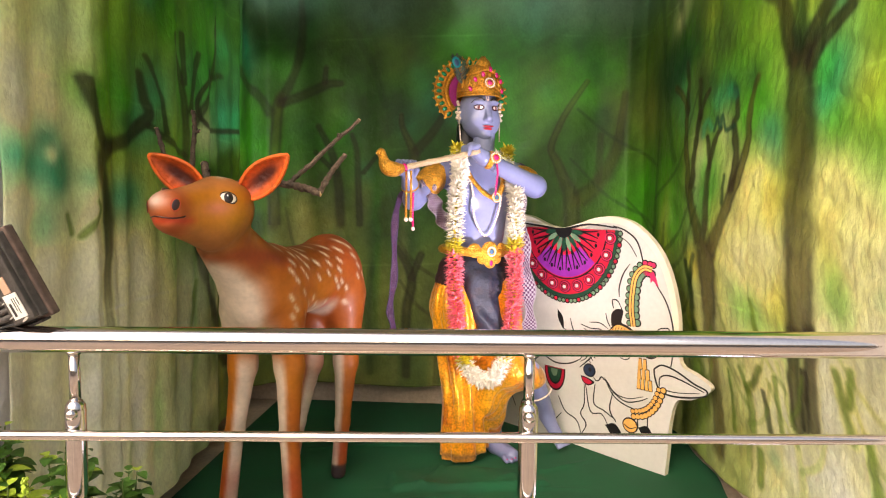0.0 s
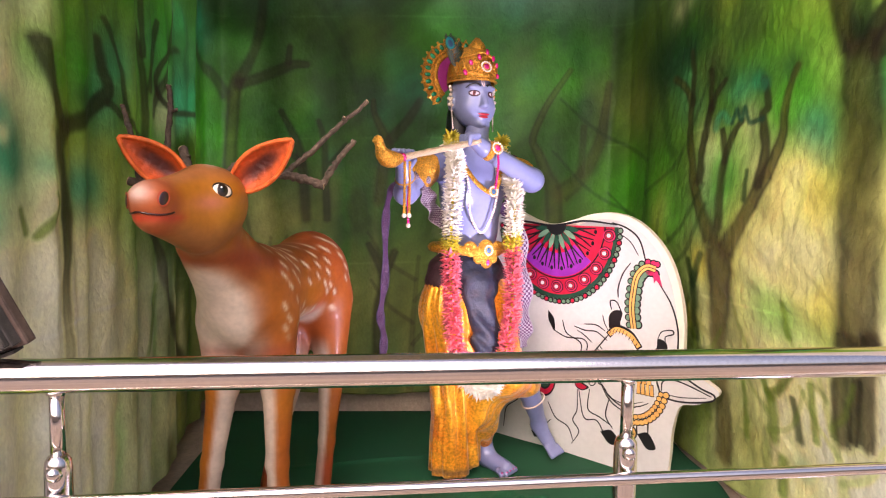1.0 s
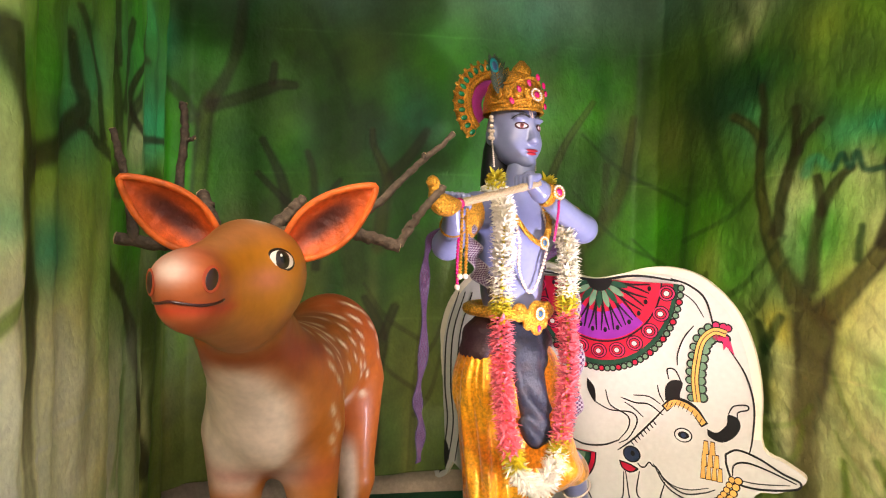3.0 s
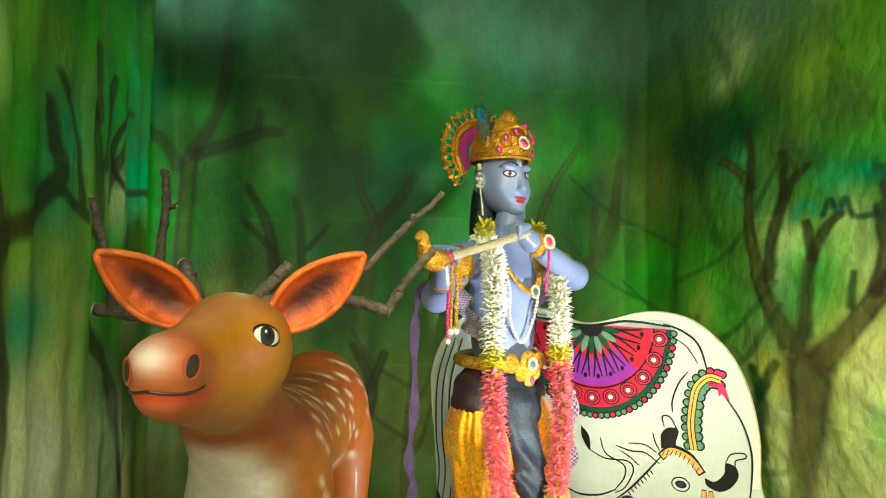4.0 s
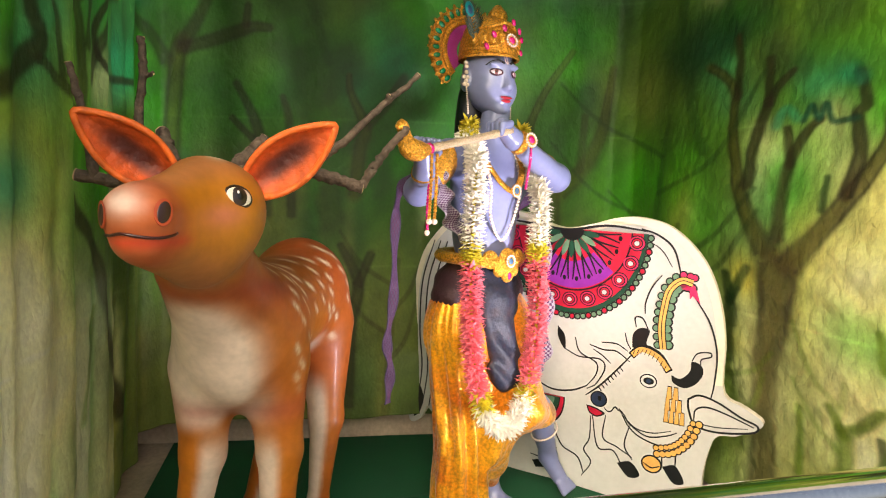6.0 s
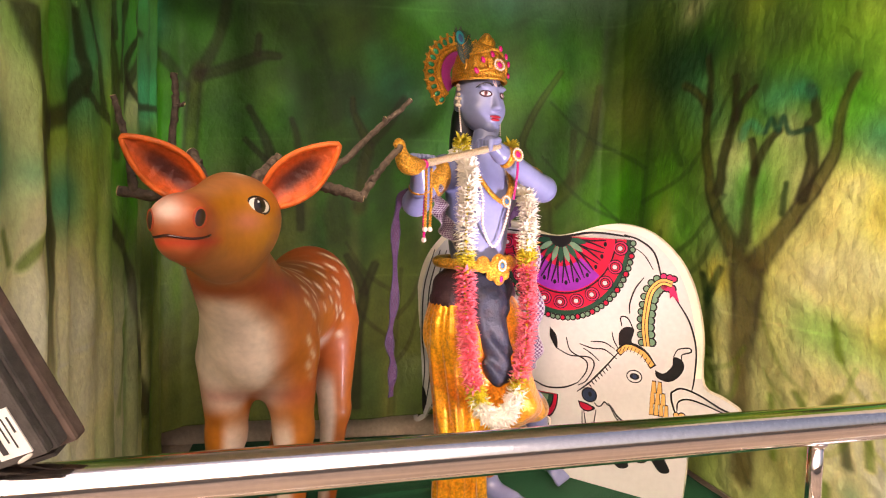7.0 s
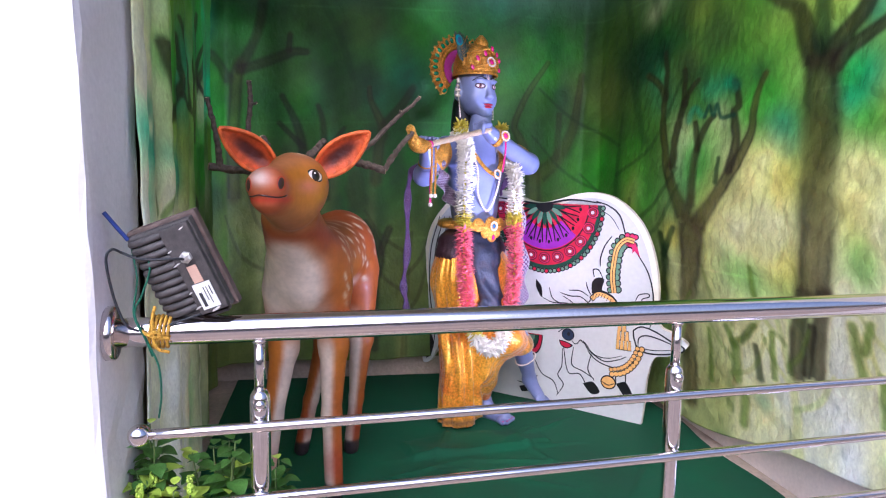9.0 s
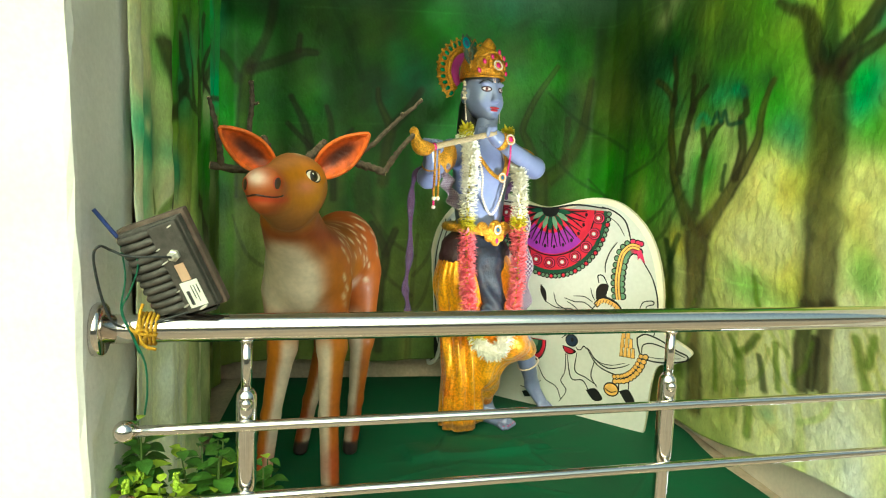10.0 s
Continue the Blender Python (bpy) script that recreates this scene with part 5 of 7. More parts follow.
line([(0.26, 1.178), (0.43, 1.19), (0.6, 1.162), (0.75, 1.176), (0.92, 1.192)], 0.011, z=0.0125)

line([(0.291, 1.186), (0.219, 1.163), (0.156, 1.11), (0.119, 0.99)], 0.008)
line([(0.25, 1.135), (0.2, 1.1), (0.16, 1.04)], 0.004)
line([(0.065, 0.927), (0.003, 0.831), (-0.029, 0.716), (-0.027, 0.594), (-0.018, 0.53)], 0.007)
line([(0.198, 1.004), (0.235, 0.95), (0.257, 0.884), (0.257, 0.837)], 0.006)
line([(0.918, 1.106), (0.905, 1.0), (0.87, 0.88), (0.818, 0.814)], 0.006)
for off in (0.0, 0.035, 0.075):
    line([(1.3 - off, 1.06), (1.37 - off, 0.85), (1.385 - off, 0.6), (1.37 - off, 0.4), (1.4 - off, 0.2)], 0.008)
inlay("tail_tuft", [(1.42, 0.12), (1.405, 0.2), (1.385, 0.3), (1.36, 0.24), (1.38, 0.16)], M_INK, 0.0008, smooth_curve=True)
# neck strap with leaf scallops
col = curve([(0.076, 0.985), (0.122, 0.99), (0.165, 0.945), (0.182, 0.864), (0.187, 0.785), (0.176, 0.70)], 26)
for k in range(0, 26, 2):
    t = col[min(k + 1, 25)] - col[max(k - 1, 0)]
    t = t / np.linalg.norm(t)
    nn = np.array((t[1], -t[0]))
    for sgn, r in ((1, 0.024), (-1, 0.019)):
        c = col[k] + nn * sgn * 0.022
        inlay("strap_leaf", disc(c, r * 0.9, n=12), M_INK, 0.0010 + 0.0002 * (k % 4))
        inlay("strap_leaf_fill", disc(c, r * 0.62, n=10), M_SGREEN if k > 4 else M_PINK, 0.0026)
line(col, 0.032, M_INK, 0.0040, "strap_edge", False)
line(col, 0.025, M_ORANGE, 0.0054, "strap", False)
line(col, 0.003, M_INK, 0.0068, "strap_line", False)
inlay("strap_tip", [(0.09, 0.975), (0.06, 0.955), (0.045, 0.905), (0.075, 0.935), (0.085, 0.92)], M_PINK, 0.0030)
# head
inlay("horn", [(0.302, 0.686), (0.302, 0.742), (0.275, 0.773), (0.235, 0.769), (0.245, 0.715), (0.235, 0.69)], M_INK, 0.0008, smooth_curve=True)
line([(0.29, 0.775), (0.296, 0.815), (0.265, 0.815), (0.237, 0.765)], 0.006)
inlay("horn", [(0.138, 0.598), (0.101, 0.59), (0.067, 0.628), (0.062, 0.668), (0.026, 0.659), (0.017, 0.623), (0.042, 0.579), (0.084, 0.554), (0.129, 0.568)], M_INK, 0.0008, smooth_curve=True)
line([(0.062, 0.67), (0.043, 0.705), (-0.002, 0.716), (-0.008, 0.7), (0.026, 0.684), (0.028, 0.66)], 0.006)
line([(0.305, 0.65), (0.262, 0.69), (0.195, 0.672), (0.146, 0.61)], 0.032, M_INK, 0.0010, "brow_band_edge", False)
line([(0.3, 0.655), (0.26, 0.684), (0.195, 0.665), (0.15, 0.616)], 0.022, M_ORANGE, 0.0026, "brow_band", False)
for k in range(9):
    u = k / 8
    x_, z_ = 0.292 - 0.13 * u, 0.668 + 0.028 * math.sin(u * 3.1) - 0.045 * u
    line([(x_ + 0.006, z_ - 0.012), (x_ - 0.004, z_ + 0.012)], 0.003, z=0.0042)
line([(0.303, 0.653), (0.363, 0.576), (0.433, 0.494), (0.495, 0.437)], 0.008)
for k in range(8):
    u = k / 7
    line([(0.35 + 0.09 * u, 0.592 - 0.105 * u), (0.335 + 0.09 * u, 0.575 - 0.105 * u)], 0.005)
inlay("nose", disc((0.435, 0.432), 0.038, 0.036, 20), M_INK, 0.0010)
inlay("nose_fill", disc((0.435, 0.432), 0.032, 0.030, 20), M_NAVY, 0.0024)
inlay("nostril", disc((0.43, 0.437), 0.009, 0.012, 12), M_INK, 0.0038)
inlay("tongue", [(0.49, 0.395), (0.475, 0.362), (0.44, 0.35), (0.405, 0.372), (0.43, 0.386), (0.46, 0.393)], M_INK, 0.0009, smooth_curve=True)
inlay("tongue_fill", [(0.482, 0.390), (0.47, 0.366), (0.44, 0.357), (0.417, 0.371), (0.435, 0.381), (0.46, 0.387)], M_RED, 0.0022, smooth_curve=True)
line([(0.41, 0.4), (0.395, 0.386), (0.378, 0.39), (0.362, 0.412), (0.345, 0.4), (0.329, 0.4)], 0.006)
line([(0.345, 0.41), (0.32, 0.385), (0.294, 0.35), (0.221, 0.315), (0.145, 0.335), (0.1, 0.36)], 0.006)
inlay("eye", disc((0.228, 0.555), 0.036, 0.030, 20), M_INK, 0.0008)
inlay("eye_white", disc((0.228, 0.555), 0.031, 0.025, 20), M_BOARD, 0.0022)
inlay("pupil_ring", disc((0.226, 0.556), 0.022, 0.015, 16), M_INK, 0.0036)
inlay("pupil", disc((0.226, 0.556), 0.010, 0.010, 12), M_NAVY, 0.0050)
for j, (n_, w_) in enumerate(((2, 0.05), (3, 0.07), (4, 0.085))):
    for i in range(n_):
        x_ = 0.128 - 0.006 * j + (i - (n_ - 1) / 2) * w_ / n_
        z_ = 0.545 - 0.05 * j
        q = [(x_ - w_ / n_ / 2, z_ - 0.05), (x_ + w_ / n_ / 2, z_ - 0.052), (x_ + w_ / n_ / 3, z_ + 0.006), (x_ - w_ / n_ / 3, z_ + 0.006)]
        inlay("tassel_edge", q, M_INK, 0.0008 + 0.0004 * j)
        inlay("tassel", [((a - x_) * 0.82 + x_, (b - z_ + 0.022) * 0.88 + z_ - 0.022) for a, b in q], M_ORANGE, 0.0034)
line([(0.067, 0.511), (0.025, 0.536), (-0.046, 0.521), (-0.131, 0.48), (-0.192, 0.458), (-0.175, 0.428), (-0.055, 0.4), (0.031, 0.409), (0.061, 0.465), (0.067, 0.511)], 0.008, taper=False)
line([(0.04, 0.43), (0.035, 0.474), (-0.006, 0.493), (-0.076, 0.482), (-0.18, 0.45)], 0.007)
line([(0.03, 0.42), (-0.05, 0.42), (-0.16, 0.44)], 0.004)
# neck beads and folds
for row, r_ in ((0.0, 0.017), (0.026, 0.014)):
    band_ = curve([(0.018 + row * 0.9, 0.415), (0.04 + row * 0.9, 0.35 + row * 0.4), (0.075 + row * 0.7, 0.3 + row * 0.7), (0.12 + row * 0.4, 0.265 + row), (0.175 + row * 0.2, 0.25 + row)], 11)
    for k, c in enumerate(band_):
        inlay("neck_bead_edge", disc(c, r_, n=14), M_INK, 0.0008 + 0.0002 * (k % 3) + row * 0.03)
        inlay("neck_bead", disc(c, r_ * 0.72, n=12), M_ORANGE, 0.0026 + row * 0.03)
inlay("bell_edge", disc((0.195, 0.2), 0.044, 0.040, 18), M_INK, 0.0014)
inlay("bell", disc((0.195, 0.2), 0.037, 0.033, 18), M_ORANGE, 0.0030)
line([(0.23, 0.2), (0.195, 0.185), (0.16, 0.2)], 0.005, z=0.0044)
line([(0.337, 0.398), (0.3, 0.34), (0.25, 0.305), (0.173, 0.288), (0.12, 0.30)], 0.006)
line([(0.33, 0.385), (0.27, 0.34), (0.2, 0.335), (0.124, 0.361)], 0.004)
# legs
line([(0.401, 0.366), (0.408, 0.263), (0.345, 0.236), (0.278, 0.205)], 0.006)
line([(0.46, 0.352), (0.43, 0.215), (0.36, 0.215), (0.316, 0.15)], 0.006)
line([(0.295, 0.345), (0.313, 0.253), (0.277, 0.195)], 0.006)
line([(0.155, 0.245), (0.152, 0.198)], 0.006)
line([(0.1, 0.27), (0.1, 0.217)], 0.006)
inlay("hoof", [(0.341, 0.165), (0.285, 0.185), (0.243, 0.140), (0.262, 0.118), (0.297, 0.118)], M_INK, 0.0008, smooth_curve=True)
inlay("hoof", [(0.152, 0.2), (0.1, 0.217), (0.062, 0.159), (0.08, 0.14), (0.11, 0.145)], M_INK, 0.0008, smooth_curve=True)
line([(0.468, 0.35), (0.469, 0.246), (0.492, 0.187), (0.458, 0.135), (0.498, 0.062)], 0.006)
line([(0.638, 0.251), (0.593, 0.177), (0.52, 0.144), (0.489, 0.075)], 0.006)
line([(0.75, 0.1), (0.68, 0.1), (0.619, 0.161)], 0.006)
line([(0.728, 0.457), (0.649, 0.433), (0.56, 0.446), (0.489, 0.482)], 0.008)
line([(0.74, 0.47), (0.82, 0.4), (0.86, 0.3)], 0.006)
# tail and hair over the flank
inlay("tail_tip", [(0.637, 0.73), (0.634, 0.68), (0.6, 0.628), (0.603, 0.69)], M_INK, 0.0008, smooth_curve=True)
line([(0.6, 0.631), (0.532, 0.606), (0.439, 0.61), (0.415, 0.573), (0.45, 0.499), (0.491, 0.468)], 0.006)
line([(0.554, 0.69), (0.53, 0.627), (0.455, 0.592), (0.452, 0.541), (0.492, 0.481)], 0.006)
line([(0.487, 0.668), (0.425, 0.655), (0.367, 0.657), (0.309, 0.622)], 0.006)
line([(0.434, 0.686), (0.369, 0.69), (0.32, 0.666)], 0.005)
line([(0.47, 0.65), (0.43, 0.63), (0.39, 0.6)], 0.005)
line([(0.335, 0.744), (0.325, 0.706), (0.307, 0.676)], 0.005)
for r, mat, z in ((0.07, M_INK, 0.0008), (0.064, M_RED, 0.0022), (0.048, M_INK, 0.0036), (0.042, M_DGREEN, 0.0050), (0.022, M_SGREEN, 0.0064)):
    inlay("small_saddle", disc((0.66, 0.395), r, r * 1.7, 24, math.pi * 0.97, math.pi * 2.03), mat, z)
# a second small calf drawn low on the board
line([(0.8, 0.42), (0.78, 0.3), (0.83, 0.22), (0.9, 0.16), (0.92, 0.05)], 0.006)
line([(0.98, 0.4), (1.0, 0.25), (0.95, 0.12)], 0.006)
line([(1.05, 0.35), (1.12, 0.2), (1.1, 0.06)], 0.006)
inlay("hoof", [(0.74, 0.07), (0.7, 0.085), (0.68, 0.05), (0.72, 0.04)], M_INK, 0.0008)

# ---- flute-playing statue and its adornments ----
STATUE_M = pose(0.05, 3.15, 0.004, 0, 0, 30)
NECK, HEAD = np.array((0.035, -0.02, 1.60)), np.array((1.12, 1.10, 1.055))
BACK, FACING = np.array((-0.01, 0.045, 0.0)), Matrix.Rotation(radians(-5), 3, 'Z')
SKIN, SKIN2 = C(104, 110, 150), C(150, 154, 194)


def body_form(P):
    d = egg(P, (0.02, 0.0, 1.31), (0.165, 0.105, 0.17))
    d = blend(d, egg(P, (0.01, -0.01, 1.13), (0.135, 0.095, 0.13)), 0.06)
    for s in (-1, 1):
        d = blend(d, egg(P, (0.02 + 0.07 * s, -0.075, 1.345), (0.075, 0.035, 0.06)), 0.03)
    d = blend(d, bone(P, (-0.17, 0.0, 1.435), (0.21, 0.0, 1.435), 0.062, 0.062), 0.06)
    d = blend(d, bone(P, (0.025, 0.0, 1.45), (0.035, -0.02, 1.62), 0.062, 0.052), 0.04)
    arm = blend(bone(P, (0.225, 0.0, 1.43), (0.25, -0.15, 1.375), 0.06, 0.05), bone(P, (0.25, -0.15, 1.375), (-0.08, -0.225, 1.495), 0.052, 0.033), 0.03)
    arm = blend(arm, bone(P, (-0.085, -0.225, 1.497), (-0.145, -0.225, 1.535), 0.034, 0.030), 0.02)
    d = blend(d, arm, 0.03)
    arm = blend(bone(P, (-0.19, 0.0, 1.43), (-0.355, -0.05, 1.305), 0.058, 0.047), bone(P, (-0.355, -0.05, 1.305), (-0.42, -0.155, 1.365), 0.047, 0.032), 0.03)
    arm = blend(arm, bone(P, (-0.42, -0.155, 1.365), (-0.45, -0.185, 1.43), 0.036, 0.030), 0.02)
    return blend(d, arm, 0.03)


def fingers_form(P):
    d = np.full(P.shape[:-1], 9.0, np.float32)
    for k in range(4):
        y = -0.252 + 0.02 * k
        f = blend(bone(P, (-0.13, y, 1.545), (-0.172, y - 0.004, 1.538), 0.0125, 0.0115), bone(P, (-0.172, y - 0.004, 1.538), (-0.178, y - 0.006, 1.508), 0.0115, 0.0095), 0.008)
        d = np.minimum(d, f)
        q = -0.425 - 0.021 * k
        g = blend(bone(P, (q, -0.185, 1.415), (q - 0.008, -0.205, 1.462), 0.0125, 0.0115), bone(P, (q - 0.008, -0.205, 1.462), (q - 0.006, -0.236, 1.462), 0.0115, 0.009), 0.008)
        d = np.minimum(d, g)
    d = np.minimum(d, bone(P, (-0.415, -0.175, 1.40), (-0.41, -0.215, 1.432), 0.013, 0.010))
    return d


def legs_form(P):
    d = blend(bone(P, (0.22, -0.1, 0.44), (0.355, -0.06, 0.19), 0.062, 0.036), bone(P, (0.355, -0.06, 0.17), (0.385, -0.11, 0.085), 0.038, 0.032), 0.03)
    for k in range(5):
        d = blend(d, bone(P, (0.36 + 0.014 * k, -0.125, 0.075), (0.368 + 0.016 * k, -0.15, 0.035 + 0.004 * k), 0.0135, 0.0105), 0.008)
    foot = blend(bone(P, (0.07, 0.03, 0.16), (0.08, 0.01, 0.055), 0.045, 0.045), bone(P, (0.08, 0.0, 0.04), (0.10, -0.12, 0.026), 0.042, 0.038), 0.03)
    for k in range(5):
        foot = blend(foot, bone(P, (0.055 + 0.02 * k, -0.13, 0.024), (0.051 + 0.023 * k, -0.165 + 0.008 * abs(k - 1), 0.018), 0.015, 0.0125), 0.008)
    return np.maximum(np.minimum(d, foot), 0.001 - P[..., 2])


def head_form(P):
    d = egg(P, (0.035, -0.02, 1.745), (0.083, 0.10, 0.115))
    d = blend(d, egg(P, (0.035, -0.052, 1.672), (0.077, 0.066, 0.066)), 0.04)
    d = blend(d, egg(P, (0.035, -0.095, 1.618), (0.026, 0.024, 0.02)), 0.02)
    for s in (-1, 1):
        d = blend(d, egg(P, (0.035 + 0.042 * s, -0.078, 1.69), (0.026, 0.022, 0.026)), 0.02)
        d = blend(d, egg(P, (0.035 + 0.033 * s, -0.105, 1.768), (0.028, 0.012, 0.009)), 0.012)
        d = blend(d, egg(P, (0.035 + 0.087 * s, -0.01, 1.715), (0.012, 0.026, 0.038)), 0.008)
        d = blend(d, egg(P, (0.035 + 0.012 * s, -0.122, 1.688), (0.009, 0.010, 0.008)), 0.006)
    d = blend(d, bone(P, (0.035, -0.112, 1.757), (0.035, -0.134, 1.694), 0.009, 0.0145), 0.016)
    d = blend(d, egg(P, (0.035, -0.113, 1.656), (0.022, 0.011, 0.006)), 0.006)
    return blend(d, egg(P, (0.035, -0.111, 1.645), (0.019, 0.011, 0.007)), 0.006)


def dhoti_form(P):
    x, y, z = P[..., 0], P[..., 1], P[..., 2]
    d = egg(P, (-0.01, 0.0, 0.83), (0.205, 0.145, 0.2))
    d = blend(d, bone(P, (0.09, -0.03, 0.8), (0.10, -0.11, 0.47), 0.125, 0.115), 0.06)
    d = blend(d, bone(P, (0.11, -0.11, 0.47), (0.225, -0.105, 0.415), 0.105, 0.074), 0.04)
    d = blend(d, bone(P, (-0.09, -0.01, 0.75), (-0.02, -0.04, 0.3), 0.13, 0.085), 0.06)
    low = blend(bone(P, (0.02, -0.05, 0.4), (0.07, 0.02, 0.14), 0.09, 0.058), d, 0.05)
    ang = np.arctan2(y, x + 0.115)
    panel = bone(P * np.array((1, 1.2, 1), np.float32), (-0.13, 0.0, 0.7), (-0.105, 0.0, 0.02), 0.1, 0.118) + 0.010 * np.sin(ang * 9 + z * 4)
    d = blend(low, panel, 0.02)
    d = d + 0.007 * np.sin(ang * 10 + 4 * z + 1.5 * np.sin(7 * x + z * 6)) * step(z, 0.95, 0.7) + 0.0022 * np.sin(ang * 25 - 8 * z + 2 * np.sin(9 * z)) + 0.004 * np.sin(46 * z + 20 * x) * step(x, 0.02, 0.12) * step(z, 0.6, 0.5)
    return np.maximum(np.maximum(d, z - 0.99), 0.05 - z - 0.03 * step(x, -0.05, -0.12))


def wrap_form(P):
    x, y, z = P[..., 0], P[..., 1], P[..., 2]
    d = egg(P, (0.0, 0.0, 0.93), (0.195, 0.142, 0.15)) - 0.002
    d = np.maximum(d, z - 1.05)
    panel = bone(P * np.array((0.8, 1.6, 1), np.float32), (-0.02, -0.21, 0.9), (0.0, -0.25, 0.62), 0.066, 0.06)
    d = blend(d, panel, 0.03)
    return d + 0.007 * np.sin(x * 70 + 6 * np.sin(z * 9)) * step(z, 1.0, 0.85) + 0.003 * np.sin(z * 60 + x * 30)


def statue():
    clay = Clay()

    def dye(v, seed):
        return np.asarray(mixc(SKIN, SKIN2, 0.35 + 0.25 * lump(v, 7, seed)))

    for form, lo, hi, h in ((body_form, (-0.56, -0.32, 0.96), (0.34, 0.14, 1.68), 0.0085), (legs_form, (-0.06, -0.24, -0.01), (0.47, 0.10, 0.52), 0.006), (fingers_form, (-0.58, -0.28, 1.36), (-0.1, -0.15, 1.58), 0.0045)):
        v, f = sculpt(form, lo, hi, h)
        clay.add(v, f, 0, dye(v, 3))
    whole, clay = clay, Clay()
    v, f = sculpt(head_form, (-0.08, -0.17, 1.58), (0.15, 0.1, 1.88), 0.0042)
    c = dye(v, 3)
    x, y, z = v.T
    for lz, lx in ((1.6565, 0.0265), (1.6455, 0.0215)):
        lp, ln_ = snap(head_form, (0.035, -0.12, lz))
        clay.add(*pad(lp[0] - ln_[0] * 0.0005, ln_[0], (0, 0, 1), lx, 0.0055, 0.0035, 18, 8), 0, C(166, 40, 56))
    c = mixc(c, C(24, 20, 30), step(y, 0.015, 0.03) * step(z, 1.62, 1.64) * (np.abs(x - 0.035) < 0.085))
    clay.add(v, f, 0, c)
    for s in (-1, 1):
        p, n = snap(head_form, (0.035 + 0.038 * s, -0.11, 1.742))
        up = (0.08 * -s, 0, 1)
        for (rx, rz, dp, off, colour) in ((0.0245, 0.0140, 0.004, 0.0, C(60, 26, 40)), (0.0220, 0.0105, 0.0045, 0.0003, C(222, 204, 210)), (0.0102, 0.0100, 0.0046, 0.001, C(120, 56, 58)), (0.005, 0.0054, 0.0048, 0.0014, C(16, 14, 18))):
            clay.add(*pad(p[0] + n[0] * off, n[0], up, rx, rz, dp, 16, 8), 0, colour)
        b, _ = snap(head_form, curve([(0.035 + 0.012 * s, -0.12, 1.774), (0.035 + 0.036 * s, -0.11, 1.786), (0.035 + 0.068 * s, -0.085, 1.766)], 14))
        clay.add(*tube(b, np.linspace(0.0050, 0.0022, 14), 8), 0, C(20, 18, 30))
        b, _ = snap(head_form, curve([(0.035 + 0.006 * s, -0.12, 1.805), (0.035 + 0.005 * s, -0.12, 1.785), (0.035, -0.12, 1.771)], 8))
        clay.add(*tube(b, 0.0026, 6), 0, C(226, 200, 196))
    for k in range(len(clay.v)):
        clay.v[k] = NECK + BACK + ((clay.v[k] - NECK) * HEAD) @ np.array(FACING).T
    whole.add(np.concatenate(clay.v), clay.f, 0, np.concatenate(clay.c))
    clay = whole
    for k in range(5):
        t_, tn_ = snap(legs_form, (0.049 + 0.024 * k, -0.17 + 0.008 * abs(k - 1), 0.028))
        clay.add(*pad(t_[0], tn_[0], (0, 0.4, 1), 0.006, 0.005, 0.002, 10, 6), 0, C(170, 44, 120))
    # hair falling behind the neck
    clay.add(*tube(curve([(0.035, 0.05, 1.80), (0.035, 0.075, 1.68), (0.03, 0.085, 1.55), (0.03, 0.09, 1.42)], 12), [0.085, 0.088, 0.09, 0.095, 0.1, 0.1, 0.1, 0.1, 0.098, 0.09, 0.075, 0.05], 18, flat=0.6), 0, C(20, 17, 24))
    v, f = sculpt(dhoti_form, (-0.28, -0.3, 0.0), (0.36, 0.2, 1.0), 0.0085)
    c = mixc(C(238, 164, 20), C(212, 112, 14), 0.5 + 0.6 * lump(v * np.array((1, 1, 0.5)), 16, 5))
    c = mixc(c, C(232, 176, 40), np.clip(lump(v, 34, 6), 0, 1) * 0.5)
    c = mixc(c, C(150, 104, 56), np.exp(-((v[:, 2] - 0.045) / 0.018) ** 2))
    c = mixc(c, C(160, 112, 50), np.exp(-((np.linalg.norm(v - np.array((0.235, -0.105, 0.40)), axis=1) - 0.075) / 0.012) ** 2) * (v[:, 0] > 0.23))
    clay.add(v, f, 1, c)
    v, f = sculpt(wrap_form, (-0.26, -0.3, 0.5), (0.26, 0.2, 1.08), 0.0085)
    c = mixc(C(26, 30, 46), C(50, 24, 34), step(np.abs(v[:, 0] + 0.01), 0.07, 0.15))
    c = mixc(c, C(80, 62, 58), np.clip(lump(v, 60, 9), 0, 1) * 0.25)
    clay.add(v, f, 2, c)
    for v in clay.v:
        v[:, 0] += 0.06 * step(v[:, 2], 0.85, 0.3)
    ob = part("flute_player_statue", clay, [M_SKIN, M_SATIN, M_BROCADE])
    ob.matrix_world = STATUE_M
    return tagged(ob, "blue-grey painted standing statue in orange satin wrap, legs crossed", "statue")


statue()


HEAD_M = STATUE_M @ Matrix.Translation(NECK + BACK) @ FACING.to_4x4() @ Matrix.Diagonal((*HEAD, 1)) @ Matrix.Translation(-NECK)


def adornment(name, label, category, m=STATUE_M):
    e = tagged(new(name), label, category, group="adornments of the statue")
    e.matrix_world = m
    return e


def beads(pts, r, n):
    """A string of beads as one clay."""
    clay = Clay()
    p = curve(pts, 200)
    s = np.concatenate([[0], np.cumsum(np.linalg.norm(np.diff(p, axis=0), axis=1))])
    for t in np.linspace(0, s[-1], n):
        clay.add(*ball([np.interp(t, s, p[:, k]) for k in range(3)], r, 10, 6))
    return clay


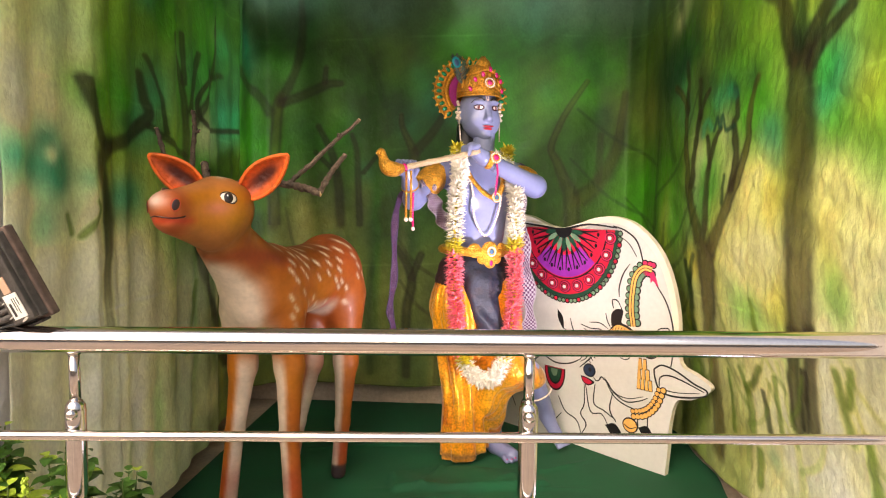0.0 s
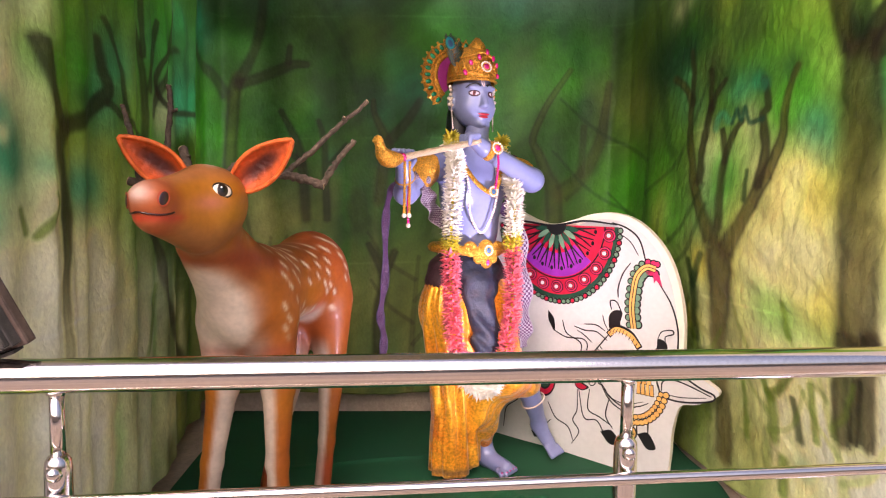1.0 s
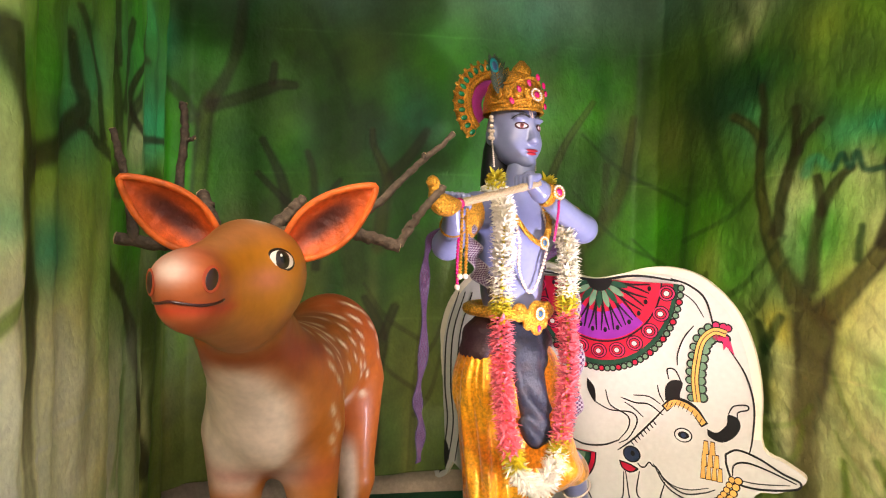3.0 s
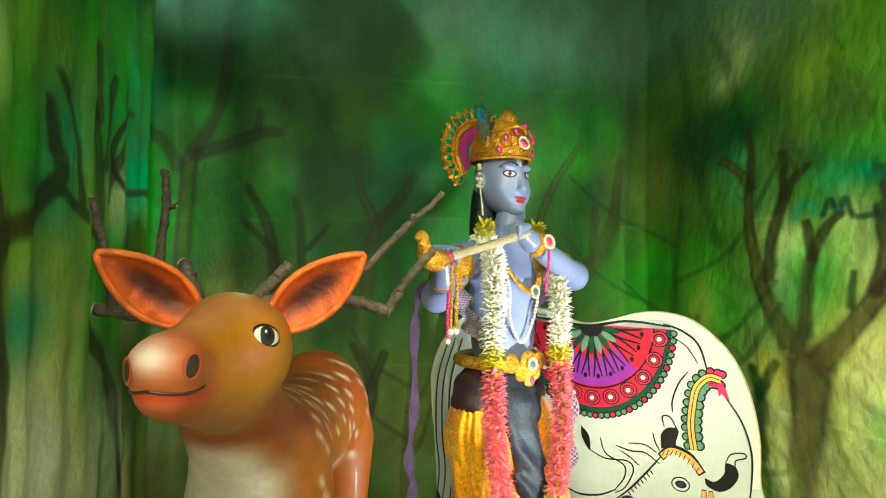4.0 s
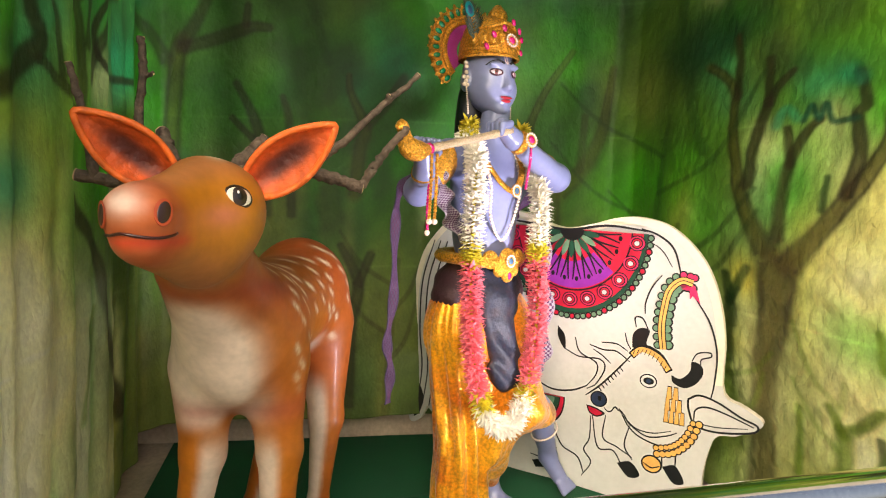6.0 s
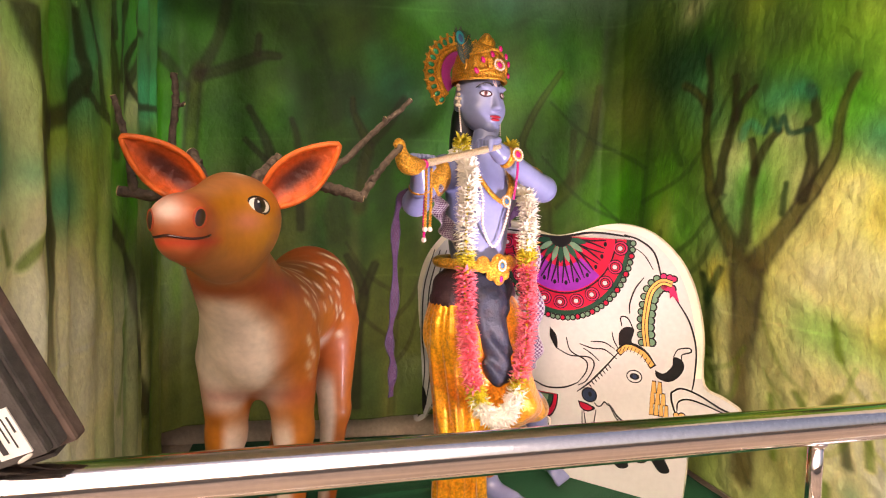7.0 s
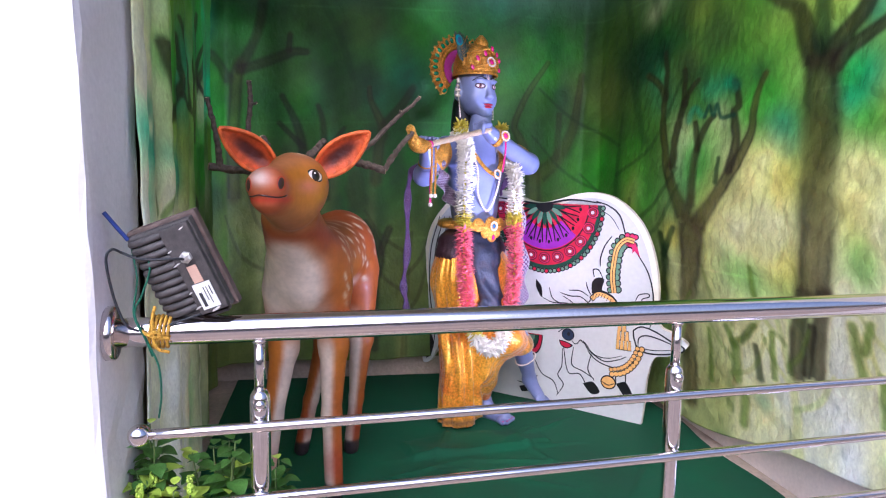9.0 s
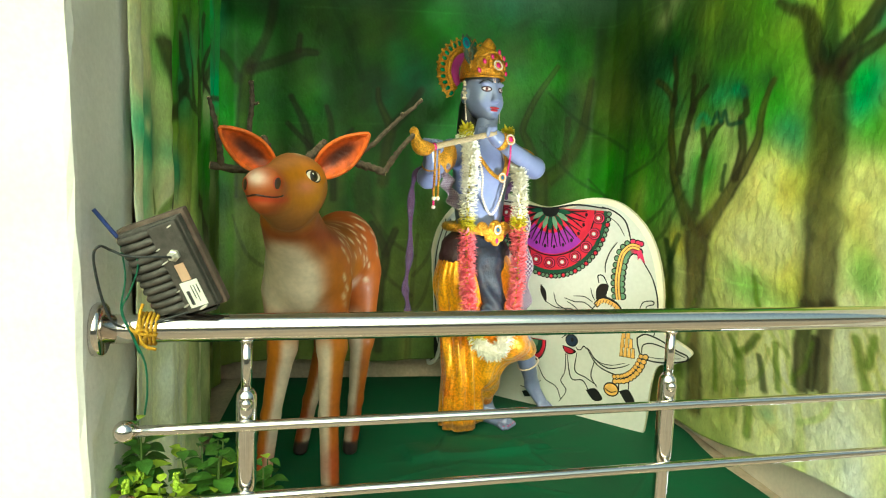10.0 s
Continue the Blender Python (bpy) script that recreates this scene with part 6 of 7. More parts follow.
crown = adornment("crown", "gold crown with green and pink glass jewels and a wide halo", "crown", HEAD_M)
rings = []
for rad, h in ((1.0, 1.795), (1.01, 1.812), (1.0, 1.84), (0.95, 1.868), (0.86, 1.892), (0.87, 1.897), (0.74, 1.92), (0.56, 1.938), (0.3, 1.95), (0.02, 1.953)):
    rings.append([(0.035 + 0.094 * rad * math.cos(a), -0.014 + 0.112 * rad * math.sin(a), h) for a in np.arange(32) * 2 * math.pi / 32])
part("cap", Clay().add(np.array(rings).reshape(-1, 3), grid_faces(10, 32, True)), M_GOLD, crown)
for h, rad, r_ in ((1.800, 1.015, 0.0062), (1.822, 1.015, 0.0042), (1.893, 0.88, 0.0055)):
    part("brow_band", Clay().add(*tube([(0.035 + 0.094 * rad * math.cos(a), -0.014 + 0.112 * rad * math.sin(a), h + 0.02 * max(0, -math.sin(a)) ** 6 * (h > 1.81)) for a in np.linspace(-math.pi, 0, 40)], r_, 8)), M_GOLD, crown)
for k in range(9):
    a = -math.pi * (0.1 + 0.8 * k / 8)
    leaf_c = (0.035 + 0.096 * math.cos(a), -0.014 + 0.115 * math.sin(a), 1.858)
    part("crown_leaf", Clay().add(*pad(leaf_c, (math.cos(a), math.sin(a), 0.15), (0.01, 0.02, 1), 0.014, 0.024, 0.006, 12, 8)), M_GOLD, crown)
HC = np.array((0.04, 0.09, 1.838))


def halo_point(r, a, off=0.0):
    """A place on the tilted halo behind the head."""
    return HC + np.array((r * 1.03 * math.cos(a), off - 0.0 + 0.10 * r * math.sin(a), r * math.sin(a)))


disc_v = []
for r, o in ((0.06, -0.002), (0.108, -0.006), (0.112, 0.012), (0.06, 0.01)):
    disc_v += [halo_point(r, a, o) for a in np.linspace(-0.75, math.pi + 0.75, 40)]
part("velvet_lining", Clay().add(disc_v, grid_faces(4, 40)), M_VELVET, crown, "magenta velvet lining")
plate = []
for r, o in ((0.1, 0.012), (0.166, 0.004), (0.168, 0.012), (0.1, 0.02)):
    plate += [halo_point(r, a, o) for a in np.linspace(-0.8, math.pi + 0.8, 48)]
part("halo_plate", Clay().add(plate, grid_faces(4, 48)), M_GOLD, crown)
for r, w in ((0.116, 0.012), (0.132, 0.009)):
    part("halo_ring", Clay().add(*tube([halo_point(r, a, -0.003) for a in np.linspace(-0.8, math.pi + 0.8, 60)], w, 10)), M_GOLD, crown)
NJ = 25
for k in range(NJ):
    a = -0.78 + (math.pi + 1.56) * k / (NJ - 1)
    p, q = halo_point(0.151, a, -0.004), halo_point(0.178, a, 0.0)
    out_ = (q - p) / np.linalg.norm(q - p)
    setting = Clay().add(*pad(p, (0, -1, 0), out_, 0.0165, 0.021, 0.005, 14, 8)).add(*pad(q - out_ * 0.006, (0, -1, 0), out_, 0.007, 0.011, 0.004, 10, 6))
    part("petal_setting", setting, M_GOLD, crown)
    part("green_jewel", Clay().add(*pad(p + np.array((0, -0.004, 0)), (0, -1, 0), out_, 0.0095, 0.0145, 0.006, 12, 8)), M_GREENGEM, crown, "green glass jewel")
for dx, dz in ((-0.06, 0.03), (-0.032, 0.052), (0.032, 0.052), (0.06, 0.03), (0.0, 0.075), (-0.075, -0.01), (0.075, -0.01)):
    y_ = -0.018 - 0.112 * math.sqrt(max(0.05, 1 - (dx / 0.096) ** 2)) - 0.008
    part("pink_jewel", Clay().add(*pad((0.035 + dx, y_ - 0.003, 1.835 + dz), (dx * 6, -1, 0.25), (dx * 5, 0, 1), 0.0085, 0.0135, 0.005, 12, 8)), M_PINKGEM, crown, "pink glass jewel")


def rosette(parent, c, n, r, gem):
    c, n = np.array(c, float), np.array(n, float) / np.linalg.norm(n)
    part("rosette", Clay().add(*pad(c, n, (0.01, 0.02, 1), r, r, 0.006, 20, 8)), M_GOLD, parent)
    part("jewel", Clay().add(*pad(c + n * 0.004, n, (0.01, 0.02, 1), r * 0.5, r * 0.5, 0.006, 14, 8)), gem, parent)
    a = np.cross(n, (0.01, 0.02, 1))
    a /= np.linalg.norm(a)
    b = np.cross(n, a)
    ring = Clay()
    for k in range(14):
        w = 2 * math.pi * k / 14
        ring.add(*ball(c + n * 0.004 + r * 0.8 * (a * math.cos(w) + b * math.sin(w)), r * 0.17, 8, 6))
    part("pearl_ring", ring, M_PEARL, parent)


rosette(crown, (0.035, -0.133, 1.850), (0, -1, 0.25), 0.026, M_PINKGEM)
part("finial", Clay().add(*tube([(0.04, -0.05, 1.92), (0.04, -0.05, 1.945), (0.04, -0.05, 1.96), (0.04, -0.05, 1.985)], [0.03, 0.036, 0.03, 0.01], 14)), M_GOLD, crown)

feather = adornment("peacock_feather", "dark peacock feather with an eye, tucked into the crown", "feather", HEAD_M)
plume = Clay()
fp = curve([(-0.05, -0.05, 1.83), (-0.068, -0.058, 1.88), (-0.085, -0.06, 1.93), (-0.098, -0.06, 1.97)], 16)
plume.add(*tube(fp, 0.002, 6))
rr_ = np.random.RandomState(2)
for k in range(150):
    i = rr_.randint(2, 16)
    s = rr_.choice((-1, 1))
    ln = 0.02 + 0.035 * math.sin(math.pi * min(1, i / 15 + 0.1))
    d_ = np.array((s * (0.6 + 0.4 * rr_.rand()), -0.05 + 0.1 * rr_.rand(), 0.55 + 0.5 * rr_.rand()))
    plume.add(*tube([fp[i], fp[i] + d_ * ln * 0.5, fp[i] + d_ * ln * 0.8 + np.array((0, 0, ln * 0.3))], [0.0012, 0.0016, 0.0005], 4))
part("vane", plume, M_FEATHER, feather)
part("feather_eye", Clay().add(*pad((-0.092, -0.066, 1.945), (0.2, -1, 0.1), (-0.3, 0, 1), 0.022, 0.026, 0.003)), M_TEAL, feather, "teal eye of the feather")
part("feather_pupil", Clay().add(*pad((-0.092, -0.068, 1.943), (0.2, -1, 0.1), (-0.3, 0, 1), 0.013, 0.016, 0.003)), M_NAVY, feather)

for s in (-1, 1):
    er = adornment("earring", "pearl cluster earring with a hanging bead string", "earring", HEAD_M)
    cl = Clay()
    for dz, dx in ((0, 0), (0.013, 0.008), (0.013, -0.006), (-0.012, 0.006), (-0.013, -0.006), (0.03, 0.0), (0.05, 0.0), (0.062, 0.003)):
        cl.add(*ball((0.035 + (0.1 + dx) * s, -0.028, 1.712 + dz), 0.0078, 10, 7))
    part("pearl_cluster", cl, M_PEARL, er)
    part("bead_string", beads([(0.035 + 0.098 * s, -0.03, 1.69), (0.035 + 0.096 * s, -0.035, 1.65), (0.035 + 0.094 * s, -0.04, 1.6)], 0.0035, 13), M_PEARL, er)


def petals(path, r_len, mats_of, seed, count, per):
    """Tufts of narrow petals round a string; one clay for each colour."""
    r = np.random.RandomState(seed)
    p = curve(path, 240)
    s = np.concatenate([[0], np.cumsum(np.linalg.norm(np.diff(p, axis=0), axis=1))])
    out_ = {}
    for t in np.linspace(0, s[-1], count):
        c = np.array([np.interp(t, s, p[:, k]) for k in range(3)])
        tg = np.array([np.interp(min(t + 0.01, s[-1]), s, p[:, k]) for k in range(3)]) - np.array([np.interp(max(t - 0.01, 0), s, p[:, k]) for k in range(3)])
        tg /= np.linalg.norm(tg)
        a = np.cross(tg, (0, 1, 0.1))
        a /= np.linalg.norm(a)
        b = np.cross(tg, a)
        for k in range(per):
            w = 2 * math.pi * (k + r.rand()) / per
            d_ = a * math.cos(w) + b * math.sin(w)
            ln = r_len * (0.75 + 0.45 * r.rand())
            e = np.cross(d_, tg) * (0.0062 + 0.0025 * r.rand())
            lift = tg * (r.normal(0, 0.22) + 0.1)
            m = c + (d_ + lift * 0.5) * ln * 0.6
            tip = c + (d_ + lift) * ln
            key = mats_of(c[2], r)
            out_.setdefault(key, Clay()).add([c + d_ * 0.004, m - e + tg * 0.001, tip, m + e + tg * 0.001, m + np.cross(e, d_) * 0.6], [(0, 1, 4), (1, 2, 4), (2, 3, 4), (3, 0, 4)])
    return out_


def flower_at(z, r):
    z = z + r.normal(0, 0.012)
    if 1.055 < z < 1.125 or 0.555 < z < 0.6:
        return "yellow_flower_strand"
    return "pink_flower_strand" if 0.6 < z < 1.06 else "white_flower_strand"


garland = adornment("flower_garland", "long garland of white, yellow and pink thread-petalled flowers", "garland")
GP = [(-0.105, 0.0, 1.52), (-0.14, -0.1, 1.44), (-0.18, -0.145, 1.3), (-0.192, -0.155, 1.1), (-0.2, -0.175, 0.9), (-0.19, -0.195, 0.7), (-0.155, -0.225, 0.53), (-0.06, -0.245, 0.46), (0.025, -0.235, 0.53), (0.075, -0.23, 0.7), (0.095, -0.225, 0.9), (0.108, -0.20, 1.1), (0.12, -0.185, 1.3), (0.13, -0.1, 1.44), (0.13, 0.0, 1.52)]
part("string", Clay().add(*tube(curve(GP, 80), 0.006, 6)), M_PETALY, garland)
for key, cl in petals(GP, 0.047, flower_at, 3, 190, 30).items():
    ob = part(key, cl, {"white_flower_strand": M_PETALW, "pink_flower_strand": M_PETALP, "yellow_flower_strand": M_PETALY}[key], garland, smooth=False)
    tagged(ob, kind="stuff")
for sx in (-0.115, 0.14):
    tuft = petals([(sx, -0.03, 1.50), (sx * 1.08, -0.05, 1.535), (sx * 1.1, -0.04, 1.56)], 0.04, lambda z, r: "yellow", 7, 9, 20)["yellow"]
    ob = part("shoulder_flower", tuft, M_PETALY, garland, "yellow-green flower tuft", smooth=False)

belt = adornment("waist_belt", "embossed gold waist belt with jewelled buckle", "belt")
part("band", Clay().add(*tube([(0.0 + 0.168 * math.cos(a), -0.005 + 0.135 * math.sin(a), 1.065 - 0.012 * math.sin(a) ** 2 * (math.sin(a) < 0)) for a in np.linspace(0, 2 * math.pi, 48)], 0.024, 10, caps=False, flat=0.9)), M_GOLD, belt)
for dx, dz, r in ((0, 0, 0.048), (-0.075, 0.005, 0.035), (0.075, 0.005, 0.035), (0, -0.05, 0.032), (-0.04, -0.035, 0.026), (0.04, -0.035, 0.026)):
    part("boss", Clay().add(*pad((dx, -0.15 + 0.5 * dx * dx / 0.17, 1.06 + dz), (dx * 3, -1, 0.1), (0, 0, 1), r, r, 0.012)), M_GOLD, belt)
rosette(belt, (0.0, -0.163, 1.06), (0, -1, 0.05), 0.026, M_BLUEGEM)
part("drop_jewel", Clay().add(*pad((0.0, -0.163, 1.005), (0, -1, 0), (0, 0, 1), 0.009, 0.014, 0.006)), M_PINKGEM, belt)

collar_ = adornment("gold_necklace", "broad gold necklace with a pendant", "necklace")
nk = curve([(-0.10, -0.04, 1.5), (-0.08, -0.115, 1.4), (-0.02, -0.132, 1.335), (0.04, -0.135, 1.32), (0.09, -0.118, 1.4), (0.11, -0.05, 1.49)], 40)
part("chain", Clay().add(*tube(nk, 0.014, 8, flat=0.5)), M_GOLD, collar_)
rosette(collar_, (0.035, -0.142, 1.318), (0, -1, 0.1), 0.026, M_BLUEGEM)
pearls = adornment("pearl_necklace", "long string of pearl beads on the chest", "necklace")
part("pearl_string", beads([(-0.1, -0.05, 1.5), (-0.085, -0.125, 1.35), (-0.07, -0.12, 1.22), (-0.015, -0.125, 1.135), (0.04, -0.125, 1.2), (0.075, -0.125, 1.34), (0.1, -0.05, 1.5)], 0.0065, 62), M_PEARL, pearls)


def cuff(name, label, a, b, r):
    """A raised gold band round a limb between two points."""
    ob = adornment(name, label, "bracelet")
    a, b = np.array(a), np.array(b)
    ks = np.linspace(0, 1, 9)
    part("band", Clay().add(*tube([a * (1 - k) + b * k for k in ks], [r * (0.94 + 0.1 * math.sin(math.pi * k) + 0.03 * math.sin(k * 25)) for k in ks], 24)), M_GOLD, ob)
    return ob


cuff("armlet", "embossed gold upper armlet", (-0.20, 0.0, 1.435), (-0.305, -0.03, 1.352), 0.066)
cuff("armlet", "embossed gold upper armlet", (0.228, -0.02, 1.425), (0.243, -0.11, 1.395), 0.067)
cuff("bracelet", "thin plain gold bracelet on the wrist", (-0.412, -0.145, 1.355), (-0.42, -0.153, 1.368), 0.041)
wrist = cuff("bracelet", "gold bracelet with a round pearl rosette", (-0.045, -0.232, 1.483), (-0.068, -0.228, 1.49), 0.042)
rosette(wrist, (-0.05, -0.276, 1.495), (-0.1, -1, 0.25), 0.028, M_PINKGEM)
part("hanging_beads", beads([(-0.04, -0.27, 1.465), (-0.03, -0.26, 1.42), (-0.035, -0.25, 1.33)], 0.0055, 16), M_PINKGEM, wrist)
anklet = adornment("anklet", "silver chain anklet on the bare shin", "anklet")
part("chain", beads([(0.357 + 0.053 * math.cos(a), -0.078 + 0.056 * math.sin(a), 0.31 + 0.03 * math.cos(a)) for a in np.linspace(0, 6.28, 12)], 0.0045, 48), M_PEARL, anklet)

flute = adornment("flute", "glittering bamboo flute with a gilded bird-shaped end and bead tassels", "flute")
F0, F1 = np.array((-0.12, -0.245, 1.522)), np.array((-0.525, -0.262, 1.428))
ks = np.linspace(0, 1, 30)
part("pipe", Clay().add(*tube([F0 * (1 - k) + F1 * k for k in ks], [0.0125 + (0.002 if i % 6 == 0 else 0) for i in range(30)], 14)), M_FLUTE, flute)
hd = [F1 + np.array(q) for q in ((0.03, 0, 0.006), (0.0, 0, 0.0), (-0.03, 0, 0.0), (-0.055, 0, 0.02), (-0.065, 0, 0.05), (-0.075, 0, 0.066), (-0.095, 0, 0.062))]
part("bird_end", Clay().add(*tube(curve(hd, 22), np.interp(np.linspace(0, 1, 22), [0, 0.2, 0.4, 0.65, 0.85, 1], [0.016, 0.032, 0.034, 0.018, 0.021, 0.004]), 14)), M_GOLD, flute, "gilded bird-shaped end")
part("ring", Clay().add(*tube([F0 * 0.07 + F1 * 0.93, F0 * 0.1 + F1 * 0.9], [0.0175, 0.0175], 14)), M_PINKGEM, flute)
for dx in (0.0, 0.022):
    part("bead_tassel", beads([F1 + np.array((0.04 + dx, -0.005, -0.01)), F1 + np.array((0.04 + dx, -0.006, -0.1)), F1 + np.array((0.04 + dx, -0.004, -0.2))], 0.0058, 20), M_GOLD, flute)
    part("tassel_pearl", Clay().add(*ball(F1 + np.array((0.04 + dx, -0.004, -0.213)), 0.0095, 12, 8)), M_PEARL, flute)
tas = adornment("wrist_tassel", "string of coloured beads hanging from the wrist", "tassel")
part("bead_string", beads([(-0.41, -0.17, 1.33), (-0.413, -0.17, 1.25), (-0.411, -0.17, 1.185)], 0.006, 15), M_PINKGEM, tas)
part("end_pearl", Clay().add(*ball((-0.411, -0.17, 1.172), 0.0095, 12, 8)), M_PEARL, tas)


def ribbon(name, label, pts, w, mats, checks=5, hem=0.004):
    """A long strip of checked net with corded hems."""
    ob = adornment(name, label, "sash")
    n = int(14 * len(pts))
    p = curve(pts, n)
    tan = np.gradient(p, axis=0)
    tan /= np.linalg.norm(tan, axis=1)[:, None]
    wd = np.cross(tan, (0.0, 1.0, 0.0))
    wd /= np.linalg.norm(wd, axis=1)[:, None]
    i = np.arange(n)
    wd = wd + np.array((0, 1.0, 0)) * (0.6 * np.sin(i * 0.35))[:, None]
    nv = checks + 1
    v = np.stack([p + wd * w * (j / checks - 0.5) for j in range(nv)], 1).reshape(-1, 3)
    f = grid_faces(n, nv)
    clay = Clay()
    for k in range(2):
        clay.add(v, [q for m, q in enumerate(f) if ((m // checks) + (m % checks)) % 2 == k], k)
    strip = part("net_strip", clay, mats, ob)
    sol = strip.modifiers.new("thickness", "SOLIDIFY")
    sol.thickness = 0.002
    for j in (0, nv - 1):
        part("hem_cord", Clay().add(*tube(v.reshape(n, nv, 3)[:, j], hem, 6)), mats[0], ob)
    return ob


ribbon("sash", "violet net sash hanging from the bent arm", [(-0.33, 0.0, 1.36), (-0.41, -0.02, 1.31), (-0.45, -0.05, 1.18), (-0.455, -0.06, 0.95), (-0.475, -0.06, 0.8), (-0.458, -0.06, 0.7), (-0.465, -0.06, 0.58)], 0.027, [M_LACE, M_LACED], 6, 0.003)
ribbon("sash", "white and plum checked net sash over the shoulder", [(0.2, 0.0, 1.47), (0.165, -0.1, 1.42), (0.165, -0.14, 1.3), (0.175, -0.165, 1.1), (0.205, -0.17, 0.9), (0.225, -0.16, 0.72), (0.225, -0.15, 0.6)], 0.062, [M_LACEW, M_LACED], 7, 0.004)
ribbon("sash", "white and plum checked net sash over the upper arm", [(-0.31, -0.07, 1.40), (-0.285, -0.08, 1.34), (-0.25, -0.075, 1.27), (-0.2, -0.06, 1.2), (-0.15, -0.1, 1.15)], 0.06, [M_LACEW, M_LACED], 8, 0.003)
ribbon("sash", "dark net sash looped behind the shoulder", [(0.2, 0.04, 1.48), (0.29, 0.03, 1.46), (0.315, 0.02, 1.38), (0.27, 0.03, 1.28), (0.22, 0.05, 1.22)], 0.055, [M_LACED, M_LACE], 7, 0.003)

# ---- flood lamps ----
def flood_lamp(m, label, lit=None):
    """A finned cast floodlight; local x along its long side, z is where it shines."""
    lamp = tagged(new("flood_lamp"), label, "lamp", group="flood lamps")
    lamp.matrix_world = m
    part("bezel", Clay().add(*box((-0.110, -0.076, -0.004), (0.110, 0.076, 0.020), 0.005)), M_BEZEL, lamp, smooth=False)
    part("housing", Clay().add(*box((-0.102, -0.069, -0.026), (0.102, 0.069, -0.002), 0.004)), M_LAMP, lamp, smooth=False)
    for k in range(11):
        x = -0.088 + 0.0165 * k
        w = 0.0078 if k % 3 else 0.0072
        part("cooling_fin", Clay().add(*tube([(x, -0.010, -0.026), (x, -0.004, -0.032), (x, 0.020, -0.037), (x, 0.046, -0.037), (x, 0.062, -0.030), (x, 0.067, -0.02)], [0.006, w * 0.95, w, w, w, 0.006], 12)), M_LAMP, lamp)
    part("driver_box", Clay().add(*box((-0.098, -0.066, -0.04), (0.098, -0.004, -0.024), 0.004)), M_LAMP, lamp, smooth=False)
    part("cable_gland", Clay().add(*tube([(-0.030, -0.034, -0.04), (-0.030, -0.034, -0.048), (-0.030, -0.034, -0.05), (-0.030, -0.034, -0.058)], [0.0125, 0.0125, 0.009, 0.006], 6)), M_ZINC, lamp, "metal cable gland", smooth=False)
    lab = part("paper_label", Clay().add(*box((0.030, -0.054, -0.0425), (0.088, -0.016, -0.0405))), M_PAPER, lamp, "peeling white paper label", smooth=False)
    for y0, y1, x0, x1 in ((-0.050, -0.048, 0.040, 0.060), (-0.043, -0.0415, 0.040, 0.078), (-0.037, -0.0355, 0.040, 0.070), (-0.029, -0.0225, 0.050, 0.082)):
        part("label_bar", Clay().add(*box((x0, y0, -0.0435), (x1, y1, -0.0427))), M_PRINT, lab, smooth=False)
    part("tan_sticker", Clay().add(*box((-0.010, -0.044, -0.0425), (0.028, -0.024, -0.0405))), M_TAN, lamp, "faded tan sticker", smooth=False)
    for c_, rx, ry in (((0.094, -0.04, -0.0403), 0.003, 0.012), ((0.080, -0.007, -0.0403), 0.0022, 0.008), ((0.045, -0.006, -0.0403), 0.0016, 0.005), ((-0.020, -0.008, -0.0403), 0.002, 0.010), ((-0.05, -0.007, -0.0403), 0.0016, 0.006), ((-0.088, -0.05, -0.0395), 0.002, 0.008)):
        part("putty", Clay().add(*pad(c_, (0.05, 0, -1), (0.3, 1, 0), rx, ry, 0.0008, 10, 5)), M_SCRATCH, lamp, "chipped pale putty")
    part("bracket", Clay().add(*box((0.110, -0.05, -0.012), (0.116, 0.05, 0.012), 0.001)), M_LAMP, lamp, smooth=False)
    part("glass", Clay().add(*box((-0.095, -0.062, 0.0201), (0.095, 0.062, 0.0215))), M_GLASS_LIT if lit else M_GLASS_DARK, lamp, "front glass", smooth=False)
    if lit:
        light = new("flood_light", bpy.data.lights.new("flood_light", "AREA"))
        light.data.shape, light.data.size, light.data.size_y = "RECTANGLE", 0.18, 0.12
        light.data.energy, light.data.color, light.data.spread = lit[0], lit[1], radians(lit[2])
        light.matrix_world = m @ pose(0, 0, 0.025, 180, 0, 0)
    return lamp


def lamp_pose(centre, shine, along):
    z = Vector(shine).normalized()
    x = Vector(along)
    x = (x - z * x.dot(z)).normalized()
    m = Matrix((x, z.cross(x), z)).transposed().to_4x4()
    m.translation = centre
    return m


flood_lamp(lamp_pose((-0.971, 1.298, 1.097), (0.12, 0.95, 0.22), (0.084, 0.02, -0.208)), "black finned flood lamp with a paper label, tied to the rail")
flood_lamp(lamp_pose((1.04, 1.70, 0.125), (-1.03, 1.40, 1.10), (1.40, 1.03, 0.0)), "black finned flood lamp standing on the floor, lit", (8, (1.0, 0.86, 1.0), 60))

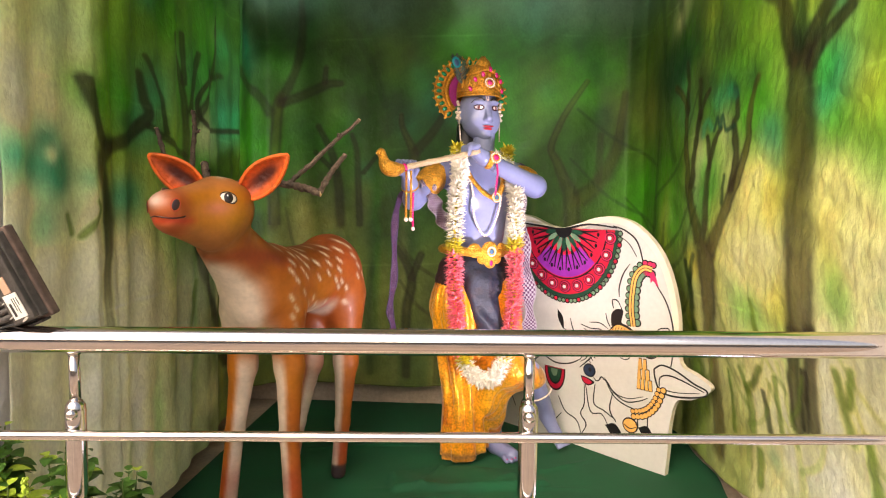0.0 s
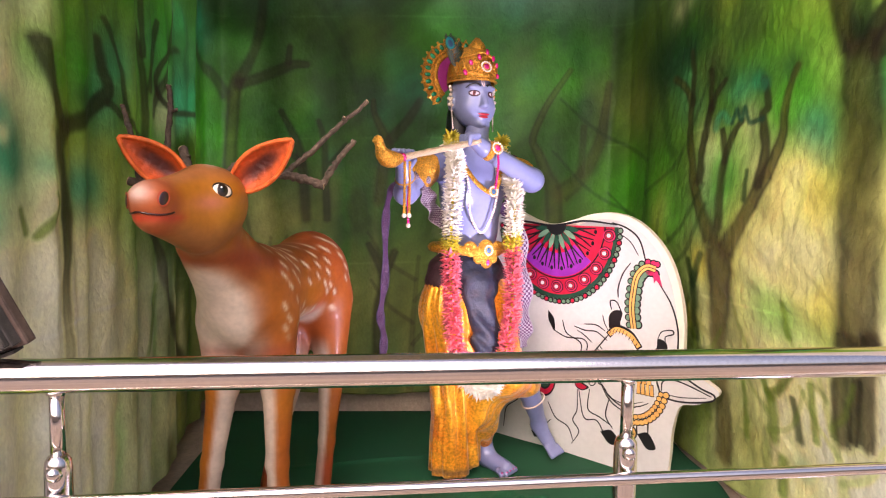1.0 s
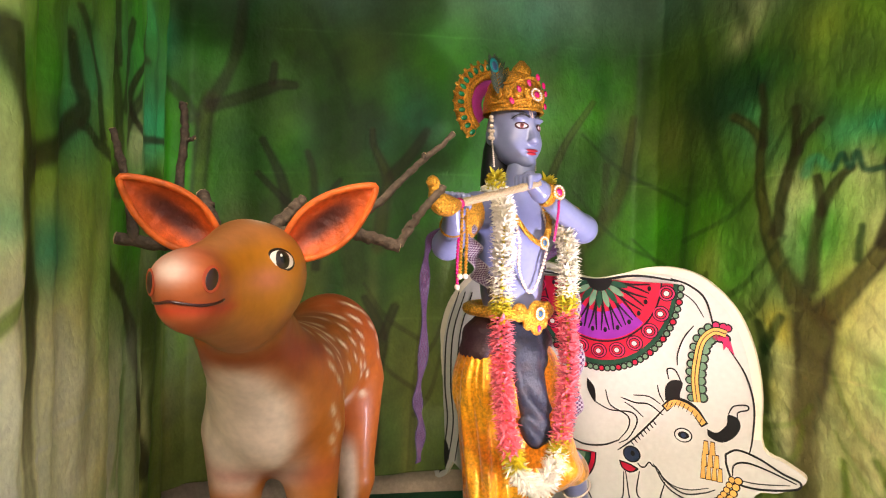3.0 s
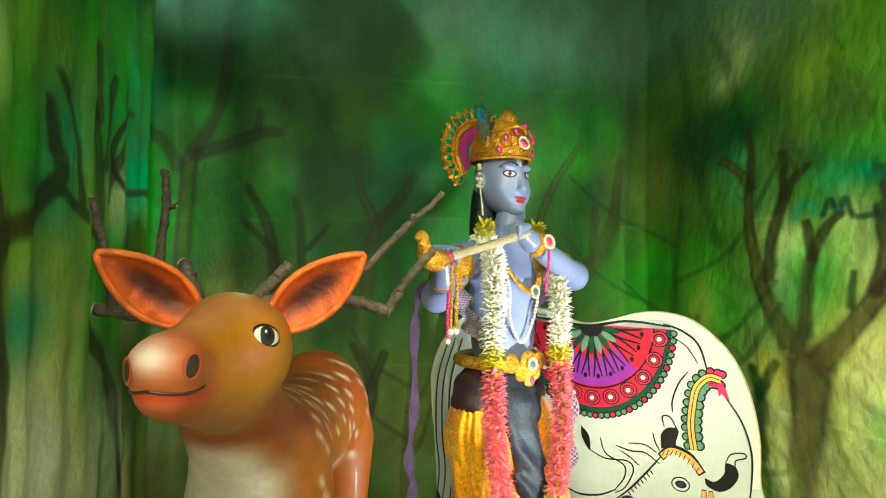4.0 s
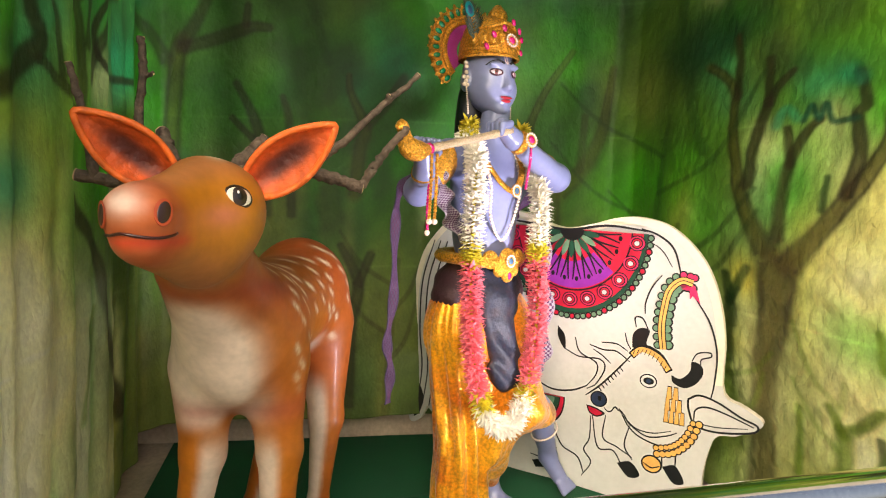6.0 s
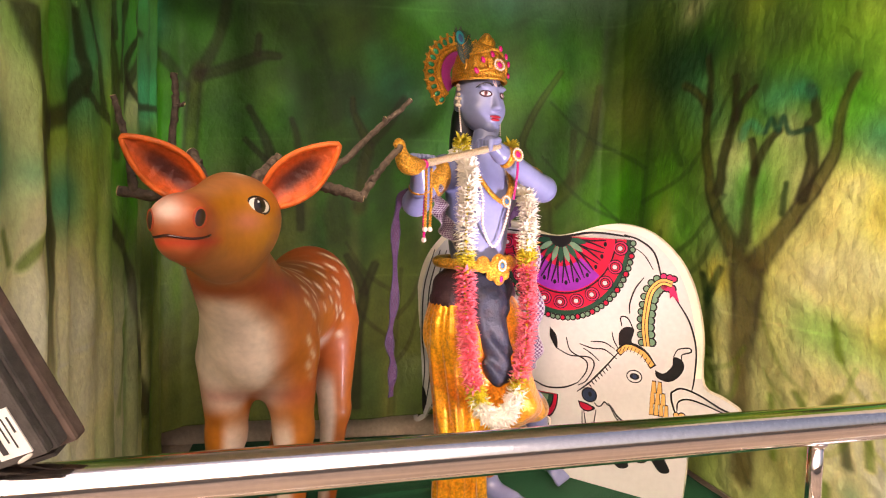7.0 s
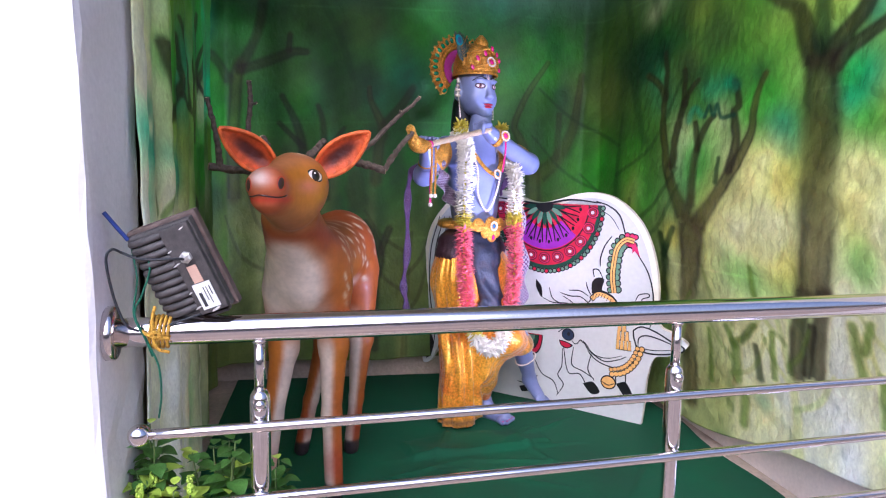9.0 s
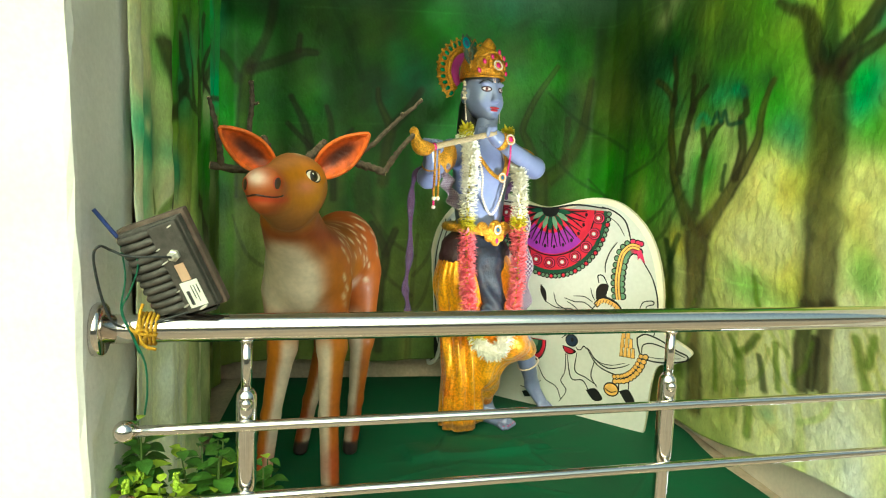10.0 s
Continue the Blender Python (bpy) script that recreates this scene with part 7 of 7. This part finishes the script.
rope = tagged(new("rope_binding"), "yellow nylon rope wound round the rail in a knot", "rope")
for k in range(5):
    u = -0.215 + 0.0085 * k
    part("turn", Clay().add(*tube([on_rail(u + 0.004 * math.sin(a), 0.965 + 0.033 * math.sin(a), 0.033 * math.cos(a)) for a in np.linspace(0, 6.283, 26)], 0.0034, 8, caps=False)), M_ROPE, rope)
for pts in ([(-0.222, 0.96, 0.04), (-0.205, 0.975, 0.048), (-0.19, 0.965, 0.045), (-0.2, 0.95, 0.042)], [(-0.24, 0.98, 0.038), (-0.215, 0.965, 0.046), (-0.17, 0.955, 0.04)], [(-0.21, 0.975, 0.042), (-0.212, 1.01, 0.03), (-0.207, 1.035, 0.02)], [(-0.21, 0.96, 0.043), (-0.2, 0.93, 0.04), (-0.172, 0.918, 0.036)]):
    part("knot_end", Clay().add(*tube(curve([on_rail(q[0] * 0.8 - 0.04, 0.965 + (q[1] - 0.965) * 0.8, q[2] * 0.9) for q in pts], 14), 0.0034, 8)), M_ROPE, rope)


def wire(name, label, pts, r, mat):
    return tagged(part(name, Clay().add(*tube(curve(pts, 10 * len(pts)), r, 8)), mat), label, "cable")


wire("lamp_cable", "black cable looping from the lamp's gland", [(-0.958, 1.233, 1.124), (-0.969, 1.214, 1.127), (-1.03, 1.205, 1.128), (-1.065, 1.215, 1.138), (-1.08, 1.195, 1.148), (-1.09, 1.192, 1.125), (-1.078, 1.195, 1.05), (-1.06, 1.20, 1.0), (-1.04, 1.21, 0.985)], 0.0026, M_CABLE)
wire("green_wire", "thin green wire looped behind the lamp and down", [(-1.065, 1.275, 1.16), (-1.03, 1.26, 1.11), (-1.045, 1.258, 1.05), (-1.06, 1.256, 1.01), (-1.035, 1.252, 0.95), (-1.015, 1.25, 0.9), (-1.012, 1.25, 0.84), (-1.02, 1.258, 0.79)], 0.0020, M_GREENWIRE)
wire("green_wire", "thin green wire beside the lamp cable", [(-1.07, 1.276, 1.155), (-1.055, 1.262, 1.08), (-1.062, 1.256, 1.01), (-1.04, 1.25, 0.96), (-1.03, 1.262, 0.92)], 0.0018, M_GREENWIRE)
wire("blue_wire_end", "stiff blue taped wire end", [(-1.072, 1.272, 1.158), (-1.095, 1.265, 1.19), (-1.112, 1.258, 1.215)], 0.0042, M_BLUEWIRE)
wire("lamp_tie", "black tie wire under the lamp", [(-1.02, 1.262, 0.975), (-0.98, 1.27, 0.99), (-0.93, 1.28, 1.005), (-0.9, 1.30, 1.012)], 0.0025, M_CABLE)

# ---- basil plants ----
def basil(name, label, x, y, h, seed, spread, young=False):
    plant = tagged(new(name), label, "plant", group="basil plants")
    r = np.random.RandomState(seed)
    n = 0
    for b in range(7):
        tip = np.array((x + r.normal(0, spread), y + r.normal(0, 0.035), h - 0.10 * r.rand()))
        p = curve([(x + r.normal(0, 0.015), y, -0.01), ((x * 2 + tip[0]) / 3, y, h * 0.45), (x + (tip[0] - x) * 0.7, y + (tip[1] - y) * 0.6, h * 0.75), tip], 16)
        part("stem", Clay().add(*tube(p, np.linspace(0.0045, 0.0018, 16), 6)), M_STEM, plant)
        for k in range(7, 16):
            for s in (0, 1):
                az = r.uniform(0, 6.28) if s == 0 else az + 3.14 + r.normal(0, 0.4)
                ln = (0.038 + 0.022 * r.rand()) * (0.6 if k > 14 else 1)
                d_ = np.array((math.cos(az), math.sin(az), 0.15 + 0.25 * r.normal()))
                d_ /= np.linalg.norm(d_)
                w = np.cross(d_, (0, 0, 1))
                w /= np.linalg.norm(w)
                u_ = np.cross(w, d_)
                v = []
                for i in range(7):
                    t = i / 6
                    wd = ln * 0.40 * math.sin(math.pi * t ** 0.8) + 0.0006
                    c = p[k] + d_ * ln * (0.15 + t) - u_ * ln * 0.22 * t * t
                    v += [c - w * wd + u_ * wd * 0.35, c, c + w * wd + u_ * wd * 0.35]
                part("leaf", Clay().add(v, grid_faces(7, 3)), M_LEAFY if (young and k > 11) or r.rand() < 0.12 else M_LEAF, plant)
        if young and b % 3 == 0:
            spike = Clay()
            for q in range(34):
                a = r.uniform(0, 6.28)
                spike.add(*pad(tip + np.array((0.006 * math.cos(a), 0.006 * math.sin(a), 0.0012 * q)), (math.cos(a), math.sin(a), 0.5), (0, 0, 1), 0.004, 0.005, 0.003, 6, 4))
            part("flower_spike", spike, M_LEAFY, plant, "pale flower spike")
    return plant


basil("basil_plant", "bushy green basil plant with pale flower spikes by the pier", -1.05, 1.36, 0.62, 11, 0.04, True)
basil("basil_plant", "green basil plant behind the railing", -0.92, 1.42, 0.66, 12, 0.05)
basil("basil_plant", "tall darker basil sprig against the pier", -1.07, 1.40, 0.72, 13, 0.015)
basil("basil_plant", "small basil sprig beside the steel post", -0.80, 1.46, 0.58, 14, 0.03)
